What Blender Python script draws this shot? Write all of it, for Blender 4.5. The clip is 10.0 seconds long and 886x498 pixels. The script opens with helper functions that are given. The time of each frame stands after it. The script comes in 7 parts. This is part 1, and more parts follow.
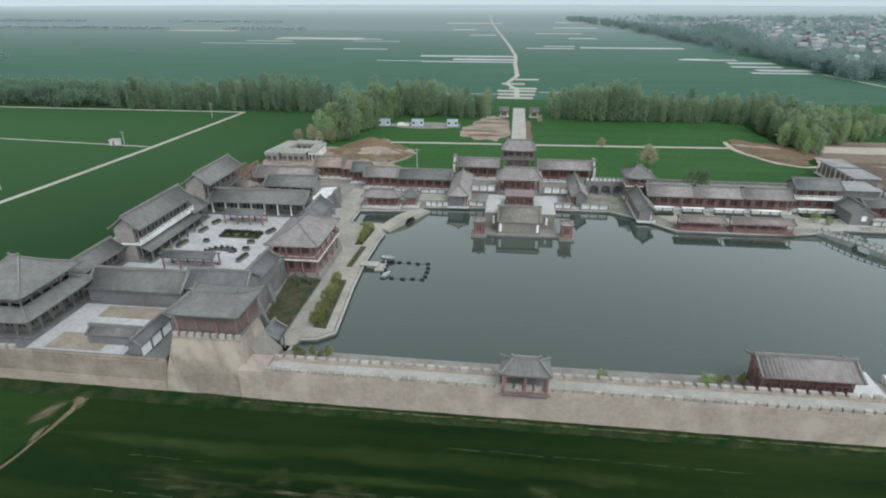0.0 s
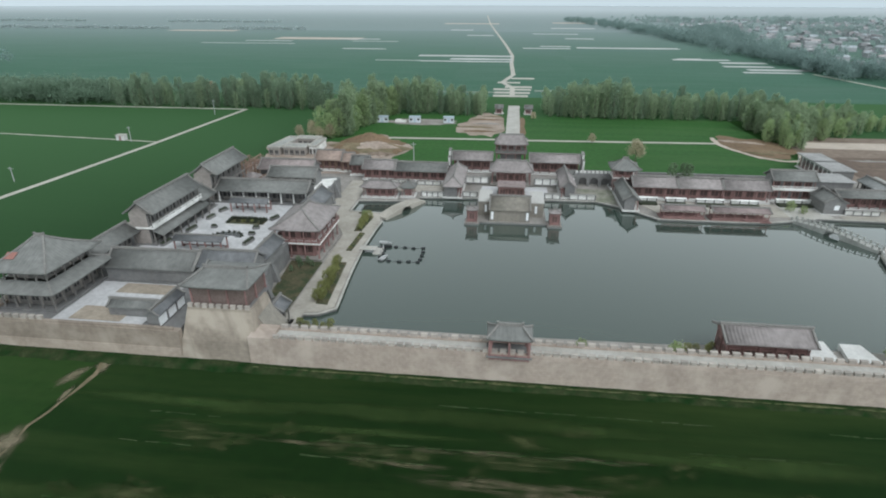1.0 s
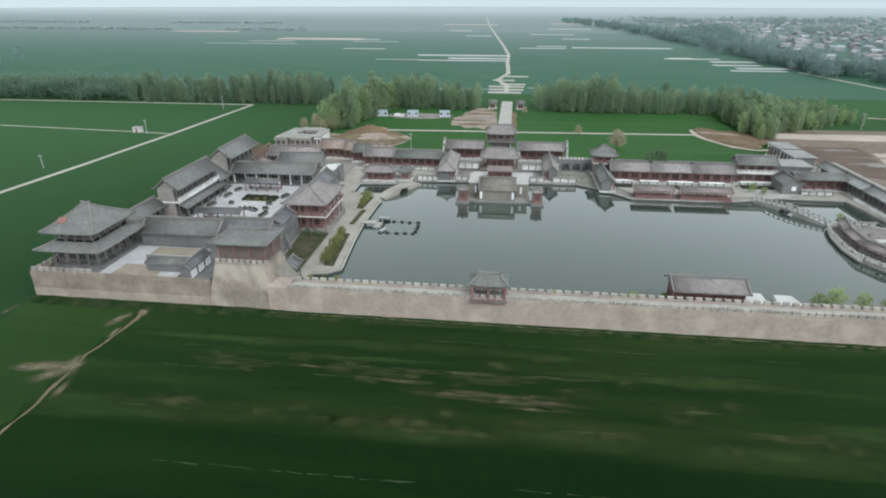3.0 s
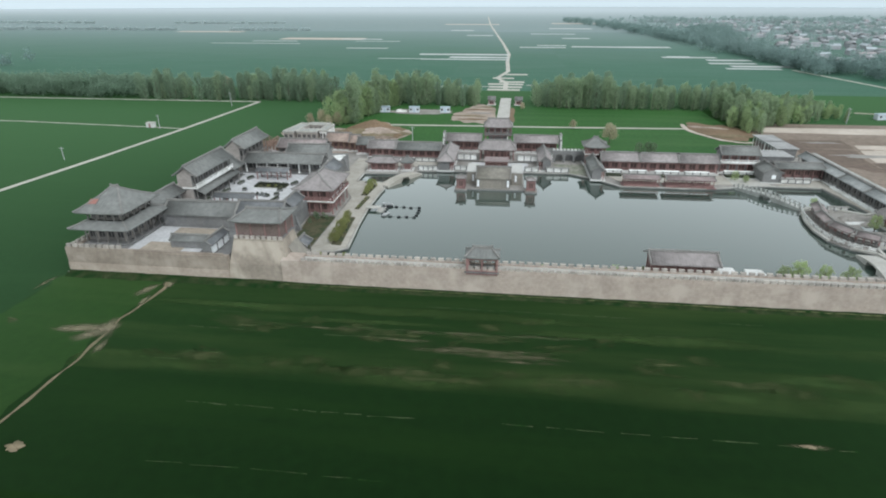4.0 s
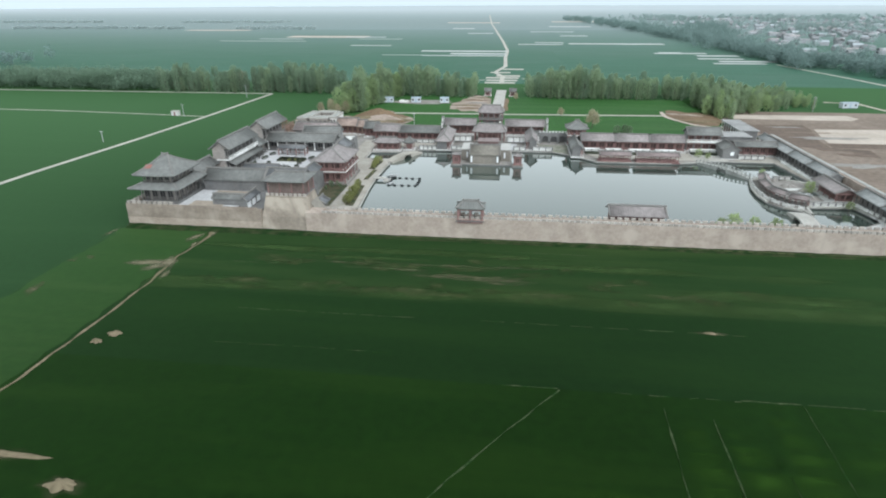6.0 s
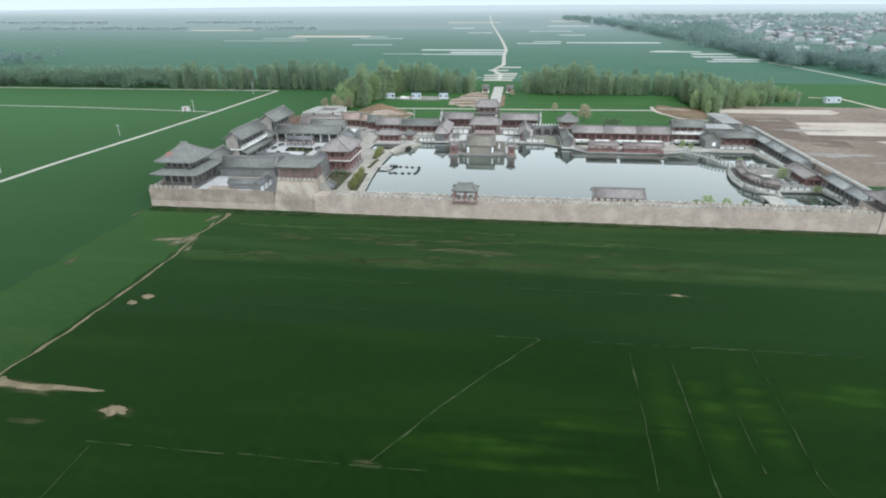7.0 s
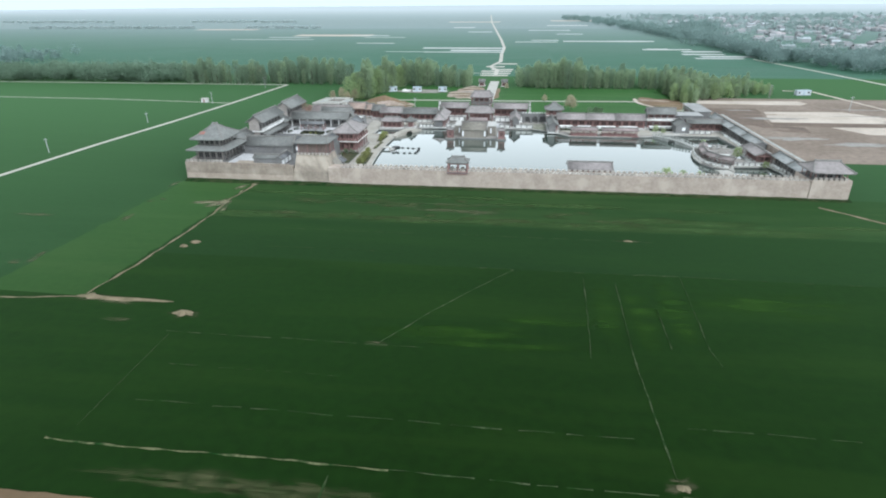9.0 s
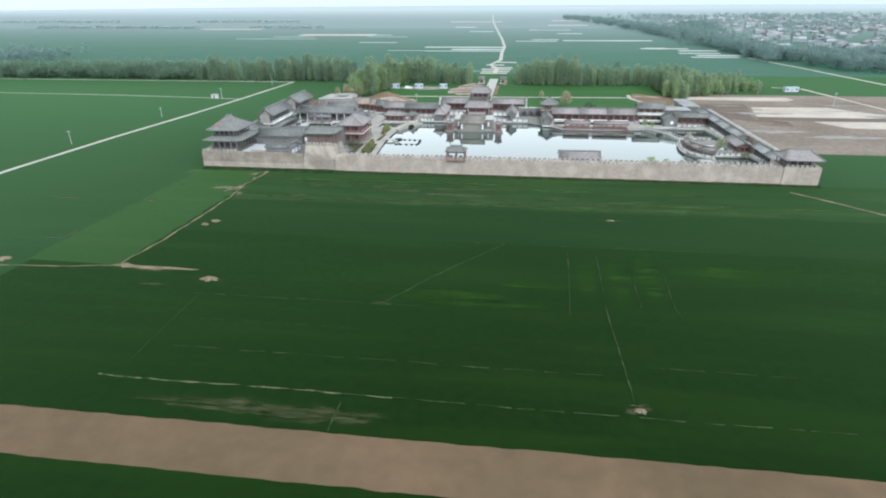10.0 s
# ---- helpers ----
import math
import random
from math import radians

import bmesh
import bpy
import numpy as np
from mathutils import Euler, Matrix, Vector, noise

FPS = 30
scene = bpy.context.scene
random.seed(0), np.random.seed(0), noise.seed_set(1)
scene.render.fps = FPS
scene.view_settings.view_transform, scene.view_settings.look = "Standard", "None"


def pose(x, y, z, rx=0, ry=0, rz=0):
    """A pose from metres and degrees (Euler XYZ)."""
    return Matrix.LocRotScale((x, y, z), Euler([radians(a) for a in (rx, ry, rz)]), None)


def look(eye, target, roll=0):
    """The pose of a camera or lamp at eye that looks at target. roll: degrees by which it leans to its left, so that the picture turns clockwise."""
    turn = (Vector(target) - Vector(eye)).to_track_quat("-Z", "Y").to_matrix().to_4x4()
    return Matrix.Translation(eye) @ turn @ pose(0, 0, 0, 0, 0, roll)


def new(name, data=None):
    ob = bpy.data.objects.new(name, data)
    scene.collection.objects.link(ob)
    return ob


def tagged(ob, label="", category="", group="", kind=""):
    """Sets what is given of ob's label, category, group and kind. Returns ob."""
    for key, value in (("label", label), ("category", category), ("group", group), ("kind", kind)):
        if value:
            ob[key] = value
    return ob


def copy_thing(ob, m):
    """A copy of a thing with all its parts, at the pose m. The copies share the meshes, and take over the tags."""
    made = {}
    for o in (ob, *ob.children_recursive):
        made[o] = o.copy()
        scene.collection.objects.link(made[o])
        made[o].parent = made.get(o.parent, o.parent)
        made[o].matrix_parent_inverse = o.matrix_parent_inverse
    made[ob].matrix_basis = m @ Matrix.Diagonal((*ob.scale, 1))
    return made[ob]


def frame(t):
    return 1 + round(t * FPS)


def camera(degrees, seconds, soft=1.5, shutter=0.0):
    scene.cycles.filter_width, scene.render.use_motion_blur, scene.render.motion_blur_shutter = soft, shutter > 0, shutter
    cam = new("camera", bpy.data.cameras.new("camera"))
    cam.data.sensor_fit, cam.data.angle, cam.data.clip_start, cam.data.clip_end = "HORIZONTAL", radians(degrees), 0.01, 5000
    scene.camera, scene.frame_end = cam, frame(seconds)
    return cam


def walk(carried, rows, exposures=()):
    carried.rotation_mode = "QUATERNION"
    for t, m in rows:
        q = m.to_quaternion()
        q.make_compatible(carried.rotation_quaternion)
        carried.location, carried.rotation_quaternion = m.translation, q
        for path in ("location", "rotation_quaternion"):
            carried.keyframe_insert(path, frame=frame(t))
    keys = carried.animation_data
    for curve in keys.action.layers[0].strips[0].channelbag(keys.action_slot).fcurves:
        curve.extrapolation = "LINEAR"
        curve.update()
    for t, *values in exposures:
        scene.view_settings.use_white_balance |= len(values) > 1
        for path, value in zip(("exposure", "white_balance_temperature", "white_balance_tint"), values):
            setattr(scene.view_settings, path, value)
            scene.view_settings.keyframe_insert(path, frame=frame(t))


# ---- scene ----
cam = camera(76.8, 10.0, soft=2.0)
PATH = [
    (0.0, (81.476, -58.706, 51.658), (80.448, -49.644, 47.553), 0.0),
    (0.5, (82.363, -62.693, 51.578), (81.336, -53.631, 47.478), 0.1),
    (1.0, (83.332, -66.583, 51.534), (82.330, -57.518, 47.439), 0.1),
    (1.5, (84.237, -70.070, 51.517), (83.248, -60.994, 47.437), 0.1),
    (2.0, (85.116, -73.739, 51.496), (84.118, -64.669, 47.411), 0.1),
    (2.5, (86.011, -77.914, 51.462), (85.013, -68.844, 47.382), 0.1),
    (4.0, (88.973, -93.232, 51.285), (87.925, -84.162, 47.210), -0.1),
    (4.5, (90.077, -99.100, 51.210), (89.004, -90.033, 47.130), -0.1),
    (5.0, (91.204, -105.548, 51.144), (90.121, -96.482, 47.059), -0.2),
    (5.5, (92.330, -111.947, 51.123), (91.241, -102.882, 47.033), -0.2),
    (7.0, (96.080, -131.109, 51.143), (94.963, -122.052, 47.053), -0.4),
    (7.5, (97.290, -137.356, 51.129), (96.157, -128.300, 47.039), -0.4),
    (8.0, (98.537, -143.773, 51.104), (97.395, -134.719, 47.014), -0.4),
    (8.5, (99.696, -150.040, 51.108), (98.553, -140.981, 47.023), -0.4),
    (9.0, (100.887, -156.408, 51.092), (99.740, -147.354, 47.002), -0.4),
    (9.5, (102.089, -162.797, 51.115), (100.926, -153.745, 47.030), -0.4),
    (10.0, (103.410, -169.441, 51.119), (102.228, -160.391, 47.029), -0.4),
]
walk(cam, [(t, look(eye, target, roll)) for t, eye, target, roll in PATH], [(0.0, 0.72, 6060, 8), (5.0, 1.01, 6030, 8), (10.0, 1.27, 5830, 8)])

# ---- sky, sun, exposure ----
world = bpy.data.worlds.new("overcast_sky")
scene.world = world
world.use_nodes = True
wn, wl = world.node_tree.nodes, world.node_tree.links
sky = wn.new("ShaderNodeTexSky")
sky.sky_type, sky.sun_disc = "NISHITA", False
sky.sun_elevation, sky.sun_rotation = radians(52), radians(142)
sky.air_density, sky.dust_density, sky.ozone_density, sky.altitude = 0.7, 1.2, 1.0, 60
soften = wn.new("ShaderNodeHueSaturation")
soften.inputs["Hue"].default_value, soften.inputs["Saturation"].default_value = 0.34, 0.09
wl.new(sky.outputs["Color"], soften.inputs["Color"])
wl.new(soften.outputs["Color"], wn["Background"].inputs["Color"])
wn["Background"].inputs["Strength"].default_value = 0.155
sun_data = bpy.data.lights.new("sun", "SUN")
sun_data.energy, sun_data.angle, sun_data.color = 0.5, radians(30), (1.0, 0.97, 0.92)
sun = new("sun", sun_data)
sun.matrix_world = look((167, -65, 170), (85, 40, 0))


# ---- materials ----
def mat(name, base, rough=0.85, vary=0.2, coarse=0.15, fine=2.5, tint=None, bump=0.0, spec=0.3, metal=0.0, pieces=0.0, sheen=0.0):
    """A surface of one base colour, varied by coarse stains and fine grain; tint is the colour of the stains; pieces varies object by object."""
    m = bpy.data.materials.new(name)
    m.use_nodes = True
    n, l = m.node_tree.nodes, m.node_tree.links
    b = n["Principled BSDF"]
    b.inputs["Roughness"].default_value, b.inputs["Metallic"].default_value = rough, metal
    b.inputs["Specular IOR Level"].default_value = spec
    if sheen:
        b.inputs["Sheen Weight"].default_value, b.inputs["Sheen Roughness"].default_value = sheen, 0.5
        b.inputs["Sheen Tint"].default_value = (0.42, 0.95, 0.33, 1)
    place = n.new("ShaderNodeNewGeometry").outputs["Position"]
    big, small = n.new("ShaderNodeTexNoise"), n.new("ShaderNodeTexNoise")
    big.inputs["Scale"].default_value, small.inputs["Scale"].default_value = coarse, fine
    big.inputs["Detail"].default_value, small.inputs["Detail"].default_value = 5, 3
    for tex in (big, small):
        l.new(place, tex.inputs["Vector"])
    ramp = n.new("ShaderNodeMapRange")
    ramp.inputs["From Min"].default_value, ramp.inputs["From Max"].default_value = 0.38, 0.66
    l.new(big.outputs["Fac"], ramp.inputs["Value"])
    mix = n.new("ShaderNodeMix")
    mix.data_type = "RGBA"
    mix.inputs["A"].default_value = (*base, 1)
    mix.inputs["B"].default_value = (*(tint or [c * (1 - vary) for c in base]), 1)
    l.new(ramp.outputs["Result"], mix.inputs["Factor"])
    grain = n.new("ShaderNodeMapRange")
    grain.inputs["From Min"].default_value, grain.inputs["From Max"].default_value = 0.3, 0.7
    grain.inputs["To Min"].default_value, grain.inputs["To Max"].default_value = 1 - vary * 0.7, 1 + vary * 0.7
    l.new(small.outputs["Fac"], grain.inputs["Value"])
    value = grain.outputs["Result"]
    if pieces:
        info = n.new("ShaderNodeObjectInfo")
        step = n.new("ShaderNodeMapRange")
        step.inputs["To Min"].default_value, step.inputs["To Max"].default_value = 1 - pieces, 1 + pieces
        l.new(info.outputs["Random"], step.inputs["Value"])
        both = n.new("ShaderNodeMath")
        both.operation = "MULTIPLY"
        l.new(value, both.inputs[0])
        l.new(step.outputs["Result"], both.inputs[1])
        value = both.outputs["Value"]
    hsv = n.new("ShaderNodeHueSaturation")
    l.new(mix.outputs["Result"], hsv.inputs["Color"])
    l.new(value, hsv.inputs["Value"])
    l.new(hsv.outputs["Color"], b.inputs["Base Color"])
    if bump:
        bn = n.new("ShaderNodeBump")
        bn.inputs["Strength"].default_value, bn.inputs["Distance"].default_value = bump, 0.1
        l.new(small.outputs["Fac"], bn.inputs["Height"])
        l.new(bn.outputs["Normal"], b.inputs["Normal"])
    return m


def tile_roof(name, base, tint):
    """Rows of round tiles that run down the slope, by the roof's own uv in metres."""
    m = mat(name, base, rough=0.8, vary=0.22, coarse=0.35, fine=1.1, tint=tint, spec=0.25, pieces=0.10)
    n, l = m.node_tree.nodes, m.node_tree.links
    uv = n.new("ShaderNodeUVMap")
    wave = n.new("ShaderNodeTexWave")
    wave.inputs["Scale"].default_value, wave.inputs["Distortion"].default_value = 0.55, 0.5
    l.new(uv.outputs["UV"], wave.inputs["Vector"])
    bn = n.new("ShaderNodeBump")
    bn.inputs["Strength"].default_value, bn.inputs["Distance"].default_value = 0.5, 0.06
    l.new(wave.outputs["Fac"], bn.inputs["Height"])
    l.new(bn.outputs["Normal"], n["Principled BSDF"].inputs["Normal"])
    return m


def masonry(name, base, tint, wide, high, joint, streak=0.0, pale=None):
    """Coursed blocks or bricks on upright faces, with dirt streaks of their own."""
    m = mat(name, base, rough=0.9, vary=0.16, coarse=0.22, fine=1.4, tint=tint, bump=0.2)
    n, l = m.node_tree.nodes, m.node_tree.links
    b = n["Principled BSDF"]
    old = b.inputs["Base Color"].links[0].from_socket
    pos = n.new("ShaderNodeSeparateXYZ")
    l.new(n.new("ShaderNodeNewGeometry").outputs["Position"], pos.inputs["Vector"])
    add = n.new("ShaderNodeMath")
    l.new(pos.outputs["X"], add.inputs[0])
    l.new(pos.outputs["Y"], add.inputs[1])
    flat = n.new("ShaderNodeCombineXYZ")
    l.new(add.outputs["Value"], flat.inputs["X"])
    l.new(pos.outputs["Z"], flat.inputs["Y"])
    brick = n.new("ShaderNodeTexBrick")
    brick.inputs["Scale"].default_value = 1.0
    brick.inputs["Brick Width"].default_value, brick.inputs["Row Height"].default_value = wide, high
    brick.inputs["Mortar Size"].default_value = joint
    brick.inputs["Color1"].default_value, brick.inputs["Color2"].default_value = (1, 1, 1, 1), (0.93, 0.93, 0.93, 1)
    brick.inputs["Mortar"].default_value = (0.84, 0.84, 0.84, 1)
    l.new(flat.outputs["Vector"], brick.inputs["Vector"])
    mul = n.new("ShaderNodeMix")
    mul.data_type, mul.blend_type = "RGBA", "MULTIPLY"
    mul.inputs["Factor"].default_value = 1.0
    l.new(old, mul.inputs["A"])
    l.new(brick.outputs["Color"], mul.inputs["B"])
    out = mul.outputs["Result"]
    if pale:
        blot = n.new("ShaderNodeTexNoise")
        blot.inputs["Scale"].default_value, blot.inputs["Detail"].default_value = 0.22, 6
        l.new(flat.outputs["Vector"], blot.inputs["Vector"])
        br = n.new("ShaderNodeMapRange")
        br.inputs["From Min"].default_value, br.inputs["From Max"].default_value, br.inputs["To Max"].default_value = 0.48, 0.64, 0.85
        l.new(blot.outputs["Fac"], br.inputs["Value"])
        bx = n.new("ShaderNodeMix")
        bx.data_type = "RGBA"
        bx.inputs["B"].default_value = (*pale, 1)
        l.new(br.outputs["Result"], bx.inputs["Factor"])
        l.new(out, bx.inputs["A"])
        out = bx.outputs["Result"]
    if streak:
        tall = n.new("ShaderNodeCombineXYZ")
        thin = n.new("ShaderNodeMath")
        thin.operation = "MULTIPLY"
        thin.inputs[1].default_value = 0.12
        l.new(pos.outputs["Z"], thin.inputs[0])
        l.new(add.outputs["Value"], tall.inputs["X"])
        l.new(thin.outputs["Value"], tall.inputs["Y"])
        run = n.new("ShaderNodeTexNoise")
        run.inputs["Scale"].default_value, run.inputs["Detail"].default_value = 0.7, 6
        l.new(tall.outputs["Vector"], run.inputs["Vector"])
        rr = n.new("ShaderNodeMapRange")
        rr.inputs["From Min"].default_value, rr.inputs["From Max"].default_value = 0.5, 0.75
        rr.inputs["To Max"].default_value = streak
        l.new(run.outputs["Fac"], rr.inputs["Value"])
        dirt = n.new("ShaderNodeMix")
        dirt.data_type = "RGBA"
        dirt.inputs["B"].default_value = (0.2, 0.17, 0.14, 1)
        l.new(rr.outputs["Result"], dirt.inputs["Factor"])
        l.new(out, dirt.inputs["A"])
        out = dirt.outputs["Result"]
    l.new(out, b.inputs["Base Color"])
    return m


def crop(name, base, tint, pale, rough=0.8, spec=0.12, sheen=0.03, lush=None, reach=(0, 1)):
    """Young wheat in drilled rows: broad bands along the rows, thin places and fine rows; the optional far colour is
    distance haze, mixed into the base colour across reach.
    """
    m = mat(name, base, rough=rough, vary=0.25, coarse=0.012, fine=0.6, tint=tint, spec=spec, sheen=sheen)
    n, l = m.node_tree.nodes, m.node_tree.links
    b = n["Principled BSDF"]
    old = b.inputs["Base Color"].links[0].from_socket
    geo = n.new("ShaderNodeNewGeometry")
    stretch = n.new("ShaderNodeMapping")
    stretch.inputs["Scale"].default_value = (0.012, 0.11, 1)
    stretch.inputs["Rotation"].default_value = (0, 0, radians(-2))
    l.new(geo.outputs["Position"], stretch.inputs["Vector"])
    band = n.new("ShaderNodeTexNoise")
    band.inputs["Scale"].default_value, band.inputs["Detail"].default_value, band.inputs["Roughness"].default_value = 1.0, 7, 0.62
    l.new(stretch.outputs["Vector"], band.inputs["Vector"])
    r1 = n.new("ShaderNodeMapRange")
    r1.inputs["From Min"].default_value, r1.inputs["From Max"].default_value = 0.48, 0.74
    r1.inputs["To Max"].default_value = 0.8
    l.new(band.outputs["Fac"], r1.inputs["Value"])
    mx = n.new("ShaderNodeMix")
    mx.data_type = "RGBA"
    mx.inputs["B"].default_value = (*pale, 1)
    l.new(r1.outputs["Result"], mx.inputs["Factor"])
    l.new(old, mx.inputs["A"])
    out = mx.outputs["Result"]
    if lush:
        # distance haze, painted as a colour ramp along y
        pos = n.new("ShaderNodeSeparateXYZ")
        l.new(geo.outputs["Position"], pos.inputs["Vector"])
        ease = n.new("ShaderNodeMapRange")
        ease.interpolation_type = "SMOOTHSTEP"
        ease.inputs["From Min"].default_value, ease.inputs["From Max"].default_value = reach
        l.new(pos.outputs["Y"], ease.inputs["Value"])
        haze_mix = n.new("ShaderNodeMix")
        haze_mix.data_type = "RGBA"
        haze_mix.inputs["B"].default_value = (*lush, 1)
        l.new(ease.outputs["Result"], haze_mix.inputs["Factor"])
        l.new(out, haze_mix.inputs["A"])
        out = haze_mix.outputs["Result"]
    l.new(out, b.inputs["Base Color"])
    return m


def sparse(name, base, tint, cover, sheen=0.1, even=False, grain=(0.16, 1.5)):
    """Thin crop or dry weeds through which the ground shows, thinning out towards the rim of its patch."""
    m = mat(name, base, vary=0.35, coarse=0.5, fine=2.2, tint=tint, spec=0.04, sheen=sheen)
    n, l = m.node_tree.nodes, m.node_tree.links
    uv = n.new("ShaderNodeSeparateXYZ")
    l.new(n.new("ShaderNodeUVMap").outputs["UV"], uv.inputs["Vector"])
    stretch = n.new("ShaderNodeMapping")
    stretch.inputs["Scale"].default_value = (0.05, 0.3, 1) if even else (*grain, 1)
    l.new(n.new("ShaderNodeNewGeometry").outputs["Position"], stretch.inputs["Vector"])
    tuft = n.new("ShaderNodeTexNoise")
    tuft.inputs["Scale"].default_value, tuft.inputs["Detail"].default_value = 1.0, 5
    l.new(stretch.outputs["Vector"], tuft.inputs["Vector"])
    edge = n.new("ShaderNodeMapRange")
    edge.interpolation_type = "SMOOTHSTEP"
    edge.inputs["From Min"].default_value, edge.inputs["From Max"].default_value = 1.0, 0.2
    l.new(uv.outputs["X"], edge.inputs["Value"])
    clump = n.new("ShaderNodeMapRange")
    clump.inputs["From Min"].default_value, clump.inputs["From Max"].default_value, clump.inputs["To Max"].default_value = 0.12 if even else 0.36, 0.7 if even else 0.62, cover
    l.new(tuft.outputs["Fac"], clump.inputs["Value"])
    both = n.new("ShaderNodeMath")
    both.operation = "MULTIPLY"
    l.new(edge.outputs["Result"], both.inputs[0])
    l.new(clump.outputs["Result"], both.inputs[1])
    gap, mx = n.new("ShaderNodeBsdfTransparent"), n.new("ShaderNodeMixShader")
    l.new(both.outputs["Value"], mx.inputs[0])
    l.new(gap.outputs[0], mx.inputs[1])
    l.new(n["Principled BSDF"].outputs[0], mx.inputs[2])
    l.new(mx.outputs[0], n["Material Output"].inputs["Surface"])
    return m


ROOF = tile_roof("grey_tile", (0.182, 0.186, 0.177), (0.158, 0.162, 0.154))
ROOF_DARK = tile_roof("dark_grey_tile", (0.17, 0.175, 0.18), (0.13, 0.135, 0.14))
ROOF_BROWN = tile_roof("brown_grey_tile", (0.285, 0.260, 0.254), (0.248, 0.226, 0.220))
ROOF_WORN = tile_roof("weathered_pinkish_tile", (0.30, 0.26, 0.25), (0.24, 0.205, 0.20))
ROOF_PALE = tile_roof("pale_grey_tile", (0.33, 0.34, 0.335), (0.27, 0.28, 0.275))
ROOF_RUST = tile_roof("rusty_brown_tile", (0.30, 0.235, 0.20), (0.25, 0.195, 0.168))
ROOF_ROSE = tile_roof("faded_rose_tile", (0.29, 0.238, 0.23), (0.245, 0.20, 0.194))
RIDGE = mat("ridge_tile", (0.235, 0.228, 0.215), vary=0.2, fine=3)
STONE = masonry("wall_stone", (0.425, 0.355, 0.302), (0.37, 0.308, 0.262), 0.9, 0.42, 0.02, streak=0.2, pale=(0.485, 0.415, 0.36))
STONE_OLD = masonry("stained_wall_stone", (0.30, 0.252, 0.208), (0.25, 0.207, 0.17), 0.9, 0.42, 0.02, streak=0.35, pale=(0.38, 0.325, 0.272))
STONE_GATE = masonry("bastion_stone", (0.285, 0.246, 0.203), (0.235, 0.20, 0.164), 0.9, 0.42, 0.02, streak=0.55, pale=(0.40, 0.352, 0.292))
STAGE = masonry("olive_grey_brick", (0.27, 0.25, 0.215), (0.22, 0.205, 0.18), 0.5, 0.16, 0.012, streak=0.15)
MERLON = mat("merlon_stone", (0.45, 0.41, 0.368), tint=(0.30, 0.275, 0.247), fine=2, coarse=0.5, pieces=0.12)
BRICK = masonry("grey_brick", (0.22, 0.22, 0.215), (0.17, 0.17, 0.17), 0.5, 0.16, 0.012, streak=0.15)
WARMWALL = mat("warm_grey_plaster", (0.33, 0.30, 0.275), vary=0.18, coarse=0.3, fine=1.5, tint=(0.27, 0.245, 0.226))
TIMBER = mat("red_timber", (0.28, 0.170, 0.158), rough=0.65, vary=0.25, coarse=0.6, fine=4, pieces=0.15)
RAWWOOD = mat("raw_brown_timber", (0.27, 0.185, 0.145), rough=0.75, vary=0.3, coarse=0.6, fine=3, pieces=0.2)
GATEWALL = mat("faded_brown_panel", (0.185, 0.142, 0.128), rough=0.75, vary=0.3, coarse=0.7, fine=3, tint=(0.15, 0.112, 0.10))
PANEL = mat("dark_red_panel", (0.165, 0.110, 0.100), rough=0.65, vary=0.3, coarse=0.7, fine=4, pieces=0.2)
PLASTER = mat("white_plaster", (0.84, 0.84, 0.82), vary=0.1, coarse=0.4, fine=2, tint=(0.6, 0.6, 0.57))
BRIDGE = mat("weathered_bridge_stone", (0.40, 0.405, 0.385), vary=0.2, coarse=0.4, fine=2, tint=(0.30, 0.305, 0.285))
COPING = mat("pale_coping", (0.62, 0.62, 0.60), vary=0.12, coarse=0.4, fine=2)
PAVING = masonry("court_paving", (0.55, 0.55, 0.555), (0.46, 0.46, 0.465), 1.2, 1.2, 0.02)
PATHWAY = mat("promenade_stone", (0.41, 0.385, 0.34), vary=0.15, coarse=0.2, fine=1.5, tint=(0.32, 0.30, 0.26))
YARD = mat("yard_stone", (0.30, 0.285, 0.265), vary=0.2, coarse=0.18, fine=1.2, tint=(0.22, 0.205, 0.185))
TRACK = mat("packed_dirt_track", (0.150, 0.102, 0.062), vary=0.14, coarse=0.05, fine=0.35, tint=(0.118, 0.086, 0.050), bump=0.2, spec=0.1)
EARTH = mat("bare_earth", (0.195, 0.135, 0.085), vary=0.22, coarse=0.1, fine=0.9, tint=(0.15, 0.105, 0.066), bump=0.5)
SAND = mat("dry_soil", (0.21, 0.172, 0.115), spec=0.08, vary=0.3, coarse=0.3, fine=1.2, tint=(0.13, 0.115, 0.07), bump=0.3)
TILTH = mat("tilled_plot", (0.225, 0.18, 0.145), vary=0.28, coarse=0.05, fine=0.5, tint=(0.165, 0.128, 0.10))
PALE = mat("pale_levelled_soil", (0.50, 0.44, 0.38), vary=0.15, coarse=0.06, fine=0.5, tint=(0.40, 0.345, 0.29))
SITEROOF = mat("weathered_concrete_deck", (0.36, 0.365, 0.345), vary=0.2, coarse=0.25, fine=1.3, tint=(0.28, 0.285, 0.265))
CONCRETE = mat("concrete", (0.46, 0.45, 0.42), vary=0.15, coarse=0.2, fine=1.3, tint=(0.38, 0.365, 0.33))
LANE = mat("concrete_lane", (0.46, 0.44, 0.39), vary=0.15, coarse=0.1, fine=0.8)
FILM = mat("plastic_film", (0.46, 0.47, 0.46), rough=0.5, vary=0.2, coarse=0.03, fine=0.3)
WHEAT = crop("wheat", (0.0056, 0.0195, 0.0024), (0.0044, 0.0150, 0.0016), (0.012, 0.030, 0.004), 0.85, 0.03, 0.085)
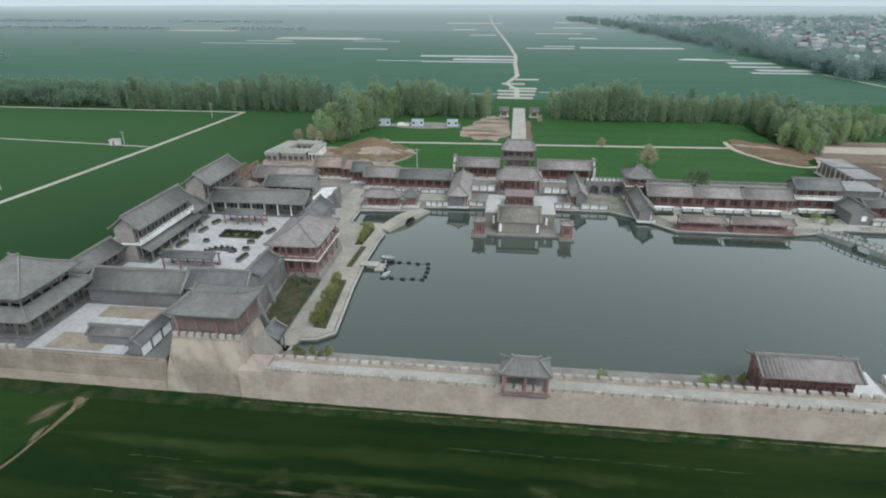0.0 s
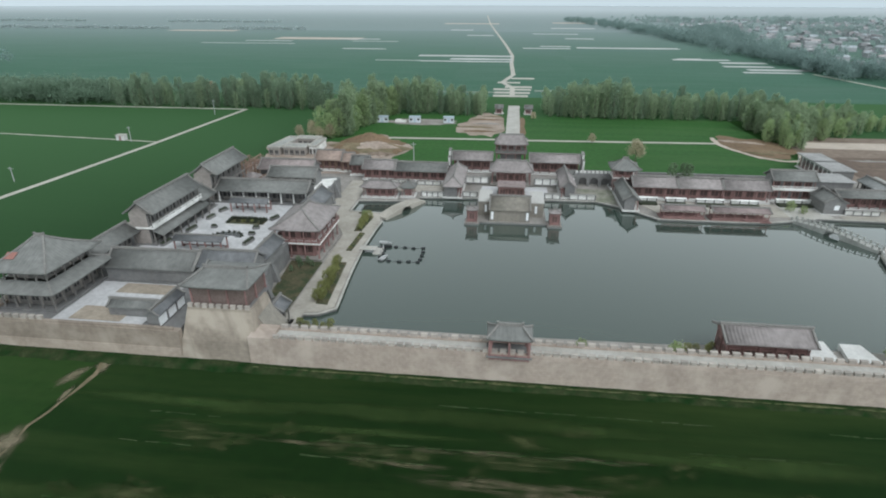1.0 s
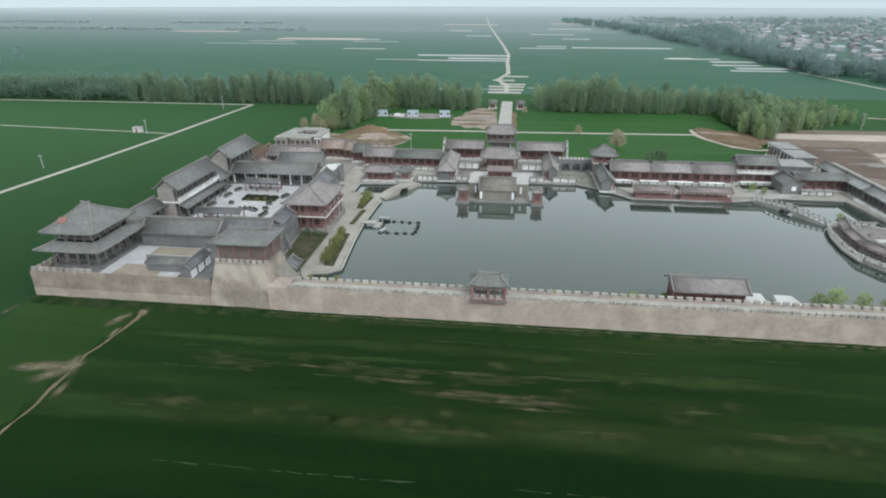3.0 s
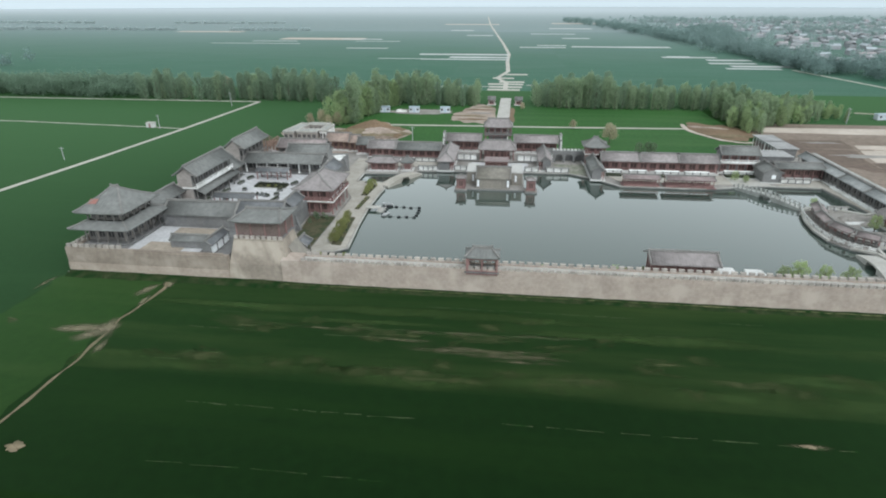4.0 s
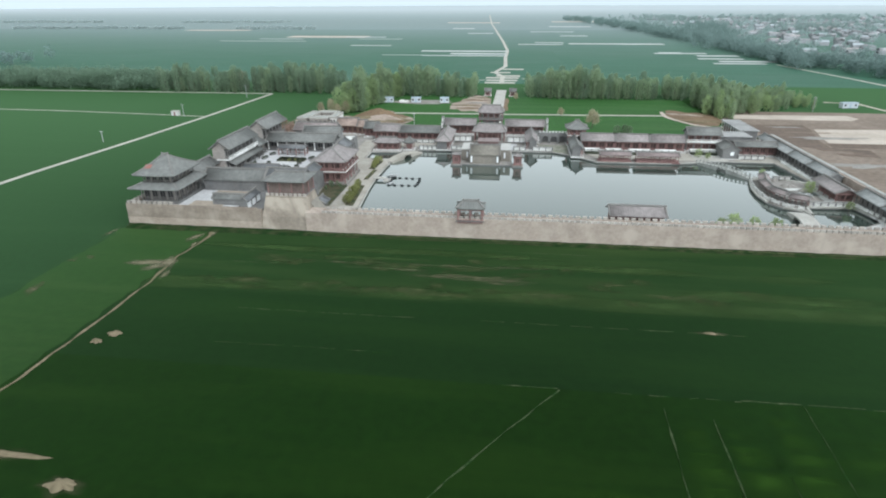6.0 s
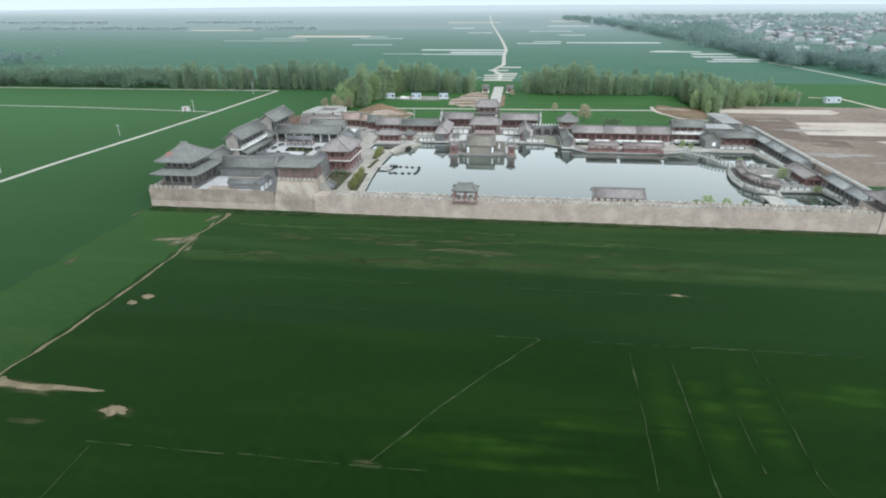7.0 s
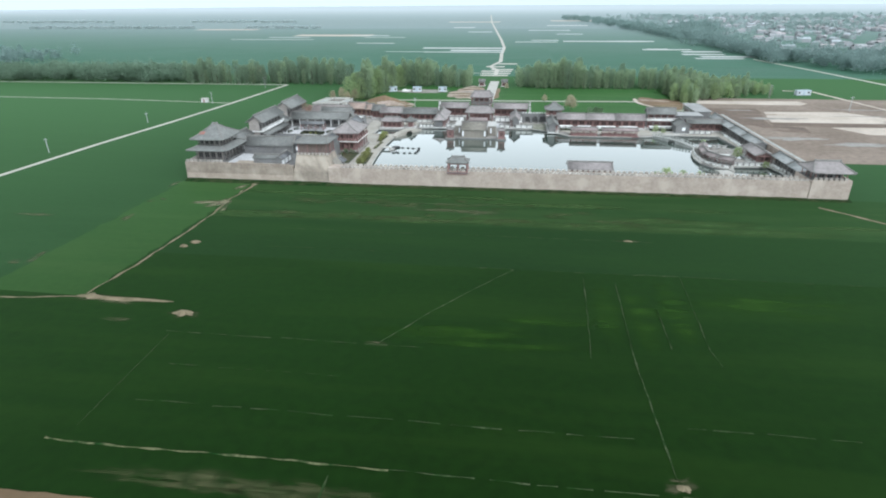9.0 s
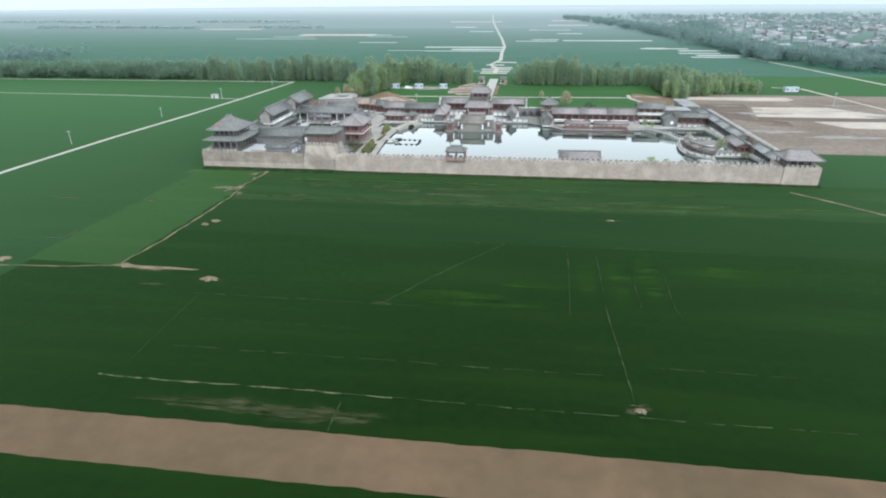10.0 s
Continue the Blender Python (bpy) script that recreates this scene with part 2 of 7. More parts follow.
WHEAT_DARK = crop("dark_wheat", (0.0044, 0.0150, 0.0030), (0.0030, 0.0110, 0.0022), (0.008, 0.022, 0.004), 0.85, 0.03, 0.12)
WHEAT_NEAR = crop("patchy_wheat", (0.0050, 0.0150, 0.0026), (0.0036, 0.0112, 0.0018), (0.026, 0.038, 0.011), 0.85, 0.04, 0.15)
# colour pales northwards: distance haze painted into the crop
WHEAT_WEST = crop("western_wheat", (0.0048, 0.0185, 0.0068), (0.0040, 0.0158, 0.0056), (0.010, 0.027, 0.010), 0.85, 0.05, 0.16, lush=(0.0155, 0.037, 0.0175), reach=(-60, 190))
WHEAT_BRIGHT = crop("lush_wheat", (0.034, 0.098, 0.024), (0.026, 0.080, 0.021), (0.054, 0.112, 0.036))
# far crop with painted haze, paler and bluer the farther it lies
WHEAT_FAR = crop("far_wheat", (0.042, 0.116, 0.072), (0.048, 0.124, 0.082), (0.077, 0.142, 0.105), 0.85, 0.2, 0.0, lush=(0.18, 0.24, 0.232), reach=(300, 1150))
THIN_DRY = sparse("dry_sparse_wheat", (0.085, 0.088, 0.042), (0.032, 0.046, 0.017), 0.8)
THIN_SOIL = sparse("bare_soil_in_sparse_wheat", (0.135, 0.115, 0.076), (0.068, 0.070, 0.036), 0.85, grain=(0.22, 1.3))
WHEAT_STRIP = crop("young_strip_wheat", (0.0105, 0.0250, 0.0038), (0.0080, 0.0205, 0.0032), (0.021, 0.035, 0.009), 0.85, 0.04, 0.20)
THIN_CLUMP = sparse("clumpy_yellowed_wheat", (0.062, 0.070, 0.030), (0.026, 0.040, 0.013), 0.75, grain=(0.45, 0.9))
THIN_BARE = sparse("trodden_soil_in_wheat", (0.20, 0.168, 0.12), (0.135, 0.118, 0.078), 1.25, even=True)
THIN_LIGHT = sparse("olive_green_wheat", (0.036, 0.056, 0.017), (0.024, 0.042, 0.012), 0.95, 0.17, True)
THIN_LUSH = sparse("yellow_green_wheat", (0.026, 0.066, 0.007), (0.017, 0.050, 0.005), 0.62, grain=(0.1, 0.6))
DRYROW = mat("dry_straw_row", (0.052, 0.07, 0.034), vary=0.4, coarse=0.6, fine=2.0, tint=(0.012, 0.036, 0.008), spec=0.04)
WEEDS = mat("weedy_bank", (0.034, 0.046, 0.020), vary=0.35, coarse=0.5, fine=2, tint=(0.010, 0.030, 0.008), spec=0.05, bump=0.4)
GRASS = mat("rough_grass", (0.095, 0.085, 0.05), vary=0.35, coarse=0.45, fine=2, tint=(0.04, 0.056, 0.026), bump=0.4)


def leaf(name, base, tint, glow=0.55):
    """Leaves that let part of the light through."""
    m = mat(name, base, vary=0.3, coarse=0.12, fine=1.5, tint=tint, pieces=0.15, spec=0.15)
    n, l = m.node_tree.nodes, m.node_tree.links
    b = n["Principled BSDF"]
    thin = n.new("ShaderNodeBsdfTranslucent")
    l.new(b.inputs["Base Color"].links[0].from_socket, thin.inputs["Color"])
    mx = n.new("ShaderNodeMixShader")
    mx.inputs[0].default_value = glow
    l.new(b.outputs[0], mx.inputs[1])
    l.new(thin.outputs[0], mx.inputs[2])
    l.new(mx.outputs[0], n["Material Output"].inputs["Surface"])
    return m


LEAF = leaf("poplar_leaf", (0.34, 0.43, 0.28), (0.30, 0.39, 0.25), 0.62)
LEAF_DARK = leaf("dark_leaf", (0.27, 0.36, 0.25), (0.23, 0.32, 0.22), 0.6)
LEAF_BELT = leaf("belt_leaf", (0.20, 0.285, 0.205), (0.17, 0.245, 0.175), 0.6)
LEAF_WILLOW = leaf("willow_leaf", (0.42, 0.50, 0.27), (0.36, 0.43, 0.23), 0.62)
EVERGREEN = leaf("evergreen_leaf", (0.20, 0.28, 0.17), (0.165, 0.23, 0.14), 0.5)
HEDGE = leaf("clipped_hedge", (0.075, 0.085, 0.06), (0.055, 0.065, 0.045), 0.2)
LEAF_FRESH = leaf("fresh_leaf", (0.39, 0.49, 0.27), (0.34, 0.44, 0.24), 0.62)
LEAF_OLIVE = leaf("olive_reed_leaf", (0.36, 0.38, 0.17), (0.29, 0.31, 0.13), 0.6)
LEAF_DRY = leaf("budding_twigs", (0.52, 0.47, 0.34), (0.44, 0.39, 0.28), 0.6)
DRYGRASS = mat("dry_bund_grass", (0.12, 0.125, 0.065), spec=0.05, vary=0.35, coarse=0.7, fine=2.5, tint=(0.010, 0.038, 0.008))
GREYWOOD = mat("grey_timber", (0.20, 0.19, 0.178), rough=0.7, vary=0.25, coarse=0.6, fine=4, pieces=0.15)
BEDSAND = mat("court_sand", (0.36, 0.31, 0.25), vary=0.2, coarse=0.3, fine=2)
BARK = mat("bark", (0.14, 0.115, 0.09), vary=0.3, coarse=1, fine=6)
PAPER = mat("brown_lattice_pane", (0.125, 0.085, 0.078), rough=0.7, vary=0.35, coarse=0.9, fine=5)
SHADEGLASS = mat("dark_window_glass", (0.06, 0.06, 0.062), rough=0.15, vary=0.2, spec=0.5)
METAL = mat("white_sheet_metal", (0.56, 0.60, 0.64), rough=0.45, vary=0.08, metal=0.0)
BLUE = mat("pale_blue_sheet_metal", (0.42, 0.50, 0.58), rough=0.45, vary=0.1)
FLOAT = mat("black_float", (0.025, 0.027, 0.03), rough=0.5, vary=0.2)
POLE = mat("galvanised_pole", (0.42, 0.43, 0.43), rough=0.5, vary=0.1)
# village walls and roofs greyed towards blue: haze put into their colour
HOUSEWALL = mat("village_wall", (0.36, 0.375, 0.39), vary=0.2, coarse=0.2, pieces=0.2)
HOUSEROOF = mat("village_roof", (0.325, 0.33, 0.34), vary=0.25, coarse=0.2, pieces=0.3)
CLOTH = mat("red_cloth", (0.33, 0.165, 0.14), vary=0.15)
LATTICE = mat("white_paper_panel", (0.86, 0.88, 0.89), vary=0.08)

WATER = bpy.data.materials.new("lake_water")
WATER.use_nodes = True
_n, _l = WATER.node_tree.nodes, WATER.node_tree.links
_b = _n["Principled BSDF"]
_b.inputs["Base Color"].default_value = (0.050, 0.072, 0.060, 1)
_b.inputs["Roughness"].default_value, _b.inputs["IOR"].default_value = 0.03, 1.45
_b.inputs["Coat Weight"].default_value, _b.inputs["Coat IOR"].default_value, _b.inputs["Coat Roughness"].default_value = 1.0, 1.52, 0.03
_pos = _n.new("ShaderNodeNewGeometry")
_rip, _calm = _n.new("ShaderNodeTexNoise"), _n.new("ShaderNodeTexNoise")
_rip.inputs["Scale"].default_value, _rip.inputs["Detail"].default_value = 1.3, 3
_calm.inputs["Scale"].default_value = 0.05
for _t in (_rip, _calm):
    _l.new(_pos.outputs["Position"], _t.inputs["Vector"])
_m = _n.new("ShaderNodeMath")
_m.operation = "MULTIPLY"
_l.new(_rip.outputs["Fac"], _m.inputs[0])
_l.new(_calm.outputs["Fac"], _m.inputs[1])
_bn = _n.new("ShaderNodeBump")
_bn.inputs["Strength"].default_value, _bn.inputs["Distance"].default_value = 0.10, 0.05
_l.new(_m.outputs["Value"], _bn.inputs["Height"])
_l.new(_bn.outputs["Normal"], _b.inputs["Normal"])


# ---- mesh helpers ----
def box(bm, x0, x1, y0, y1, z0, z1):
    vs = [bm.verts.new((x, y, z)) for z in (z0, z1) for x, y in ((x0, y0), (x1, y0), (x1, y1), (x0, y1))]
    for f in ((3, 2, 1, 0), (4, 5, 6, 7), (0, 1, 5, 4), (1, 2, 6, 5), (2, 3, 7, 6), (3, 0, 4, 7)):
        bm.faces.new([vs[i] for i in f])
    return bm


def boxes(*lots):
    bm = bmesh.new()
    for b in lots:
        box(bm, *b)
    return bm


def bar(bm, p, q, wide, high):
    """A straight bar of rectangular section from p to q, its foot on the line."""
    p, q = Vector(p), Vector(q)
    side = (q - p).cross(Vector((0, 0, 1)))
    side = (side.normalized() if side.length > 1e-5 else Vector((1, 0, 0))) * wide / 2
    up = side.cross(q - p).normalized() * high
    vs = [bm.verts.new(c) for e in (p, q) for c in (e - side, e + side, e + side + up, e - side + up)]
    for f in ((3, 2, 1, 0), (4, 5, 6, 7), (0, 1, 5, 4), (1, 2, 6, 5), (2, 3, 7, 6), (3, 0, 4, 7)):
        bm.faces.new([vs[i] for i in f])


def sweep(bm, pts, wide, high):
    """One bar of rectangular section along a bent line, its foot on the line."""
    pts = [Vector(p) for p in pts]
    prev = None
    for i, p in enumerate(pts):
        way = pts[min(i + 1, len(pts) - 1)] - pts[max(i - 1, 0)]
        side = way.cross(Vector((0, 0, 1))).normalized() * wide / 2
        up = side.cross(way).normalized() * high
        ring = [bm.verts.new(c) for c in (p - side, p + side, p + side + up, p - side + up)]
        if prev:
            for k in range(4):
                bm.faces.new((prev[k], prev[(k + 1) % 4], ring[(k + 1) % 4], ring[k]))
        else:
            bm.faces.new(ring[::-1])
        prev = ring
    bm.faces.new(prev)


def prism(bm, outline, z0, z1):
    """An upright block over an outline."""
    low = [bm.verts.new((x, y, z0)) for x, y in outline]
    high = [bm.verts.new((x, y, z1)) for x, y in outline]
    n = len(outline)
    for i in range(n):
        bm.faces.new((low[i], low[(i + 1) % n], high[(i + 1) % n], high[i]))
    for loop in (high, low[::-1]):
        f = bm.faces.new(loop)
        if n > 4:
            f.normal_update()
            bmesh.ops.triangulate(bm, faces=[f])
    return bm


def tube(bm, p, q, r0, r1, n=8):
    p, q = Vector(p), Vector(q)
    turn = (q - p).to_track_quat("Z", "Y")
    rings = [[bm.verts.new(c + turn @ Vector((r * math.cos(a), r * math.sin(a), 0))) for a in [2 * math.pi * i / n for i in range(n)]] for c, r in ((p, r0), (q, r1))]
    for i in range(n):
        bm.faces.new((rings[0][i], rings[0][(i + 1) % n], rings[1][(i + 1) % n], rings[1][i]))
    bm.faces.new(rings[1])
    bm.faces.new(rings[0][::-1])


def mesh_of(name, bm, material):
    if isinstance(bm, bmesh.types.BMesh):
        bmesh.ops.recalc_face_normals(bm, faces=bm.faces)
        me = bpy.data.meshes.new(name)
        bm.to_mesh(me)
        bm.free()
    else:
        me = bm
    if not me.materials:
        me.materials.append(material)
    return me


def part(name, bm, material, parent, label="", at=None):
    ob = new(name, mesh_of(name, bm, material))
    ob.parent = parent
    if at is not None:
        ob.matrix_basis = at if isinstance(at, Matrix) else Matrix.Translation(at)
    return tagged(ob, label)


def thing(name, label, category, m=None, group="", kind=""):
    ob = new(name)
    ob.empty_display_size = 0.3
    if m is not None:
        ob.matrix_basis = m
    return tagged(ob, label, category, group, kind)


def whole(name, bm, material, label, category, kind="", group="", m=None):
    ob = new(name, mesh_of(name, bm, material))
    if m is not None:
        ob.matrix_basis = m
    return tagged(ob, label, category, group, kind)


STOCK = {}


def stock(key, make, material):
    """A mesh that is made once and shared by alike pieces."""
    if key not in STOCK:
        STOCK[key] = mesh_of(key[0], make(), material)
    return STOCK[key]


# ---- roofs ----
def uv_face(bm, layer, verts, uvs):
    f = bm.faces.new(verts)
    for loop, c in zip(f.loops, uvs):
        loop[layer].uv = c
    f.smooth = True
    return f


def hip_mesh(w, d, ze, rise, ridge, up=0.35, n=6, hole=None):
    """A hipped roof with hollow slopes and raised corners over w x d at the eaves. hole: the half sizes at which a skirt roof stops."""
    bm = bmesh.new()
    layer = bm.loops.layers.uv.new("UVMap")
    hx, hy = w / 2, d / 2
    tx, ty = hole or (ridge / 2, 0.001)
    rings, m = [], 6
    for k in range(n + 1):
        f = k / n
        x, y = hx + (tx - hx) * f, hy + (ty - hy) * f
        z = ze + rise * (0.72 * f + 0.28 * f * f)
        ring = []
        for (ax, ay), (bx, by) in (((-x, -y), (x, -y)), ((x, -y), (x, y)), ((x, y), (-x, y)), ((-x, y), (-x, -y))):
            for i in range(m):
                s = i / m
                lift = up * (abs(2 * s - 1) ** 3) * (1 - f) ** 2
                ring.append(bm.verts.new((ax + (bx - ax) * s, ay + (by - ay) * s, z + lift)))
        rings.append(ring)
    t = 4 * m
    for k in range(n):
        for i in range(t):
            j = (i + 1) % t
            q = (rings[k][i], rings[k][j], rings[k + 1][j], rings[k + 1][i])
            ax = 0 if (i // m) % 2 == 0 else 1
            uv_face(bm, layer, q, [(v.co[ax], v.co[1 - ax]) for v in q])
    under = [bm.verts.new(v.co + Vector((-0.08 if v.co.x > 0 else 0.08, -0.08 if v.co.y > 0 else 0.08, -0.22))) for v in rings[0]]
    for i in range(t):
        j = (i + 1) % t
        bm.faces.new((rings[0][j], rings[0][i], under[i], under[j]))
    bm.faces.new(under)
    hips = [[rings[k][c * m].co.copy() for k in range(n + 1)] for c in range(4)]
    return bm, hips


def gable_mesh(w, d, ze, rise, n=5):
    """A pitched roof with hollow slopes over w x d at the eaves, ridge along x."""
    bm = bmesh.new()
    layer = bm.loops.layers.uv.new("UVMap")
    prof = []
    for k in range(-n, n + 1):
        f = 1 - abs(k) / n
        prof.append((d / 2 * k / n, ze + rise * (0.75 * f + 0.25 * f * f)))
    tops = [[bm.verts.new((x, y, z)) for y, z in prof] for x in (-w / 2, w / 2)]
    unders = [[bm.verts.new((x, y * 0.99, z - 0.2)) for y, z in prof] for x in (-w / 2 + 0.04, w / 2 - 0.04)]
    for k in range(2 * n):
        q = (tops[0][k], tops[1][k], tops[1][k + 1], tops[0][k + 1])
        uv_face(bm, layer, q, [(v.co.x, v.co.y) for v in q])
        bm.faces.new((unders[0][k + 1], unders[1][k + 1], unders[1][k], unders[0][k]))
        for e in (0, 1):
            bm.faces.new((tops[e][k], tops[e][k + 1], unders[e][k + 1], unders[e][k]))
    for k in (0, 2 * n):
        bm.faces.new((tops[0][k], tops[1][k], unders[1][k], unders[0][k]))
    return bm, prof


def put_roof(root, kind, w, d, ze, rise, ridge, material, up, hole=None, cx=0, cy=0):
    at = (cx, cy, 0)
    if kind == "gable":
        bm, prof = gable_mesh(w, d, ze, rise)
        top = part("roof", bm, material, root, at=at)
        rb = bmesh.new()
        bar(rb, (-w / 2 - 0.05, 0, ze + rise - 0.05), (w / 2 + 0.05, 0, ze + rise - 0.05), 0.32, 0.42)
        part("ridge", rb, RIDGE, top)
        for x in (-w / 2 + 0.2, w / 2 - 0.2):
            vb = bmesh.new()
            sweep(vb, [(x, y, z) for y, z in prof], 0.28, 0.16)
            part("verge", vb, RIDGE, top)
        return top
    bm, hips = hip_mesh(w, d, ze, rise, ridge, up, hole=hole)
    top = part("roof" if hole is None else "skirt_roof", bm, material, root, at=at)
    if hole is None:
        rb = bmesh.new()
        bar(rb, (-ridge / 2 - 0.2, 0, ze + rise - 0.06), (ridge / 2 + 0.2, 0, ze + rise - 0.06), 0.34, 0.5)
        for s in (-1, 1):
            part("ridge_end", boxes((s * (ridge / 2 + 0.1) - 0.14, s * (ridge / 2 + 0.1) + 0.14, -0.17, 0.17, ze + rise + 0.3, ze + rise + 0.6)), RIDGE, top)
        part("ridge", rb, RIDGE, top)
    for line in hips:
        hb = bmesh.new()
        sweep(hb, line, 0.26, 0.2)
        part("hip_ridge", hb, RIDGE, top)
    return top


# ---- halls ----
def opening(root, x, y, z, w, h, turn, style):
    """A door or window leaf set on a wall: frame, pane and cross bars."""
    at = pose(x, y, z, 0, 0, turn)
    if style == "white":
        me = stock(("panel_frame", w, h), lambda: boxes((-w / 2, -w / 2 + 0.12, -0.1, 0.03, 0, h), (w / 2 - 0.12, w / 2, -0.1, 0.03, 0, h), (-w / 2 + 0.12, w / 2 - 0.12, -0.1, 0.03, 0, 0.12), (-w / 2 + 0.12, w / 2 - 0.12, -0.1, 0.03, h - 0.12, h)), BRICK)
        fr = part("panel_frame", me, BRICK, root, at=at)
        part("white_panel", stock(("white_panel", w, h), lambda: boxes((-w / 2 + 0.12, w / 2 - 0.12, -0.06, 0.02, 0.12, h - 0.12)), LATTICE), LATTICE, fr)
        return
    wood = GREYWOOD if style == "grey" else TIMBER
    me = stock(("door", w, h, style), lambda: boxes((-w / 2, -w / 2 + 0.14, -0.1, 0.03, 0, h), (w / 2 - 0.14, w / 2, -0.1, 0.03, 0, h), (-w / 2 + 0.14, w / 2 - 0.14, -0.1, 0.03, h - 0.16, h),
               (-w / 2 + 0.14, w / 2 - 0.14, -0.09, 0.03, 0, h * 0.32), (-0.07, 0.07, -0.09, 0.03, h * 0.32, h - 0.16)), wood)
    fr = part("door" if h > 1.9 else "window", me, wood, root, at=at)
    part("pane", stock(("pane", w, h, style), lambda: boxes((-w / 2 + 0.14, w / 2 - 0.14, -0.05, 0.02, h * 0.32, h - 0.16)), PAPER if style != "grey" else SHADEGLASS), PAPER if style != "grey" else SHADEGLASS, fr)


def storey(root, w, d, z, h, bays, deep, porch, wall, style, sides, columns, colmat=None, ends=None):
    """One floor: four walls, leaves in its bays, and columns round the porches named in porch (f, b, l, r)."""
    x0, x1 = -w / 2 + (porch if "l" in sides else 0), w / 2 - (porch if "r" in sides else 0)
    y0, y1 = -d / 2 + (porch if "f" in sides else 0), d / 2 - (porch if "b" in sides else 0)
    t = 0.3
    for k, lot in enumerate(((x0 + 0.01, x1 - 0.01, y0, y0 + t), (x0 + 0.01, x1 - 0.01, y1 - t, y1), (x0, x0 + t, y0 + 0.01, y1 - 0.01), (x1 - t, x1, y0 + 0.01, y1 - 0.01))):
        part("wall", boxes((*lot, z, z + h)), (ends or wall) if k > 1 else wall, root)
    bay = (x1 - x0) / bays
    lw, lh = round(min(bay * 0.72, 2.6), 2), round(min(h * 0.74, 2.5), 2)
    if style:
        faces = [("f", x0, x1, y0, 0)] + ([("b", x0, x1, y1, 180)] if "b" in sides else [])
        for _, a, b, y, turn in faces:
            for i in range(bays):
                opening(root, a + bay * (i + 0.5), y, z + 0.05, lw, lh, turn, style)
        nb = max(1, round((y1 - y0) / bay))
        sb = (y1 - y0) / nb
        sw = round(min(sb * 0.7, 2.6), 2)
        for x, turn, s in ((x0, -90, "l"), (x1, 90, "r")):
            if s in sides:
                for i in range(nb):
                    opening(root, x, y0 + sb * (i + 0.5), z + 0.05, sw, lh, turn, style)
    if columns:
        cm = colmat or TIMBER
        r = columns
        me = stock(("column", h, r, cm.name), lambda: column_mesh(h, r), cm)
        spots = []
        cx = [-w / 2 + r + 0.05 + (w - 2 * r - 0.1) * i / bays for i in range(bays + 1)]
        nb = max(1, round(d / (w / bays)))
        cy = [-d / 2 + r + 0.05 + (d - 2 * r - 0.1) * i / nb for i in range(nb + 1)]
        if "f" in sides:
            spots += [(x, cy[0]) for x in cx]
        if "b" in sides:
            spots += [(x, cy[-1]) for x in cx]
        if "l" in sides:
            spots += [(cx[0], y) for y in cy]
        if "r" in sides:
            spots += [(cx[-1], y) for y in cy]
        for x, y in dict.fromkeys(spots):
            part("column", me, cm, root, at=(x, y, z))
        beams = {"f": (-w / 2, w / 2, -d / 2 + 0.02, -d / 2 + 0.24), "b": (-w / 2, w / 2, d / 2 - 0.24, d / 2 - 0.02), "l": (-w / 2 + 0.02, -w / 2 + 0.24, -d / 2 + 0.25, d / 2 - 0.25), "r": (w / 2 - 0.24, w / 2 - 0.02, -d / 2 + 0.25, d / 2 - 0.25)}
        for s in sides:
            part("beam", boxes((*beams[s], z + h - 0.38, z + h - 0.02)), cm, root)


def column_mesh(h, r):
    bm = bmesh.new()
    tube(bm, (0, 0, 0), (0, 0, 0.16), r * 1.6, r * 1.5, 8)
    tube(bm, (0, 0, 0.16), (0, 0, h), r, r * 0.92, 8)
    return bm


def rail(root, p, q, z, material, h=0.95):
    """A balcony rail: a low panel between posts, with a hand board."""
    p, q = Vector(p), Vector(q)
    bm = bmesh.new()
    n = max(1, round((q - p).length / 1.6))
    for i in range(n + 1):
        c = p.lerp(q, i / n)
        box(bm, c.x - 0.07, c.x + 0.07, c.y - 0.07, c.y + 0.07, z, z + h + 0.08)
    for lo, hi, t in ((0.12, 0.55, 0.06), (0.82, 0.95, 0.14)):
        bar(bm, (p.x, p.y, z + lo), (q.x, q.y, z + lo), t, hi - lo)
    part("railing", bm, material, root)


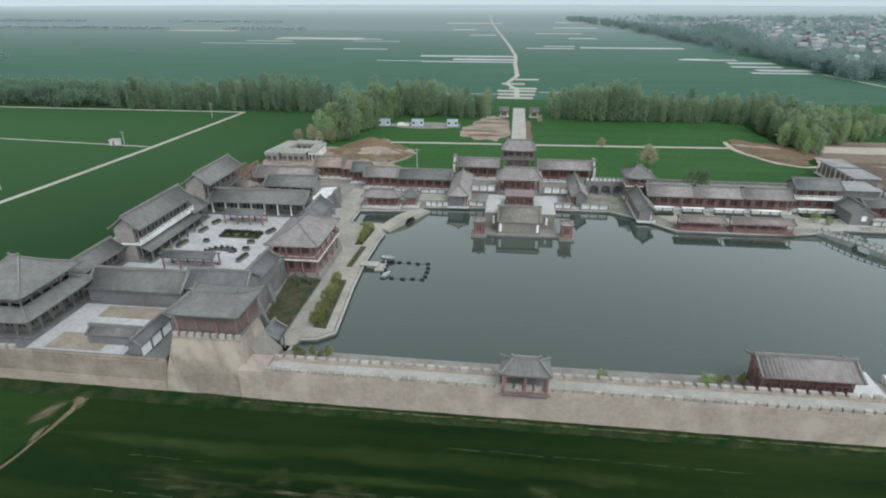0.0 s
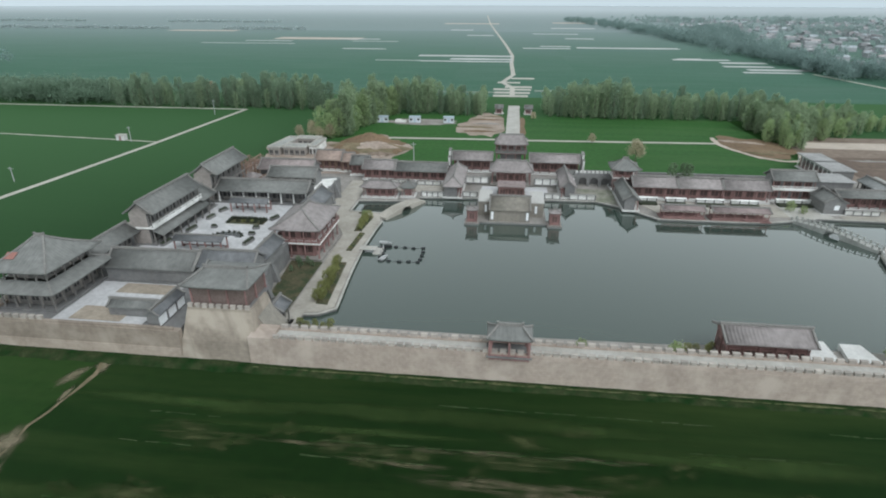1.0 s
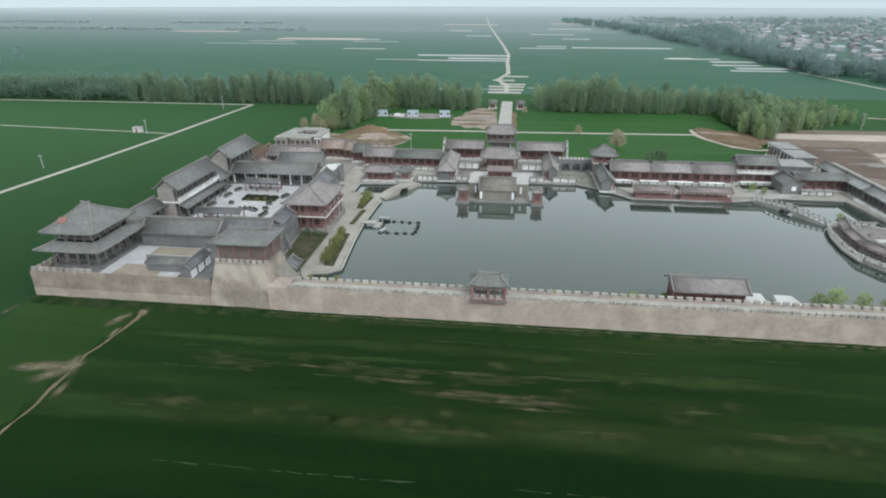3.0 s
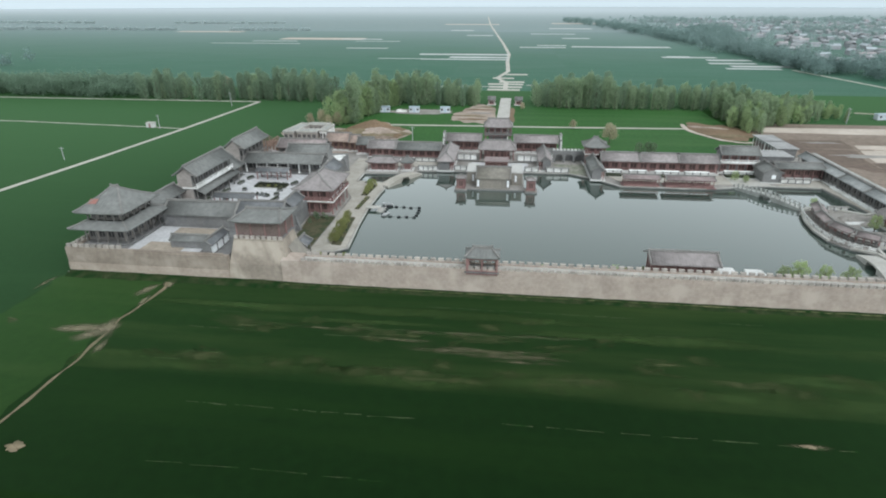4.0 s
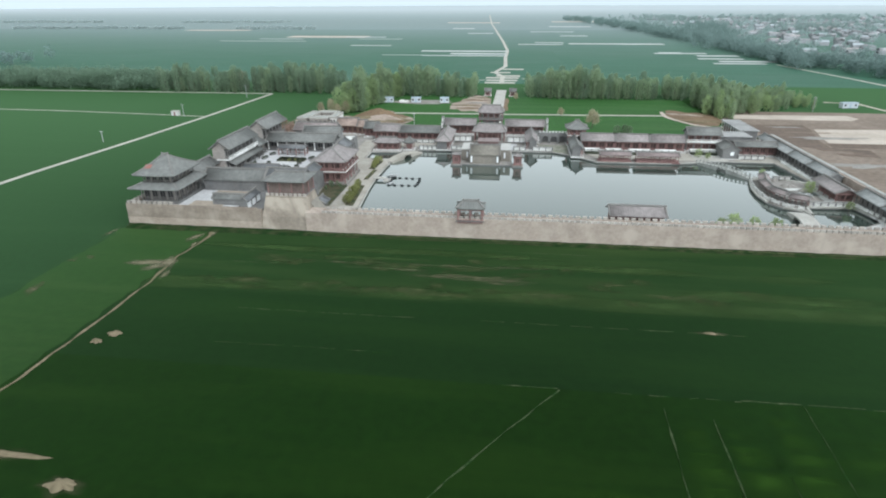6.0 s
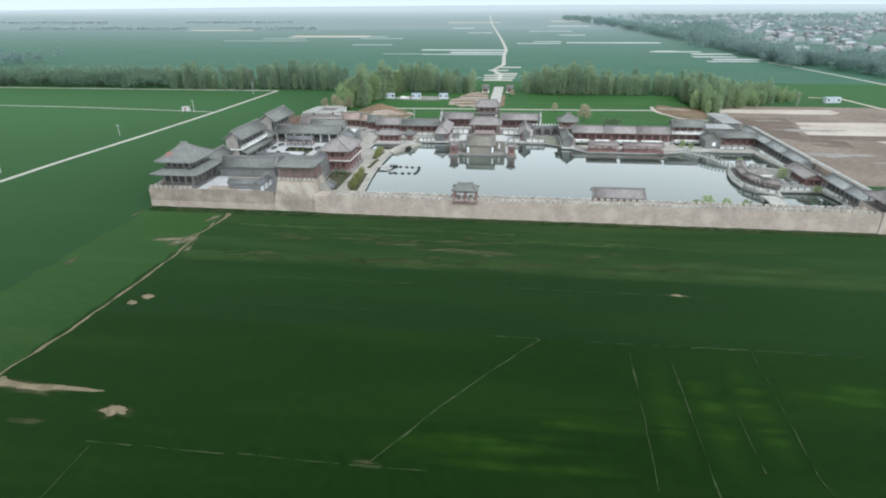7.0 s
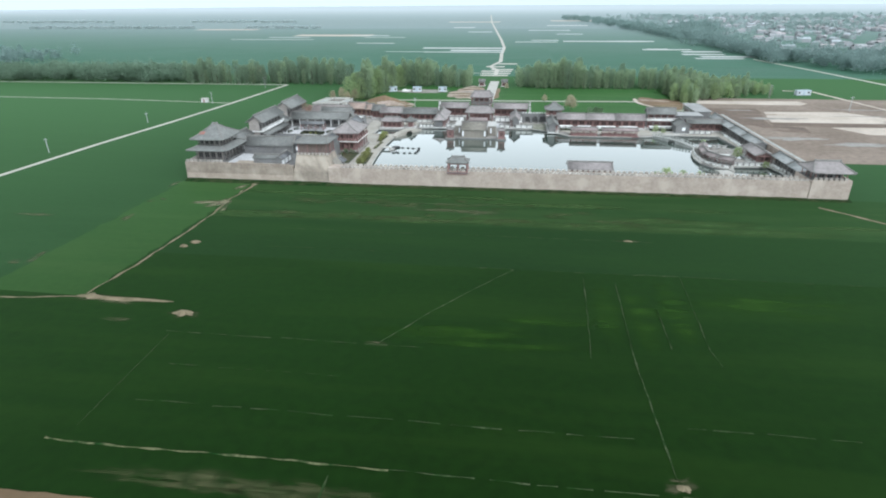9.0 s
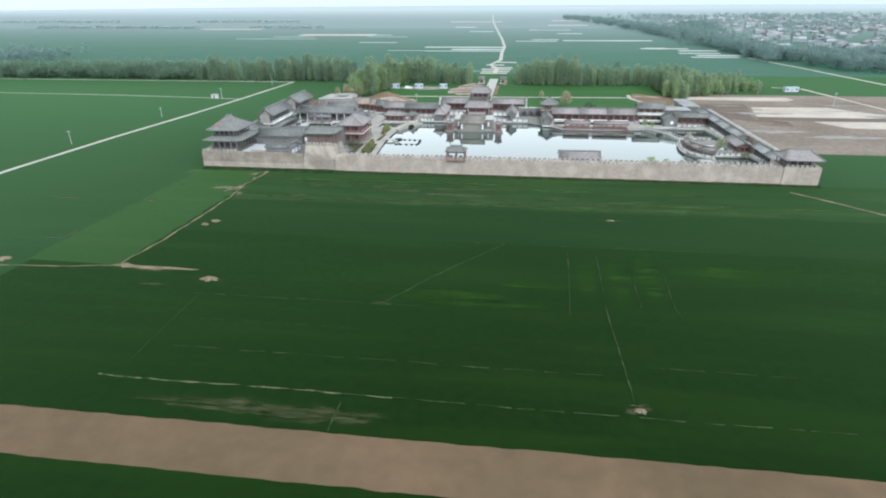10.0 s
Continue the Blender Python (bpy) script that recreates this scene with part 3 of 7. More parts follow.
def hall(name, label, u, v, z, w, d, turn=0, floors=((3.2, "door"),), bays=3, porch=1.3, sides="f", wall=None, roof="gable", rise=2.0, over=0.8, plinth=0.4, columns=0.14, ridge=None, roofmat=None, up=0.3,
         balcony="", balcony_mat=None, skirt=0.0, category="building", group="", colmat=None, plinth_mat=None, rails=None, ends=None):
    """A timber hall: plinth, floors with walls, leaves and columns, balconies or skirt roofs between floors, and a tiled roof. Its front looks to -y before turn."""
    root = thing(name, label, category, pose(u, v, z, 0, 0, turn), group)
    wall, roofmat = wall or BRICK, roofmat or ROOF
    if plinth:
        part("plinth", boxes((-w / 2 - 0.45, w / 2 + 0.45, -d / 2 - 0.45, d / 2 + 0.45, 0, plinth)), plinth_mat or (BRICK if z > 3 else COPING if z < 0.35 else YARD), root)
    zz = plinth
    for i, (h, style) in enumerate(floors):
        sd = sides
        if i and balcony:
            part("balcony", boxes((-w / 2 - 0.35, w / 2 + 0.35, -d / 2 - 0.35, d / 2 + 0.35, zz - 0.02, zz + 0.24)), balcony_mat or PLASTER, root)
            zz += 0.24
            a, b = w / 2 + 0.25, d / 2 + 0.25
            for s, p, q in (("f", (-a, -b, 0), (a, -b, 0)), ("b", (-a, b, 0), (a, b, 0)), ("l", (-a, -b + 0.15, 0), (-a, b - 0.15, 0)), ("r", (a, -b + 0.15, 0), (a, b - 0.15, 0))):
                if s in balcony:
                    rail(root, p, q, zz, rails or TIMBER)
        ww, dd = (w, d) if not (i and skirt) else (w - 1.6, d - 1.6)
        storey(root, ww, dd, zz, h, bays, d, porch, wall, style, sd, columns, colmat, ends)
        zz += h
        if skirt and i < len(floors) - 1:
            put_roof(root, "hip", w + 2 * skirt, d + 2 * skirt, zz - 0.1, 1.1, 0, roofmat, up, hole=(w / 2 - 0.75, d / 2 - 0.75))
            zz += 0.75
    ww, dd = (w, d) if not (skirt and len(floors) > 1) else (w - 1.6, d - 1.6)
    if roof == "flat":
        part("roof", boxes((-ww / 2 - over, ww / 2 + over, -dd / 2 - over, dd / 2 + over, zz, zz + 0.25)), roofmat, root)
        return root
    if roof == "gable":
        for x in (-ww / 2, ww / 2 - 0.3):
            gb = bmesh.new()
            pts = [(-dd / 2, zz), (dd / 2, zz), (0, zz + rise * 0.86)]
            a = [gb.verts.new((x, y, c)) for y, c in pts]
            b = [gb.verts.new((x + 0.3, y, c)) for y, c in pts]
            gb.faces.new(a)
            gb.faces.new(b[::-1])
            for i in range(3):
                gb.faces.new((a[i], a[(i + 1) % 3], b[(i + 1) % 3], b[i]))
            part("gable_wall", gb, ends or wall, root)
    ow, od = ww + 2 * over * (0.7 if roof == "gable" else 1), dd + 2 * over
    put_roof(root, roof, ow, od, zz + 0.05, rise, max(0.4, (ow - od) if ridge is None else ridge), roofmat, up)
    return root


# ---- the plain ----
GROUND_U = [-4800, -1700, -700, -330, -160, -52, 0.4, 23.4, 45.5, 121, 135, 185, 191.4, 235, 310, 480, 800, 1700, 4900]
GROUND_V = [-1500, -420, -200, -124, -115.6, -107.6, -82, -75, -52, -29, -20, 0.4, 40, 112.5, 155, 175, 206, 262, 330, 450, 520, 620, 760, 950, 1300, 1900, 2900, 4900]


def plot_material(u, v):
    if 191.4 < u < 310 and 40 < v < 175:
        return 2
    if 0.4 < u < 185 and 112 < v < 206:
        return 1
    # far plots take the crops whose colour holds painted haze
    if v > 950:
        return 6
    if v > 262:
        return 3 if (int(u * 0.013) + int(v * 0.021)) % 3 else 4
    if -29 < v < 0.4 and 0.4 < u < 480:
        return 7
    if -52 < v < -29 and u > 0.4:
        return 8
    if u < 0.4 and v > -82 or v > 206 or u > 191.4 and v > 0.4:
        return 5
    return 0


me = bpy.data.meshes.new("ground")
gv = [(u, v, 0.0) for v in GROUND_V for u in GROUND_U]
nu = len(GROUND_U)
gf, gm = [], []
for j in range(len(GROUND_V) - 1):
    for i in range(nu - 1):
        mu, mv = (GROUND_U[i] + GROUND_U[i + 1]) / 2, (GROUND_V[j] + GROUND_V[j + 1]) / 2
        if 0.4 < mu < 191.4 and 0.4 < mv < 112.5:
            continue
        gf.append((j * nu + i, j * nu + i + 1, (j + 1) * nu + i + 1, (j + 1) * nu + i))
        gm.append(plot_material(mu, mv))
me.from_pydata(gv, [], gf)
# two more far crops, paled by haze put into their base colour
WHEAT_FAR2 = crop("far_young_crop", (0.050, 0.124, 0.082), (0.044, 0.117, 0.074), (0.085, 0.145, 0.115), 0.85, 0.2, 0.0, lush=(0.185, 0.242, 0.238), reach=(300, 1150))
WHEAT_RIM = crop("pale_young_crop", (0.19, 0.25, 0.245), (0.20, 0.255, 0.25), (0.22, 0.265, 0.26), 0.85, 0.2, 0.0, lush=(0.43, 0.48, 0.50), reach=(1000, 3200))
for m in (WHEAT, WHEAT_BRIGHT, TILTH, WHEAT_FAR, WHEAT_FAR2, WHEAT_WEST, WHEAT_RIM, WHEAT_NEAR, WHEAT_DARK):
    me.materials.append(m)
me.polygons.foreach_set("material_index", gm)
ground = tagged(new("ground", me), "flat plain of green wheat plots in long bands", "ground", kind="structure")


def ribbon(name, pts, width, material, label, rough=0.25, z=0.03, crown=0.0, step=2.0, category="path"):
    """A strip that lies on the ground along pts, with an uneven border."""
    bm = bmesh.new()
    rows = []
    for (a, b) in zip(pts, pts[1:]):
        a, b = Vector((*a, 0)), Vector((*b, 0))
        n = max(1, int((b - a).length / step))
        side = (b - a).normalized().cross(Vector((0, 0, 1)))
        for i in range(n + (b == Vector((*pts[-1], 0)))):
            c = a.lerp(b, i / n)
            l, r = [width / 2 * (1 + rough * (noise.noise(c * 0.35 + Vector((k * 37.0, 0, width)) ) * 1.6)) for k in (0, 1)]
            rows.append([bm.verts.new(c - side * l + Vector((0, 0, z))), bm.verts.new(c + Vector((0, 0, z + crown))), bm.verts.new(c + side * r + Vector((0, 0, z)))])
    for p, q in zip(rows, rows[1:]):
        bm.faces.new((p[0], p[1], q[1], q[0]))
        bm.faces.new((p[1], p[2], q[2], q[1]))
    return whole(name, bm, material, label, category, kind="structure")


def patch(name, u, v, ru, rv, material, label, z=0.035, heap=0.0, turn=0.0, n=26, ragged=0.3, category="ground"):
    """A ragged patch or low heap of soil."""
    bm = bmesh.new()
    layer = bm.loops.layers.uv.new("UVMap")
    rings = []
    for k in range(4):
        f = 1 - k / 4
        ring = []
        for i in range(n):
            a = 2 * math.pi * i / n
            e = 1 + ragged * noise.noise(Vector((math.cos(a) * 2.2 + u, math.sin(a) * 2.2 + v, 3.3)))
            x, y = ru * f * e * math.cos(a), rv * f * e * math.sin(a)
            h = z + heap * (1 - f) ** 0.8 * (1 + 0.5 * noise.noise(Vector((x * 0.6 + u, y * 0.6 + v, 1))))
            ring.append(bm.verts.new((u + x * math.cos(turn) - y * math.sin(turn), v + x * math.sin(turn) + y * math.cos(turn), h if k else z - 0.006)))
        rings.append(ring)
    for p, q in zip(rings, rings[1:]):
        for i in range(n):
            bm.faces.new((p[i], p[(i + 1) % n], q[(i + 1) % n], q[i]))
    bm.faces.new(rings[-1])
    depth = {vert: 1 - k / 4 for k, ring in enumerate(rings) for vert in ring}
    for face in bm.faces:
        for loop in face.loops:
            loop[layer].uv = (depth[loop.vert], 0)
    return whole(name, bm, material, label, category, kind="structure")


def sheet(name, u0, u1, v0, v1, material, label, z=0.05, category="ground"):
    return whole(name, boxes((u0, u1, v0, v1, z - 0.045, z)), material, label, category, kind="structure")


def slab(name, outline, z0, z1, material, label, category="ground"):
    return whole(name, prism(bmesh.new(), outline, z0, z1), material, label, category, kind="structure")


# lanes and roads
ribbon("road", [(-59.8, 40), (-54.9, 88), (-51.2, 135), (-47.3, 208)], 2.1, LANE, "straight pale concrete farm lane between wheat plots", 0.04, 0.05)
ribbon("road", [(-59.8, 40), (-62.6, -8), (-68, -300)], 2.1, LANE, "straight pale concrete farm lane between wheat plots", 0.04, 0.05, step=8)
ribbon("path", [(-330, 150), (-134, 144), (-69, 138.3), (-52, 136.3)], 1.1, LANE, "thin pale footpath across the wheat", 0.3)
ribbon("road", [(-330, 207.6), (-160, 207.6), (-47.5, 207.6)], 2.2, LANE, "pale lane along the foot of the tree belt", 0.15, 0.05)
ribbon("road", [(37, 154), (79, 155.8), (93, 155.6), (130, 157.2), (166, 159)], 2.4, LANE, "pale lane behind the walled court", 0.1, 0.06)
ribbon("road", [(86.4, 119.5), (86.6, 166), (87.4, 234)], 5.9, CONCRETE, "wide pale concrete approach road on the axis", 0.03, 0.07)
ribbon("road", [(86.5, 262), (86.6, 300), (80, 322), (87.5, 364), (86.3, 439), (87.2, 515), (79.8, 652), (65.7, 866), (42.6, 1223), (10, 1900)], 3.2, LANE, "long pale road running to the horizon", 0.12, 0.06, step=9)
for v0, a, b in ((263, 75.5, 95.5), (275, 76, 97), (288, 75, 98), (299, 82, 99), (319, 77, 92), (341, 86, 102)):
    sheet("pavement", a, b, v0, v0 + 7, LANE, "pale cleared strip across the approach road", 0.04)
ribbon("road", [(24, 276), (48, 277.5), (76, 279)], 2.4, LANE, "pale farm lane behind the poplars", 0.2, 0.05)
ribbon("road", [(100, 287.5), (110, 288.6), (121, 290)], 2.2, LANE, "pale farm lane behind the poplars", 0.2, 0.05)
ribbon("road", [(310, 395), (322, 312), (334, 200), (345, 60)], 3, LANE, "pale lane along the far plots", 0.1, 0.06, step=6)
ribbon("path", [(182, -6), (190.5, -14.6), (197, -22), (214, -42)], 0.9, SAND, "narrow pale path leading from the wall's corner", 0.4)
ribbon("road", [(-420, -119.8), (500, -119.8)], 8.3, TRACK, "wide straight brown dirt track between wheat plots", 0.035, 0.025, 0.05, step=1.1)
ribbon("path", [(23.0, -0.4), (24.0, -4), (23.6, -9.4), (22.8, -15.4), (23.9, -27), (23.7, -40), (23.0, -58), (21.2, -71.4)], 0.5, SAND, "trodden pale earth path between wheat plots", 1.0, step=1.0)
ribbon("path", [(21.2, -72.4), (9, -74.3), (-6, -75.2)], 0.4, SAND, "trodden pale earth path between wheat plots", 1.0, step=1.2)
ribbon("path", [(-6, -75.4), (-40, -76.5), (-120, -78)], 0.9, SAND, "trodden pale earth path between wheat plots", 0.6)
ribbon("lighter_crop", [(11.6, -1), (11.2, -36), (10.4, -72)], 22.4, WHEAT_STRIP, "lighter yellow-green strip of young wheat", 0.05, 0.012, step=0.8, category="crop")
BUND_LABEL = "thin dry earth bund between wheat plots"
for pts, w in (([(102.2, -52.2), (95, -61.2), (88.2, -70.2), (81, -81.2)], 0.4), ([(135.2, -51.9), (134.4, -64), (133.4, -78), (134, -82)], 0.3), ([(116.1, -54.7), (115.3, -70.2), (114.5, -82)], 0.3), ([(122.1, -56.2), (121.3, -77), (121.1, -82.3)], 0.3), ([(127.9, -65.4), (127.5, -78)], 0.28),
               ([(121.1, -82.3), (121.3, -92.5), (121.6, -106)], 0.42), ([(45.0, -82.7), (45.5, -105)], 0.2), ([(81.1, -109.5), (81.1, -115.4)], 0.34)):
    ribbon("bund", pts, w * 0.5, DRYROW, BUND_LABEL, 1.2, 0.02, 0.05, step=0.8)
rng0 = random.Random(9)
# dotted dry rows along the watering strips: v, from, to, width, share that shows
NEAR_ROWS = ((-5.2, 76, 113, 0.28, 0.8), (-5.2, 127, 134, 0.3, 0.9), (-10.7, 37, 47, 0.3, 0.7), (-10.6, 108, 128, 0.25, 0.7), (-13.4, 62, 99, 0.36, 0.8), (-16.2, 36, 46, 0.3, 0.7), (-16.2, 60, 77, 0.36, 0.85), (-25.5, 33, 46, 0.4, 0.5), (-35, 46, 80, 0.3, 0.75), (-34.7, 90, 134, 0.28, 0.7), (-45.9, 47, 77, 0.22, 0.8))
FAR_ROWS = ((-52, 94, 103, 0.35, 0.9), (-52, 110, 127, 0.25, 0.5), (-51.8, 127, 147, 0.4, 0.9), (-52, 150, 188, 0.2, 0.4), (-82, 44, 90, 0.3, 0.8), (-90.8, 50, 77, 0.2, 0.6), (-99.2, 50, 118, 0.26, 0.75), (-96.4, 125, 146, 0.26, 0.75), (-107.8, 88, 104, 0.36, 0.8), (-107.9, 103, 150, 0.3, 0.7))
for v, a, b, w, share in NEAR_ROWS + FAR_ROWS:
    u = a
    while u < b:
        run = rng0.uniform(2.0, 9.0)
        end = min(b, u + run * share)
        if end - u > 0.8:
            ribbon("bund", [(u, v + rng0.uniform(-0.12, 0.12)), (end, v + rng0.uniform(-0.12, 0.12))], w * rng0.uniform(0.35, 0.7), DRYROW, BUND_LABEL, 1.2, 0.02, 0.05, step=0.7)
        u += run

ribbon("bund", [(43, -107.6), (52, -107.9), (64, -107.7), (88, -107.8)], 0.3, DRYGRASS, "pale strip of dry grass between wheat plots", 1.3, 0.02, 0.06, step=0.6)

# bare and dry places in the wheat
for u, v, ru, rv, heap in ((29.4, -72.7, 8.2, 0.75, 0.35), (22.6, -72.2, 2.4, 1.0, 0.35), (44.0, -76.2, 1.7, 1.0, 0.55), (29.2, -45.7, 1.15, 0.9, 0.6), (27.7, -48.1, 0.9, 0.75, 0.5), (-6, -72.4, 1.6, 1.2, 0.4), (128.2, -34.6, 0.9, 0.3, 0.3), (122, -106.6, 0.8, 0.5, 0.4)):
    patch("soil_patch", u, v, ru, rv, SAND, "patch of dry bare soil in the wheat", heap=heap, ragged=0.8)
for k, (u, v, ru, rv, turn) in enumerate(((29.0, -72.9, 10.5, 1.9, 0), (44.2, -76.3, 3.0, 1.9, 0), (-6.5, -73, 3.5, 2.2, 0), (-0.8, -3.6, 0.8, 4.4, -0.12), (1.4, -19.6, 1.6, 1.2, 0.3), (4.0, -17.8, 1.6, 1.0, -0.4), (3.2, -32.4, 1.5, 3.6, 0.1), (-1.5, -57, 1.2, 4.5, 0.15), (-4.2, -60, 2.2, 1.2, 0),
                                          (-22, -33, 7, 1.2, 0), (128.4, -34.6, 3.4, 0.7, 0), (80.6, -81.8, 2.4, 0.8, 0), (121.6, -106.2, 2.4, 1.4, 0.5),  (33, -79.5, 3, 0.7, 0))):
    patch("thin_crop", u, v, ru, rv, THIN_SOIL, "worn patch of soil and thin wheat", z=0.024 + 0.001 * k, turn=turn, ragged=0.6)
for k, (u, v, ru, rv, turn) in enumerate(((20.9, -4.6, 3.2, 1.5, 1.25), (23.9, -2.2, 1.2, 2.0, 0.3), (22.9, -8.8, 0.6, 2.4, 0.1), (18.2, -18.9, 6.6, 1.7, 0.12), (22.4, -18.6, 2.4, 3.6, 0.25), (20.5, -21, 3.6, 1.8, 0.5), (24.9, -23.4, 0.9, 2.6, 0.1))):
    patch("thin_crop", u, v, ru, rv, THIN_BARE, "trodden bare soil beside the wheat path", z=0.027 + 0.001 * k, turn=turn, ragged=0.5)
for k, (u, v) in enumerate(((41.7, -23.1), (55.6, -25.0), (60, -23.6), (63.5, -25.6), (69.2, -25.9), (65, -13), (68.8, -16.4), (48.2, -15.6), (35, -24.2), (46, -26.8), (74, -25), (79, -22.5), (84, -26.2), (90, -23.8), (97, -26), (104, -24.4), (112, -21), (118, -25.5), (74, -15), (82, -16.8), (100, -16), (107, -13.6), (120, -17), (56, -12.4), (88, -11), (131, -24), (140, -20), (95, -8.6))):
    patch("thin_crop", u + rng0.uniform(-1, 1), v, rng0.uniform(2.2, 5.0), rng0.uniform(0.9, 2.0), THIN_CLUMP, "clumps of thin yellowed wheat", z=0.021 + 0.0007 * k, turn=rng0.uniform(-0.3, 0.3), ragged=0.8)
BARE_SPOTS = ((89, -18.7, 13, 1.5, THIN_SOIL), (92.5, -19.3, 5, 1.3, THIN_SOIL), (82, -18.2, 6, 1.0, THIN_SOIL), (80, -13.6, 12, 0.7, THIN_SOIL), (97, -13.2, 9, 0.6, THIN_SOIL), (72, -16.3, 9, 0.6, THIN_SOIL), (93, -20.6, 7, 0.5, THIN_SOIL), (60, -14.2, 8, 0.5, THIN_SOIL))
YELLOW_SPOTS = ((86, -14.5, 12, 1.6, THIN_DRY), (68, -14.8, 9, 2.0, THIN_DRY), (113.8, -18.6, 4, 1.5, THIN_DRY), (101.5, -24.3, 6, 1.8, THIN_DRY), (43.3, -24.2, 6, 1.8, THIN_DRY), (76, -25.5, 10, 2.0, THIN_DRY), (45, -14, 8, 2.4, THIN_DRY), (127, -22.5, 9, 1.6, THIN_DRY), (62, -112, 9, 1.4, THIN_DRY))
for k, (u, v, ru, rv, m) in enumerate(BARE_SPOTS + YELLOW_SPOTS):
    patch("thin_crop", u, v, ru, rv, m, "streak of thin yellowed wheat and bare soil", ragged=0.8, z=0.02 + k * 0.001, turn=rng0.uniform(-0.03, 0.03))
for i in range(9):
    patch("thin_crop", 74 + rng0.uniform(-11, 11), -112.2 + rng0.uniform(-1.2, 1.2), rng0.uniform(3, 8), rng0.uniform(0.8, 1.8), THIN_DRY, "thin yellowing wheat beside the dirt track", z=0.02 + i * 0.002, ragged=0.9)
for i, u in enumerate((118.8, 124.8, 131)):
    patch("lighter_crop", u, -67 + rng0.uniform(-2, 2), 3.4, rng0.uniform(13, 17), THIN_LUSH, "lighter green drill rows of wheat", ragged=0.3, z=0.010 + i * 0.002)
for i, (u, v, ru, rv) in enumerate(((90, -77.6, 14, 3.2), (98, -76.2, 12, 2.6), (107, -71.6, 9, 2.4), (99, -80, 16, 2.2), (150, -62, 18, 6))):
    patch("lighter_crop", u, v, ru, rv, THIN_LUSH, "lighter green stretch of wheat", ragged=0.5, z=0.011 + i * 0.002)
for i in range(7):
    patch("lighter_crop", 32 + 22 * i + rng0.uniform(-3, 3), -26.2 + rng0.uniform(-0.6, 1.2), rng0.uniform(17, 26), rng0.uniform(3.0, 4.2), THIN_LIGHT, "yellow-green band of wheat along a watering strip", ragged=0.35, z=0.0105 + i * 0.0014)
for i in range(14):
    patch("lighter_crop", rng0.uniform(35, 185), rng0.choice((-8, -12, -21)) + rng0.uniform(-1, 1), rng0.uniform(10, 26), rng0.uniform(1.0, 2.6), THIN_LIGHT, "lighter green band of wheat", ragged=0.5, z=0.0105 + i * 0.0012, turn=rng0.uniform(-0.03, 0.02))

# building ground and cleared soil round the walls
TRAMPLED = mat("trampled_soil", (0.36, 0.30, 0.255), vary=0.25, coarse=0.14, fine=1.0, tint=(0.24, 0.19, 0.15))
patch("soil_patch", 34, 130, 11.5, 25, TRAMPLED, "bare trampled ground of a building site", ragged=0.6, z=0.05)
patch("soil_patch", 28, 113, 19, 14, TRAMPLED, "bare pinkish ground behind the unfinished halls", ragged=0.5, z=0.34)
patch("soil_patch", 12, 108, 10, 11, EARTH, "bare brown ground beside the site buildings", ragged=0.6, z=0.36)
patch("soil_patch", 8, 129, 13, 15, TRAMPLED, "bare trampled ground of a building site", ragged=0.4, z=0.045)
patch("soil_patch", 24, 131, 13, 15, TRAMPLED, "bare trampled ground of a building site", ragged=0.5, z=0.06)
patch("soil_heap", 34.5, 140, 10.5, 11, EARTH, "wide heaped brown spoil of a building site", heap=0.9, ragged=0.5)
patch("soil_heap", 31, 146, 9.5, 9.5, EARTH, "tall brown spoil heap", heap=3.4, ragged=0.4)
patch("soil_heap", 35, 138, 9.0, 6.0, TRAMPLED, "pale lower terrace of the spoil heap", heap=2.0, ragged=0.5, z=0.1)
patch("soil_heap", 26, 137, 8.0, 6.0, SAND, "pale spoil heap beside the site road", heap=1.6, ragged=0.6, z=0.1)
patch("soil_patch", 36, 133, 9.5, 9, SAND, "pale dug-over ground of the building site", z=0.2, heap=0.4, ragged=0.7)
for u, v, ru, rv, h, m in ((28, 128, 3.4, 2.4, 1.4, EARTH), (40, 139, 3.2, 2.2, 1.2, SAND), (30, 138, 2.2, 1.8, 1.3, PALE), (25, 146, 2.6, 3.0, 1.0, PALE), (39, 127, 4.0, 2.2, 1.2, TILTH), (27, 152, 2.5, 2.0, 1.2, SAND), (44, 132, 2.0, 3.4, 0.8, EARTH), (22.5, 136, 2.4, 3.0, 1.0, EARTH), (33, 121, 5.0, 3.0, 1.0, EARTH), (20, 109, 6, 3.5, 1.2, EARTH), (9, 101, 5, 6, 1.5, EARTH)):
    patch("soil_heap", u, v, ru, rv, m, "uneven heap of rubble and soil", z=0.25, heap=h, ragged=0.9)
patch("soil_patch", 74.5, 186, 9.0, 27, TRAMPLED, "dry trampled ground beside the approach road", ragged=0.35)
patch("soil_patch", 68, 177, 6.5, 12, TRAMPLED, "dry trampled ground beside the approach road", ragged=0.35, z=0.05)
for k, (u, v, w) in enumerate(((73, 170, 7), (70, 178, 8), (75, 186, 6), (74, 195, 7), (77, 203, 5))):
    patch("soil_heap", u, v, w, 1.3, (EARTH, SAND, YARD)[k % 3], "low ridge of pushed-up soil beside the approach road", z=0.08, heap=0.5, ragged=0.5)
patch("soil_patch", 90.4, 182, 1.8, 24, EARTH, "dry trampled verge of the approach road", ragged=0.5)
patch("soil_patch", 45, 187.5, 17, 7, YARD, "grey trampled yard with site cabins", ragged=0.3)
patch("soil_patch", 178, 154, 10.5, 18, EARTH, "churned brown soil beside the lane", heap=0.5, turn=0.25, ragged=0.4)
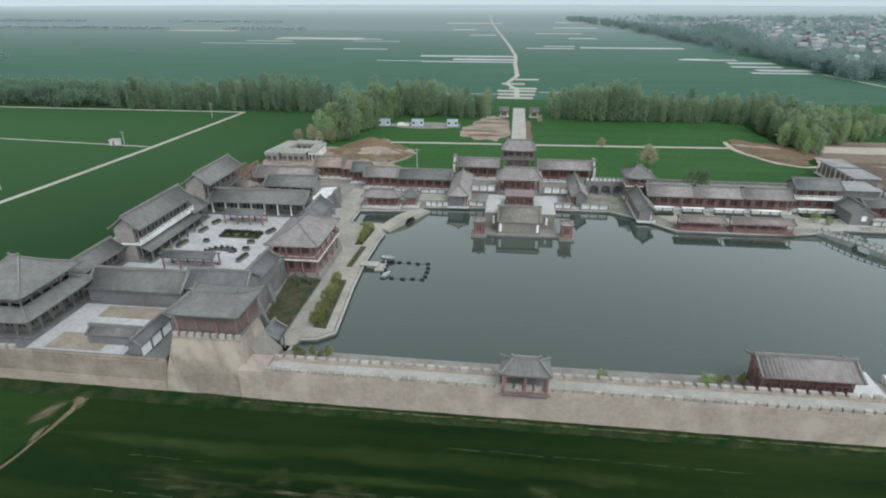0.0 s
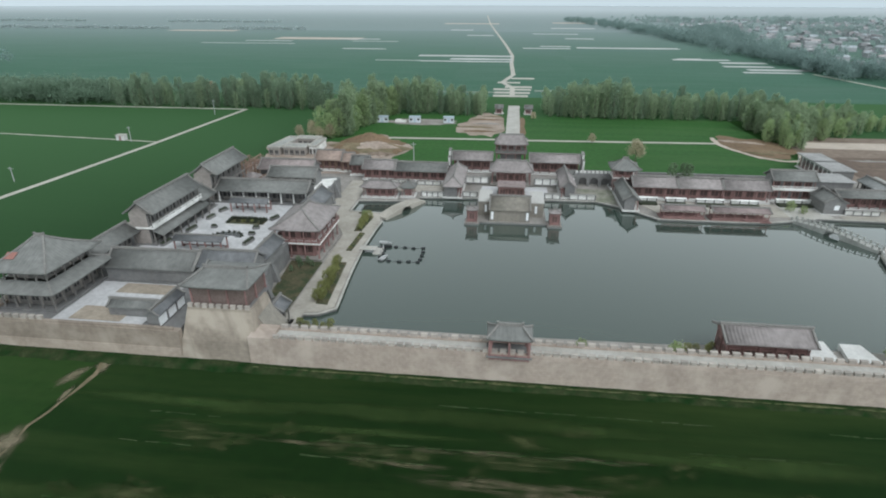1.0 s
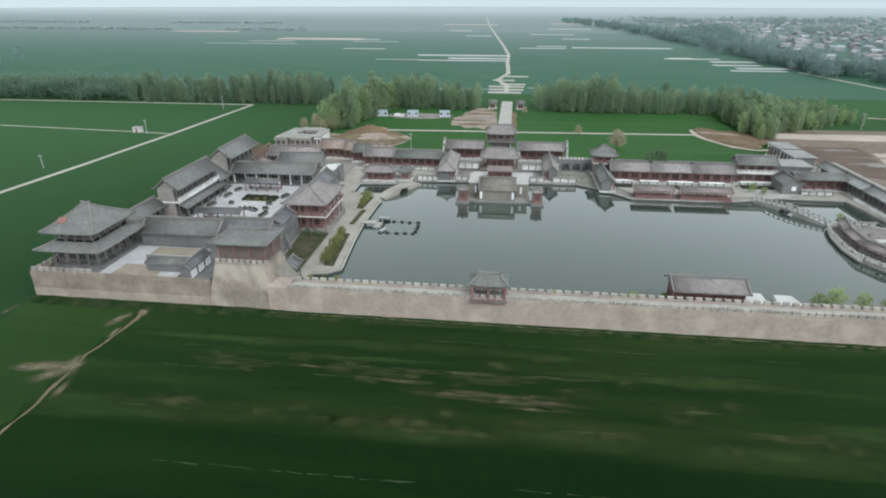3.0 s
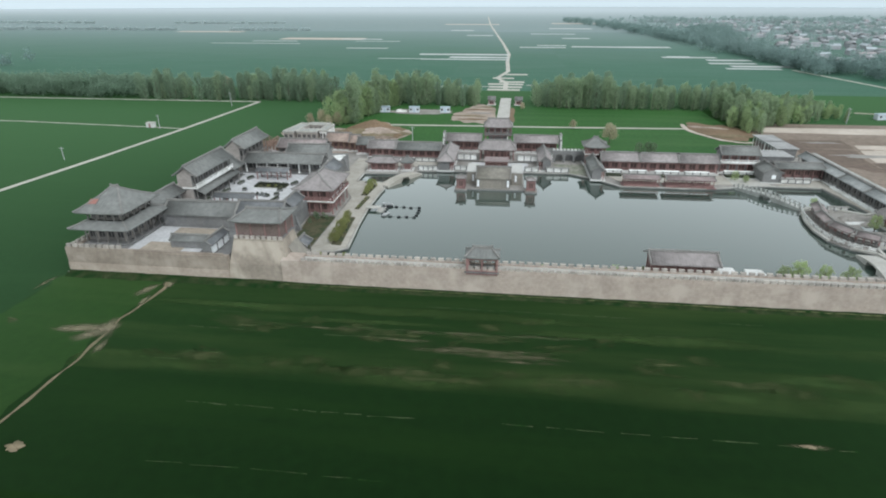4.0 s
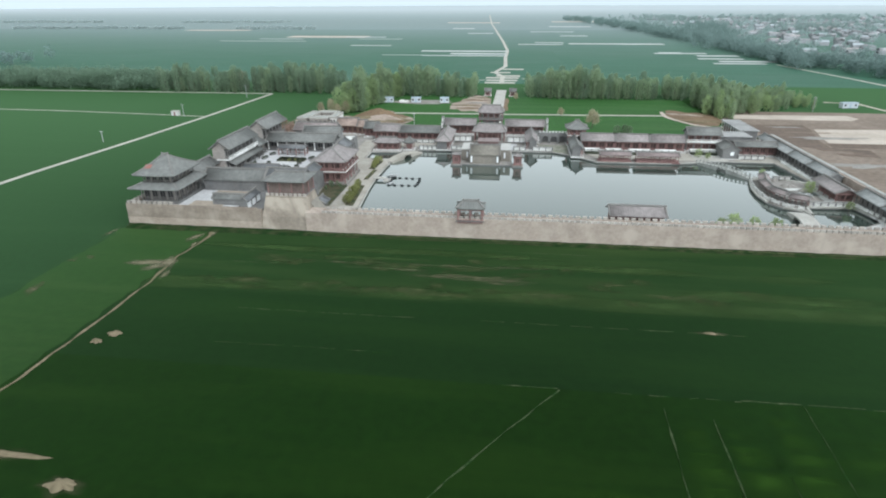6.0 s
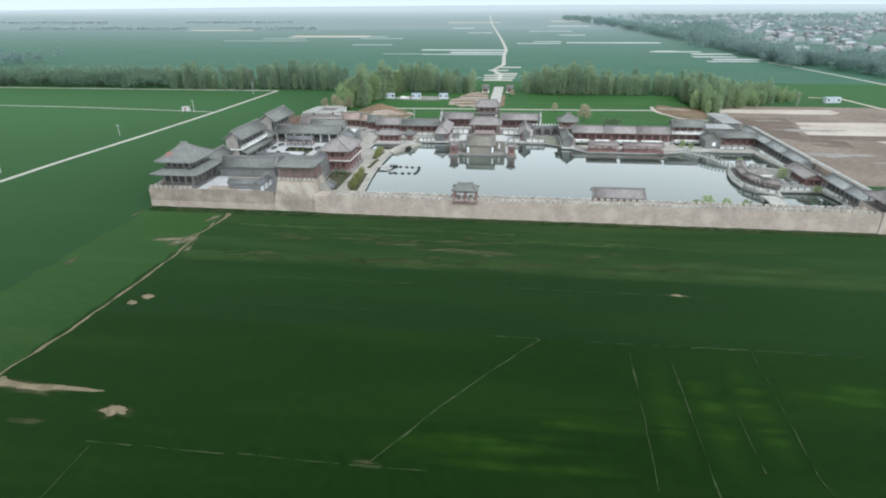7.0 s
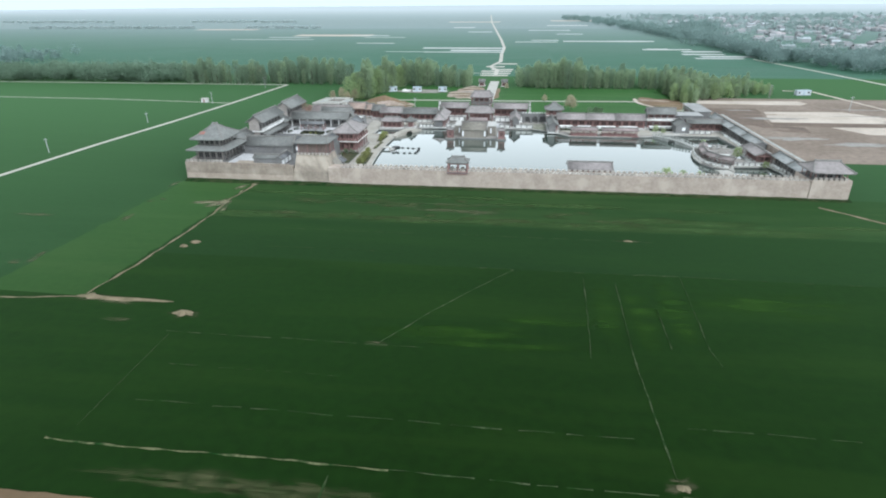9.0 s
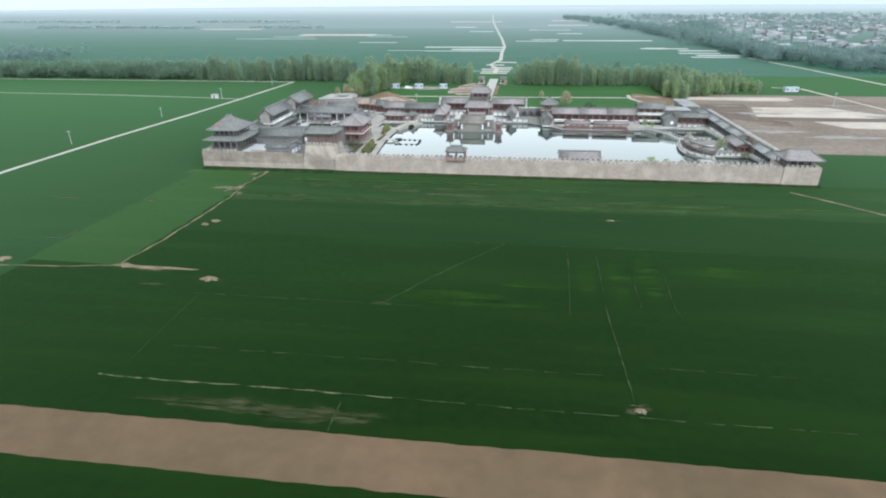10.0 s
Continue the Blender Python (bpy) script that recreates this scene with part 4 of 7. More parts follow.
for k, (u, v) in enumerate(((172, 162), (176, 152), (181, 146), (178, 160), (184, 155), (175, 144))):
    patch("soil_heap", u, v, 5.5, 1.4, (TRAMPLED, EARTH, SAND)[k % 3], "ridge of churned brown soil", z=0.3, heap=0.5, ragged=0.6, turn=-0.4)
ribbon("path", [(166.5, 169), (165.5, 158), (167.5, 150), (173.5, 138.5), (181, 134), (187, 136), (191, 148)], 2.0, PALE, "pale curved track round the churned soil", 0.4, 0.12)
TURNED = mat("turned_soil", (0.15, 0.112, 0.088), vary=0.25, coarse=0.08, fine=0.6)
for outline in ([(194, 155.5), (246, 154.5), (252, 160), (250, 167), (194, 165)], [(221, 134.5), (257, 136.5), (268, 124), (287, 111), (262, 109.5), (215, 109), (216, 116)], [(235, 99.5), (300, 102), (300, 86), (243, 86)]):
    slab("bare_plot", outline, 0.0, 0.05, PALE, "pale levelled building plot beside the east wall")
for outline in ([(197, 142), (220, 143), (219.5, 134), (213, 112), (212, 101.5), (194, 102)], [(213, 108.4), (262, 109), (300, 111), (300, 103), (236, 101), (213, 101.8)], [(203, 104), (224, 98.5), (222, 88), (211, 90)]):
    slab("bare_plot", outline, 0.0, 0.035 + 0.004 * (outline[0][0] > 200) + 0.004 * (outline[0][0] == 203), TURNED, "freshly turned dark brown plot")
for i in range(12):
    patch("soil_patch", rng0.uniform(198, 296), rng0.uniform(46, 158), rng0.uniform(6, 16), rng0.uniform(1, 3), rng0.choice((TILTH, YARD, TILTH)), "mottled soil of the building plots", z=0.05 + 0.002 * i, ragged=0.9)
ribbon("path", [(258, 206), (273, 202), (281, 144), (286, 100)], 2.2, PALE, "pale track past the building plots", 0.3, 0.06)

# long film-covered beds and fallow strips, far off
for a, b, c, d in ((-101, -52, 574, 582), (-37, 5, 457, 461), (-4, 87, 500, 514), (5, 87, 452, 460), (30, 87, 470, 484), (99, 152, 602, 612), (120, 155, 632, 642), (160, 272, 612, 628), (234, 284, 490, 500), (240, 262, 500, 506), (268, 306, 464, 476), (261, 300, 436, 446), (272, 320, 412, 424), (262, 304, 396, 404), (-263, -200, 684, 692),
                   (-150, -92, 728, 740), (-120, -60, 690, 696), (161, 200, 771, 785), (20, 60, 830, 845), (120, 190, 880, 895), (-300, -180, 640, 646), (-20, 20, 980, 1000), (160, 240, 1060, 1085)):
    sheet("film_bed", a, b, c, d, FILM, "pale film-covered vegetable bed far off", 0.09)
for a, b, c, d in ((-240, -120, 722, 760), (-60, 60, 1240, 1280), (180, 330, 1300, 1350), (-500, -380, 900, 930)):
    sheet("fallow_strip", a, b, c, d, PALE, "pale fallow strip far off", 0.07)

# ---- compound ground and lake ----
SHORE = [(49, 13), (49.4, 15.8), (52, 16.2), (54.6, 18.4), (53.4, 34), (53.0, 45), (53.4, 58), (53.8, 62), (52.2, 67.6), (44, 68.2), (44, 76.6), (53, 77.4), (60, 78.4), (60.4, 81.2), (76.8, 82.4), (76.8, 66.2), (74.3, 66.2), (74.3, 62.9), (78.0, 62.9), (78.0, 64.4), (94.7, 64.4), (94.7, 62.9), (98.3, 62.9), (98.3, 66.2), (94.6, 66.2), (94.6, 83)]
LAKE = SHORE + [(109, 83.2), (115.2, 79.4), (123, 71.4), (141, 71.2), (150, 71.8), (156.4, 73.6), (164, 76), (181.5, 75.6), (183.6, 54), (181.5, 53), (176, 56.4), (169, 57), (166.2, 53.5), (164.2, 47), (163.2, 40.5), (163.6, 34.5), (166, 30), (170.3, 27.4), (170.6, 24), (172, 31), (184, 31.6), (186, 22.5), (180, 18.2), (166, 16.6), (150, 14.6), (133, 14.4), (131, 13.2), (112, 13.4), (80, 12.8)]
YARD_EDGE = [(0.4, 0.4), (191.4, 0.4), (191.4, 112.5), (0.4, 112.5)]
bm = bmesh.new()
from mathutils.geometry import tessellate_polygon
loops = [[Vector((u, v, 0.3)) for u, v in YARD_EDGE], [Vector((u, v, 0.3)) for u, v in LAKE]]
vs = [bm.verts.new(c) for loop in loops for c in loop]
for tri in tessellate_polygon(loops):
    bm.faces.new([vs[i] for i in tri])
pavement = whole("pavement", bm, YARD, "grey-brown stone and earth ground inside the walls", "ground", kind="structure")
bm = bmesh.new()
top = [bm.verts.new((u, v, 0.3)) for u, v in LAKE]
low = [bm.verts.new((u, v, -2.2)) for u, v in LAKE]
for i in range(len(LAKE)):
    j = (i + 1) % len(LAKE)
    bm.faces.new((top[i], top[j], low[j], low[i]))
whole("quay_wall", bm, BRICK, "dark stone quay wall round the lake", "wall", kind="structure")
whole("lake_bed", boxes((30, 190, 5, 95, -2.6, -2.2)), EARTH, "muddy bed of the lake", "ground", kind="structure")
bm = bmesh.new()
f = bm.faces.new([bm.verts.new((u, v, -0.1)) for u, v in LAKE])
f.normal_update()
bmesh.ops.triangulate(bm, faces=[f])
whole("water", bm, WATER, "calm grey lake reflecting the overcast sky", "water", kind="structure")


def kerb(pts, w=0.4, z0=0.3, z1=0.5, material=None, name="kerb", label="pale stone coping along the quay"):
    bm = bmesh.new()
    for a, b in zip(pts, pts[1:]):
        bar(bm, (*a, z0), (*b, z0), w, z1 - z0)
    return whole(name, bm, material or CONCRETE, label, "kerb", kind="structure")


kerb(LAKE[1:8])
kerb(LAKE[8:13])
kerb(LAKE[13:15])
kerb(LAKE[25:32])
kerb(LAKE[32:34])
kerb(LAKE[34:42], 0.8, 0.3, 0.75)
kerb(LAKE[42:48], 0.6, 0.3, 0.8)

# promenade
slab("promenade", [(46.4, 11), (49.0, 12.9), (49.2, 16.4), (51.8, 16.8), (54.1, 18.8), (53.0, 34), (52.6, 45), (53.0, 58), (53.3, 62), (51.8, 67.3), (43.4, 67.8), (43.4, 86), (37.6, 92), (37.6, 70), (46.4, 52), (46.6, 36)], 0.31, 0.45, PATHWAY, "pale stone lakeside promenade", "pavement")
slab("lawn", [(40.8, 20), (46.0, 12.5), (46.2, 37), (39.4, 37)], 0.31, 0.42, GRASS, "rough brown-green bank below the terrace wall")
slab("promenade", [(37.6, 86.5), (66, 86.5), (66, 94.6), (37.6, 94.6)], 0.31, 0.40, PATHWAY, "pale stone forecourt", "pavement")
slab("promenade", [(124, 75.8), (157, 76.2), (157, 86), (119, 86)], 0.31, 0.40, PATHWAY, "pale stone forecourt before the red gallery", "pavement")
slab("promenade", [(157, 74.5), (168, 77), (168, 88), (157, 88)], 0.31, 0.42, CONCRETE, "pale stone forecourt beside the lake", "pavement")
slab("promenade", [(170, 76.4), (185, 76.4), (185, 83.6), (170, 83.6)], 0.31, 0.40, PATHWAY, "pale stone forecourt", "pavement")
slab("plaza", [(76.9, 84.0), (82, 84.4), (82, 93.2), (77.4, 93.2)], 0.31, 0.5, PAVING, "white stone side court", "pavement")
slab("plaza", [(89.8, 84.4), (96.4, 84.4), (96.4, 94), (89.8, 93.4)], 0.31, 0.5, PAVING, "white stone side court", "pavement")
GARDEN = mat("thin_grey_garden_soil", (0.27, 0.265, 0.225), vary=0.3, coarse=0.35, fine=1.6, tint=(0.17, 0.185, 0.13))
slab("lawn", [(105, 84.6), (114.5, 82), (115.4, 94), (105, 94)], 0.31, 0.4, GARDEN, "dry garden plot behind the shore", "ground")

# ---- south-west terrace ----
TER = 4.6
slab("terrace", [(1.95, 1.9), (34.5, 1.9), (34.5, 10.0), (45.6, 10.0), (41.2, 19), (39.2, 28), (39.0, 37.2), (35.6, 37.4), (35.6, 52.2), (36.6, 53), (37.0, 84), (1.95, 84)], 0.3, TER, BRICK, "high grey brick terrace that carries the courts", "terrace")
slab("court_floor", [(12.6, 3.0), (28.0, 3.0), (28.0, 16.2), (12.6, 16.2)], TER, TER + 0.05, PAVING, "pale stone paving of the front court", "floor")
slab("court_floor", [(9.5, 23.4), (37.2, 23.4), (38.4, 36.8), (35.2, 37), (35.2, 59), (9.5, 59)], TER, TER + 0.05, PAVING, "pale stone paving of the great court", "floor")
slab("court_floor", [(30.6, 66.6), (36.6, 66.0), (36.6, 82), (30.6, 80)], TER, TER + 0.3, PLASTER, "white paved deck above the promenade", "floor")
for a, b, c, d in ((17.2, 27.4, 12.4, 15.8), (15.2, 24.0, 3.4, 7.6)):
    sheet("sand_bed", a, b, c, d, BEDSAND, "sandy planting bed in the front court", TER + 0.12)
slab("site_floor", [(9, 67), (30, 67), (30, 83.6), (9, 83.6)], TER, TER + 0.12, EARTH, "unfinished court of brown earth", "ground")
for u, v, r in ((14, 74, 3.2), (18.5, 80, 3.0), (12, 81, 2.4)):
    ob = patch("rubble_heap", u, v, r, r * 0.7, ROOF_BROWN, "heap of reddish bricks and timber in the unfinished court", z=0.1, heap=1.6, ragged=0.6)
    ob.location.z = TER + 0.1

# the long front wall, with its parapets further down
def rampart(name, outline, z1, label, material=None):
    return slab(name, outline, 0, z1, material or STONE, label, "wall")


rampart("wall_south", [(0.9, 0.9), (35.4, 0.75), (35.4, 1.85), (0.9, 1.85)], 5.3, "high stained stone outer wall below the terrace", STONE_OLD)
rampart("wall_south_east", [(50.0, 0.7), (182.0, 0.7), (182.0, 4.5), (50.0, 4.5)], 4.6, "high coursed pale stone outer wall with a walk on top")
sheet("wall_walk", 50.1, 181.9, 1.32, 4.0, CONCRETE, "pale paved walk on the outer wall", 4.65, "floor")
STONE_FOOT = masonry("pale_base_course_stone", (0.40, 0.335, 0.28), (0.34, 0.282, 0.232), 0.9, 0.42, 0.02, streak=0.2, pale=(0.47, 0.40, 0.34))
rampart("base_course", [(0.84, 0.82), (35.2, 0.66), (35.2, 0.74), (0.9, 0.89), (0.9, 1.8), (0.84, 1.8)], 2.3, "paler base courses of the stained outer wall", STONE_FOOT)
bm = bmesh.new()
levels = []
for u0, u1, v0, z in ((35.1, 47.8, 0.58, 0), (35.5, 47.3, 1.35, 3.6), (35.9, 46.3, 3.4, 7.7)):
    levels.append([bm.verts.new(p) for p in ((u0, v0, z), (u1, v0, z), (u1, 9.6, z), (u0, 9.6, z))])
for a, b in zip(levels, levels[1:]):
    for i in range(4):
        bm.faces.new((a[i], a[(i + 1) % 4], b[(i + 1) % 4], b[i]))
bm.faces.new(levels[-1])
rampart("bastion_foot", [(46.4, 0.66), (50.1, 0.66), (50.1, 4.55), (46.4, 4.55)], 5.15, "stone wall shoulder beside the gate bastion", STONE)
bastion = whole("bastion", bm, STONE_GATE, "tall battered pale stone gate bastion in the outer wall", "wall", kind="structure")
rampart("bastion_east", [(182.0, 0.4), (192.2, 0.4), (192.2, 10.5), (182.0, 10.5)], 5.2, "pale stone corner bastion of the outer wall")
rampart("wall_west", [(0.9, 1.85), (1.9, 1.85), (1.9, 84), (0.9, 84)], 5.1, "stained stone outer wall along the fields", STONE_OLD)
rampart("wall_west_low", [(0, 84), (0.6, 84), (0.6, 112.5), (0, 112.5)], 1.4, "low brick boundary wall along the fields", BRICK)
rampart("wall_east", [(189.4, 10.5), (191.2, 10.5), (191.2, 103), (189.4, 103)], 4.2, "pale stone east wall with a bright coping")
sheet("coping", 190.2, 191.4, 10.6, 103, BRIDGE, "pale flat coping on the east wall", 4.34, "trim")
bm = bmesh.new()
rows = []
for i in range(200):
    u = 0.9 + i * 191.9 / 199
    lift = 0.25 * min(1, max(0, (52 - u) / 8))
    n1, n2 = noise.noise(Vector((u * 0.3, 2, 0))), noise.noise(Vector((u * 0.9, 7, 0)))
    rows.append([bm.verts.new((u, y, z)) for y, z in ((-1.1 - 0.5 * n1 - lift, -0.02), (-0.3 - 0.25 * n2, 0.26 + 0.1 * n2 + 0.7 * lift), (0.95, 0.46 + 0.14 * n1 + lift))])
for p, q in zip(rows, rows[1:]):
    for k in range(2):
        bm.faces.new((p[k], q[k], q[k + 1], p[k + 1]))
whole("verge", bm, WEEDS, "weedy bank of grass along the foot of the wall", "ground", kind="structure")
ribbon("verge", [(1, 0.0), (90, 0.0), (182, 0.0)], 0.35, DRYGRASS, "dry weeds along the foot of the wall", 1.0, 0.36, 0.06, step=1.2)
whole("wall_north", boxes((46, 66, 111.6, 112.4, 0, 1.3), (105.5, 186, 111.6, 112.4, 0, 1.0)), BRICK, "grey brick boundary wall on the field side", "wall", kind="structure")
# sweeping wall from the bastion down to the promenade
bm = bmesh.new()
prev = None
for i in range(13):
    f = i / 12
    x, z = 46.2 + 3.0 * f, 7.6 - 4.4 * f ** 0.65
    ring = [bm.verts.new((x, y, c)) for y, c in ((4.6, 0.3), (9.4, 0.3), (9.4, z), (4.6, z))]
    if prev:
        for k in range(4):
            bm.faces.new((prev[k], prev[(k + 1) % 4], ring[(k + 1) % 4], ring[k]))
    else:
        bm.faces.new(ring)
    prev = ring
bm.faces.new(prev[::-1])
whole("ramp_wall", bm, STAGE, "sweeping curved grey wall beside the bastion", "wall", kind="structure")
SLATE = mat("dark_slate_plaster", (0.085, 0.087, 0.09), vary=0.25, coarse=0.4, fine=2)
# buttresses of the terrace
for u0, v0, u1, v1 in ((37.0, 67, 38.6, 68), (37.0, 72.5, 38.6, 73.5), (37.0, 78, 38.6, 79), (39.2, 27, 40.6, 28), (40.8, 19.5, 42.4, 20.5)):
    bm = bmesh.new()
    vs = [bm.verts.new(p) for p in ((u0, v0, 0.3), (u1, v0, 0.3), (u0, v0, TER + 0.8), (u0, v1, 0.3), (u1, v1, 0.3), (u0, v1, TER + 0.8))]
    for f in ((0, 1, 2), (5, 4, 3), (0, 3, 4, 1), (1, 4, 5, 2), (2, 5, 3, 0)):
        bm.faces.new([vs[i] for i in f])
    whole("buttress", bm, BRICK, "sloping grey brick buttress of the terrace", "wall", kind="structure")

# the hazy rim of the plain, an added glowing ring over the horizon's gap
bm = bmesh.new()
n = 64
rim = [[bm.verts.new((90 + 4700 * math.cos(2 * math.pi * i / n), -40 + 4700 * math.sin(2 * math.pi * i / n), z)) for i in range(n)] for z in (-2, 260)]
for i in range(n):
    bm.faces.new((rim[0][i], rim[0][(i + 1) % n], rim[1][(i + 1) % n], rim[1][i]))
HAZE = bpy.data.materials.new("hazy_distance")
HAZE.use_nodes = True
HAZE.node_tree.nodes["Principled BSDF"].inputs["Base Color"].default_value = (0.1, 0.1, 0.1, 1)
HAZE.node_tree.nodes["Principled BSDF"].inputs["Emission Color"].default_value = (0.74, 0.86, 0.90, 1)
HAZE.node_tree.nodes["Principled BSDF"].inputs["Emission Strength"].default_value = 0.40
whole("backdrop", bm, HAZE, "glowing backdrop ring of pale haze beyond the plain", "sky", kind="structure")


# ---- halls of the south-west courts ----
G1 = "halls of the terrace courts"
tower = hall("corner_tower", "two-tier grey-tiled corner tower with upswept eaves on the terrace", 6.95, 11.4, TER, 9.5, 12.0, 0, ((3.65, "grey"), (2.25, "grey")), 4, 1.2, "fr", WARMWALL, "hip", 3.7, 1.5, 0.3, 0.16, 1.4, ROOF, 0.1, skirt=1.9, category="tower", colmat=GREYWOOD)
part("red_cloth", boxes((-0.9, 0.9, -0.7, 0.7, 0.0, 0.05)), CLOTH, tower, "faded red cloth lying on the tiles", at=pose(-2.7, -3.7, 8.55, 29, 0, 0))
hall("gallery", "low grey-tiled link gallery between tower and west hall", 6.9, 25.7, TER, 12.4, 4.2, 90, ((3.0, "grey"),), 4, 1.2, "f", BRICK, rise=1.7, group=G1, colmat=GREYWOOD, plinth=0.2)
west = hall("west_hall", "long two-storey grey hall with a pale balcony band", 10.2, 42.0, TER, 19.0, 4.8, 90, ((3.4, "grey"), (3.0, "grey")), 7, 1.0, "f", BRICK, rise=2.4, over=0.9, balcony="f", rails=PLASTER, group=G1, colmat=GREYWOOD, plinth=0.25, ends=WARMWALL)
bm = bmesh.new()
layer = bm.loops.layers.uv.new("UVMap")
lean = [[bm.verts.new((x, y, z)) for y, z in ((-2.5, 3.45), (-4.6, 2.5), (-4.55, 2.33), (-2.5, 3.2))] for x in (-9.9, 9.9)]
for k in range(4):
    q = (lean[0][k], lean[1][k], lean[1][(k + 1) % 4], lean[0][(k + 1) % 4])
    uv_face(bm, layer, q, [(vert.co.x, vert.co.y) for vert in q])
bm.faces.new(lean[0])
bm.faces.new(lean[1][::-1])
part("lean_to_roof", bm, ROOF, west)
for x in (-9.3, -6.2, -3.1, 0, 3.1, 6.2, 9.3):
    part("post", stock(("lean_post",), lambda: boxes((-0.13, 0.13, -0.13, 0.13, 0, 2.45)), GREYWOOD), GREYWOOD, west, at=(x, -4.3, 0))
hall("gallery", "low grey-tiled link gallery", 10.2, 54.0, TER, 6.0, 5.6, 90, ((3.2, "grey"),), 3, 1.2, "f", BRICK, rise=1.9, group=G1, colmat=GREYWOOD, plinth=0.2)
hall("west_hall", "two-storey grey-tiled hall at the head of the court", 9.6, 68.4, TER, 16.6, 5.6, 90, ((3.5, "grey"), (3.2, "grey")), 6, 1.2, "f", BRICK, rise=2.5, over=0.9, group=G1, colmat=GREYWOOD, plinth=0.25, ends=WARMWALL)
hall("court_gallery", "grey-tiled court gallery with white columns", 24.0, 62.8, TER, 23.0, 6.0, 0, ((3.0, "grey"),), 7, 1.7, "f", BRICK, rise=2.0, over=0.8, colmat=PLASTER, group=G1, plinth=0.2, columns=0.2)
hall("divider_hall", "grey-tiled hall whose blank brick back closes the front court", 21.3, 19.8, TER, 16.6, 6.2, 180, ((2.7, "grey"),), 5, 1.4, "f", BRICK, rise=2.1, over=0.6, group=G1, colmat=GREYWOOD, plinth=0.2)
side = hall("side_hall", "dark grey-tiled hall with white panels", 35.0, 20.2, TER, 10.4, 5.0, 0, ((3.2, ""),), 3, 1.0, "", BRICK, rise=2.0, over=0.6, roofmat=ROOF_DARK, group=G1, plinth=0.2, columns=0)
for x in (-3.6, 0.2, 3.6):
    opening(side, x, -2.5, 1.0, 2.4, 1.6, 0, "white")
hall("side_hall", "narrow dark-tiled hall on the edge of the terrace", 38.2, 27.6, TER, 9.4, 3.4, 90, ((2.5, ""),), 3, 1.0, "", BRICK, rise=1.5, over=0.5, roofmat=ROOF_DARK, group=G1, plinth=0, columns=0)
low = hall("screen_house", "low dark-tiled house with three white framed panels", 30.5, 6.2, TER, 7.6, 1.8, 90, ((2.1, ""),), 3, 1.0, "", BRICK, rise=0.9, over=0.3, roofmat=ROOF_DARK, group=G1, plinth=0, columns=0)
for x in (-2.6, 0, 2.6):
    opening(low, x, -0.9, 0.1, 2.4, 1.95, 0, "white")
hall("screen_house", "low grey-tiled shelter along the front wall of the court", 25.2, 6.2, TER, 8.0, 2.0, 0, ((1.7, ""),), 3, 1.0, "", BRICK, rise=0.8, over=0.3, roofmat=ROOF, group=G1, plinth=0, columns=0)
hall("gate_tower", "red-columned gate tower with a grey hipped roof on the bastion", 40.7, 8.1, 7.7, 9.2, 7.6, 0, ((3.75, ""),), 3, 0.35, "fblr", GATEWALL, "hip", 1.15, 0.85, 0.1, 0.17, 7.0, ROOF, 0.1, category="tower")
hall("gate_porch", "small dark-tiled porch at the foot of the bastion", 46.6, 11.7, 0.35, 3.4, 2.8, 90, ((3.7, "grey"),), 2, 0.8, "f", SLATE, rise=1.2, over=0.5, roofmat=ROOF_DARK, group=G1, plinth=0.1, colmat=GREYWOOD)
hall("lake_pavilion", "two-storey red timber pavilion with a pale balcony and grey hipped roof", 40.7, 44.7, 0.45, 14.0, 9.6, 90, ((3.3, "door"), (2.9, "door")), 4, 1.3, "fblr", TIMBER, "hip", 3.0, 0.75, 0.35, 0.17, 5.0, ROOF_BROWN, 0.15, balcony="fblr", rails=TIMBER, category="pavilion")
hall("side_hall", "dark-tiled hall behind the red pavilion", 38.6, 57.6, 0.4, 10.0, 4.6, 90, ((6.6, ""),), 3, 1.0, "", BRICK, rise=2.0, over=0.6, roofmat=ROOF_DARK, group=G1, plinth=0, columns=0)
hall("site_hall", "unfinished grey-tiled hall beside brick rubble", 26.5, 76.6, TER, 13.0, 6.0, 0, ((2.6, "grey"),), 4, 1.2, "f", BRICK, rise=1.9, over=0.6, group=G1, colmat=GREYWOOD, plinth=0.2)
hall("site_hall", "unfinished brown-grey tiled hall", 20.5, 88.2, 0.3, 16.0, 7.0, 0, ((5.6, "grey"),), 4, 1.2, "f", BRICK, rise=2.1, over=0.6, roofmat=ROOF_WORN, group=G1, colmat=GREYWOOD, plinth=0.2)



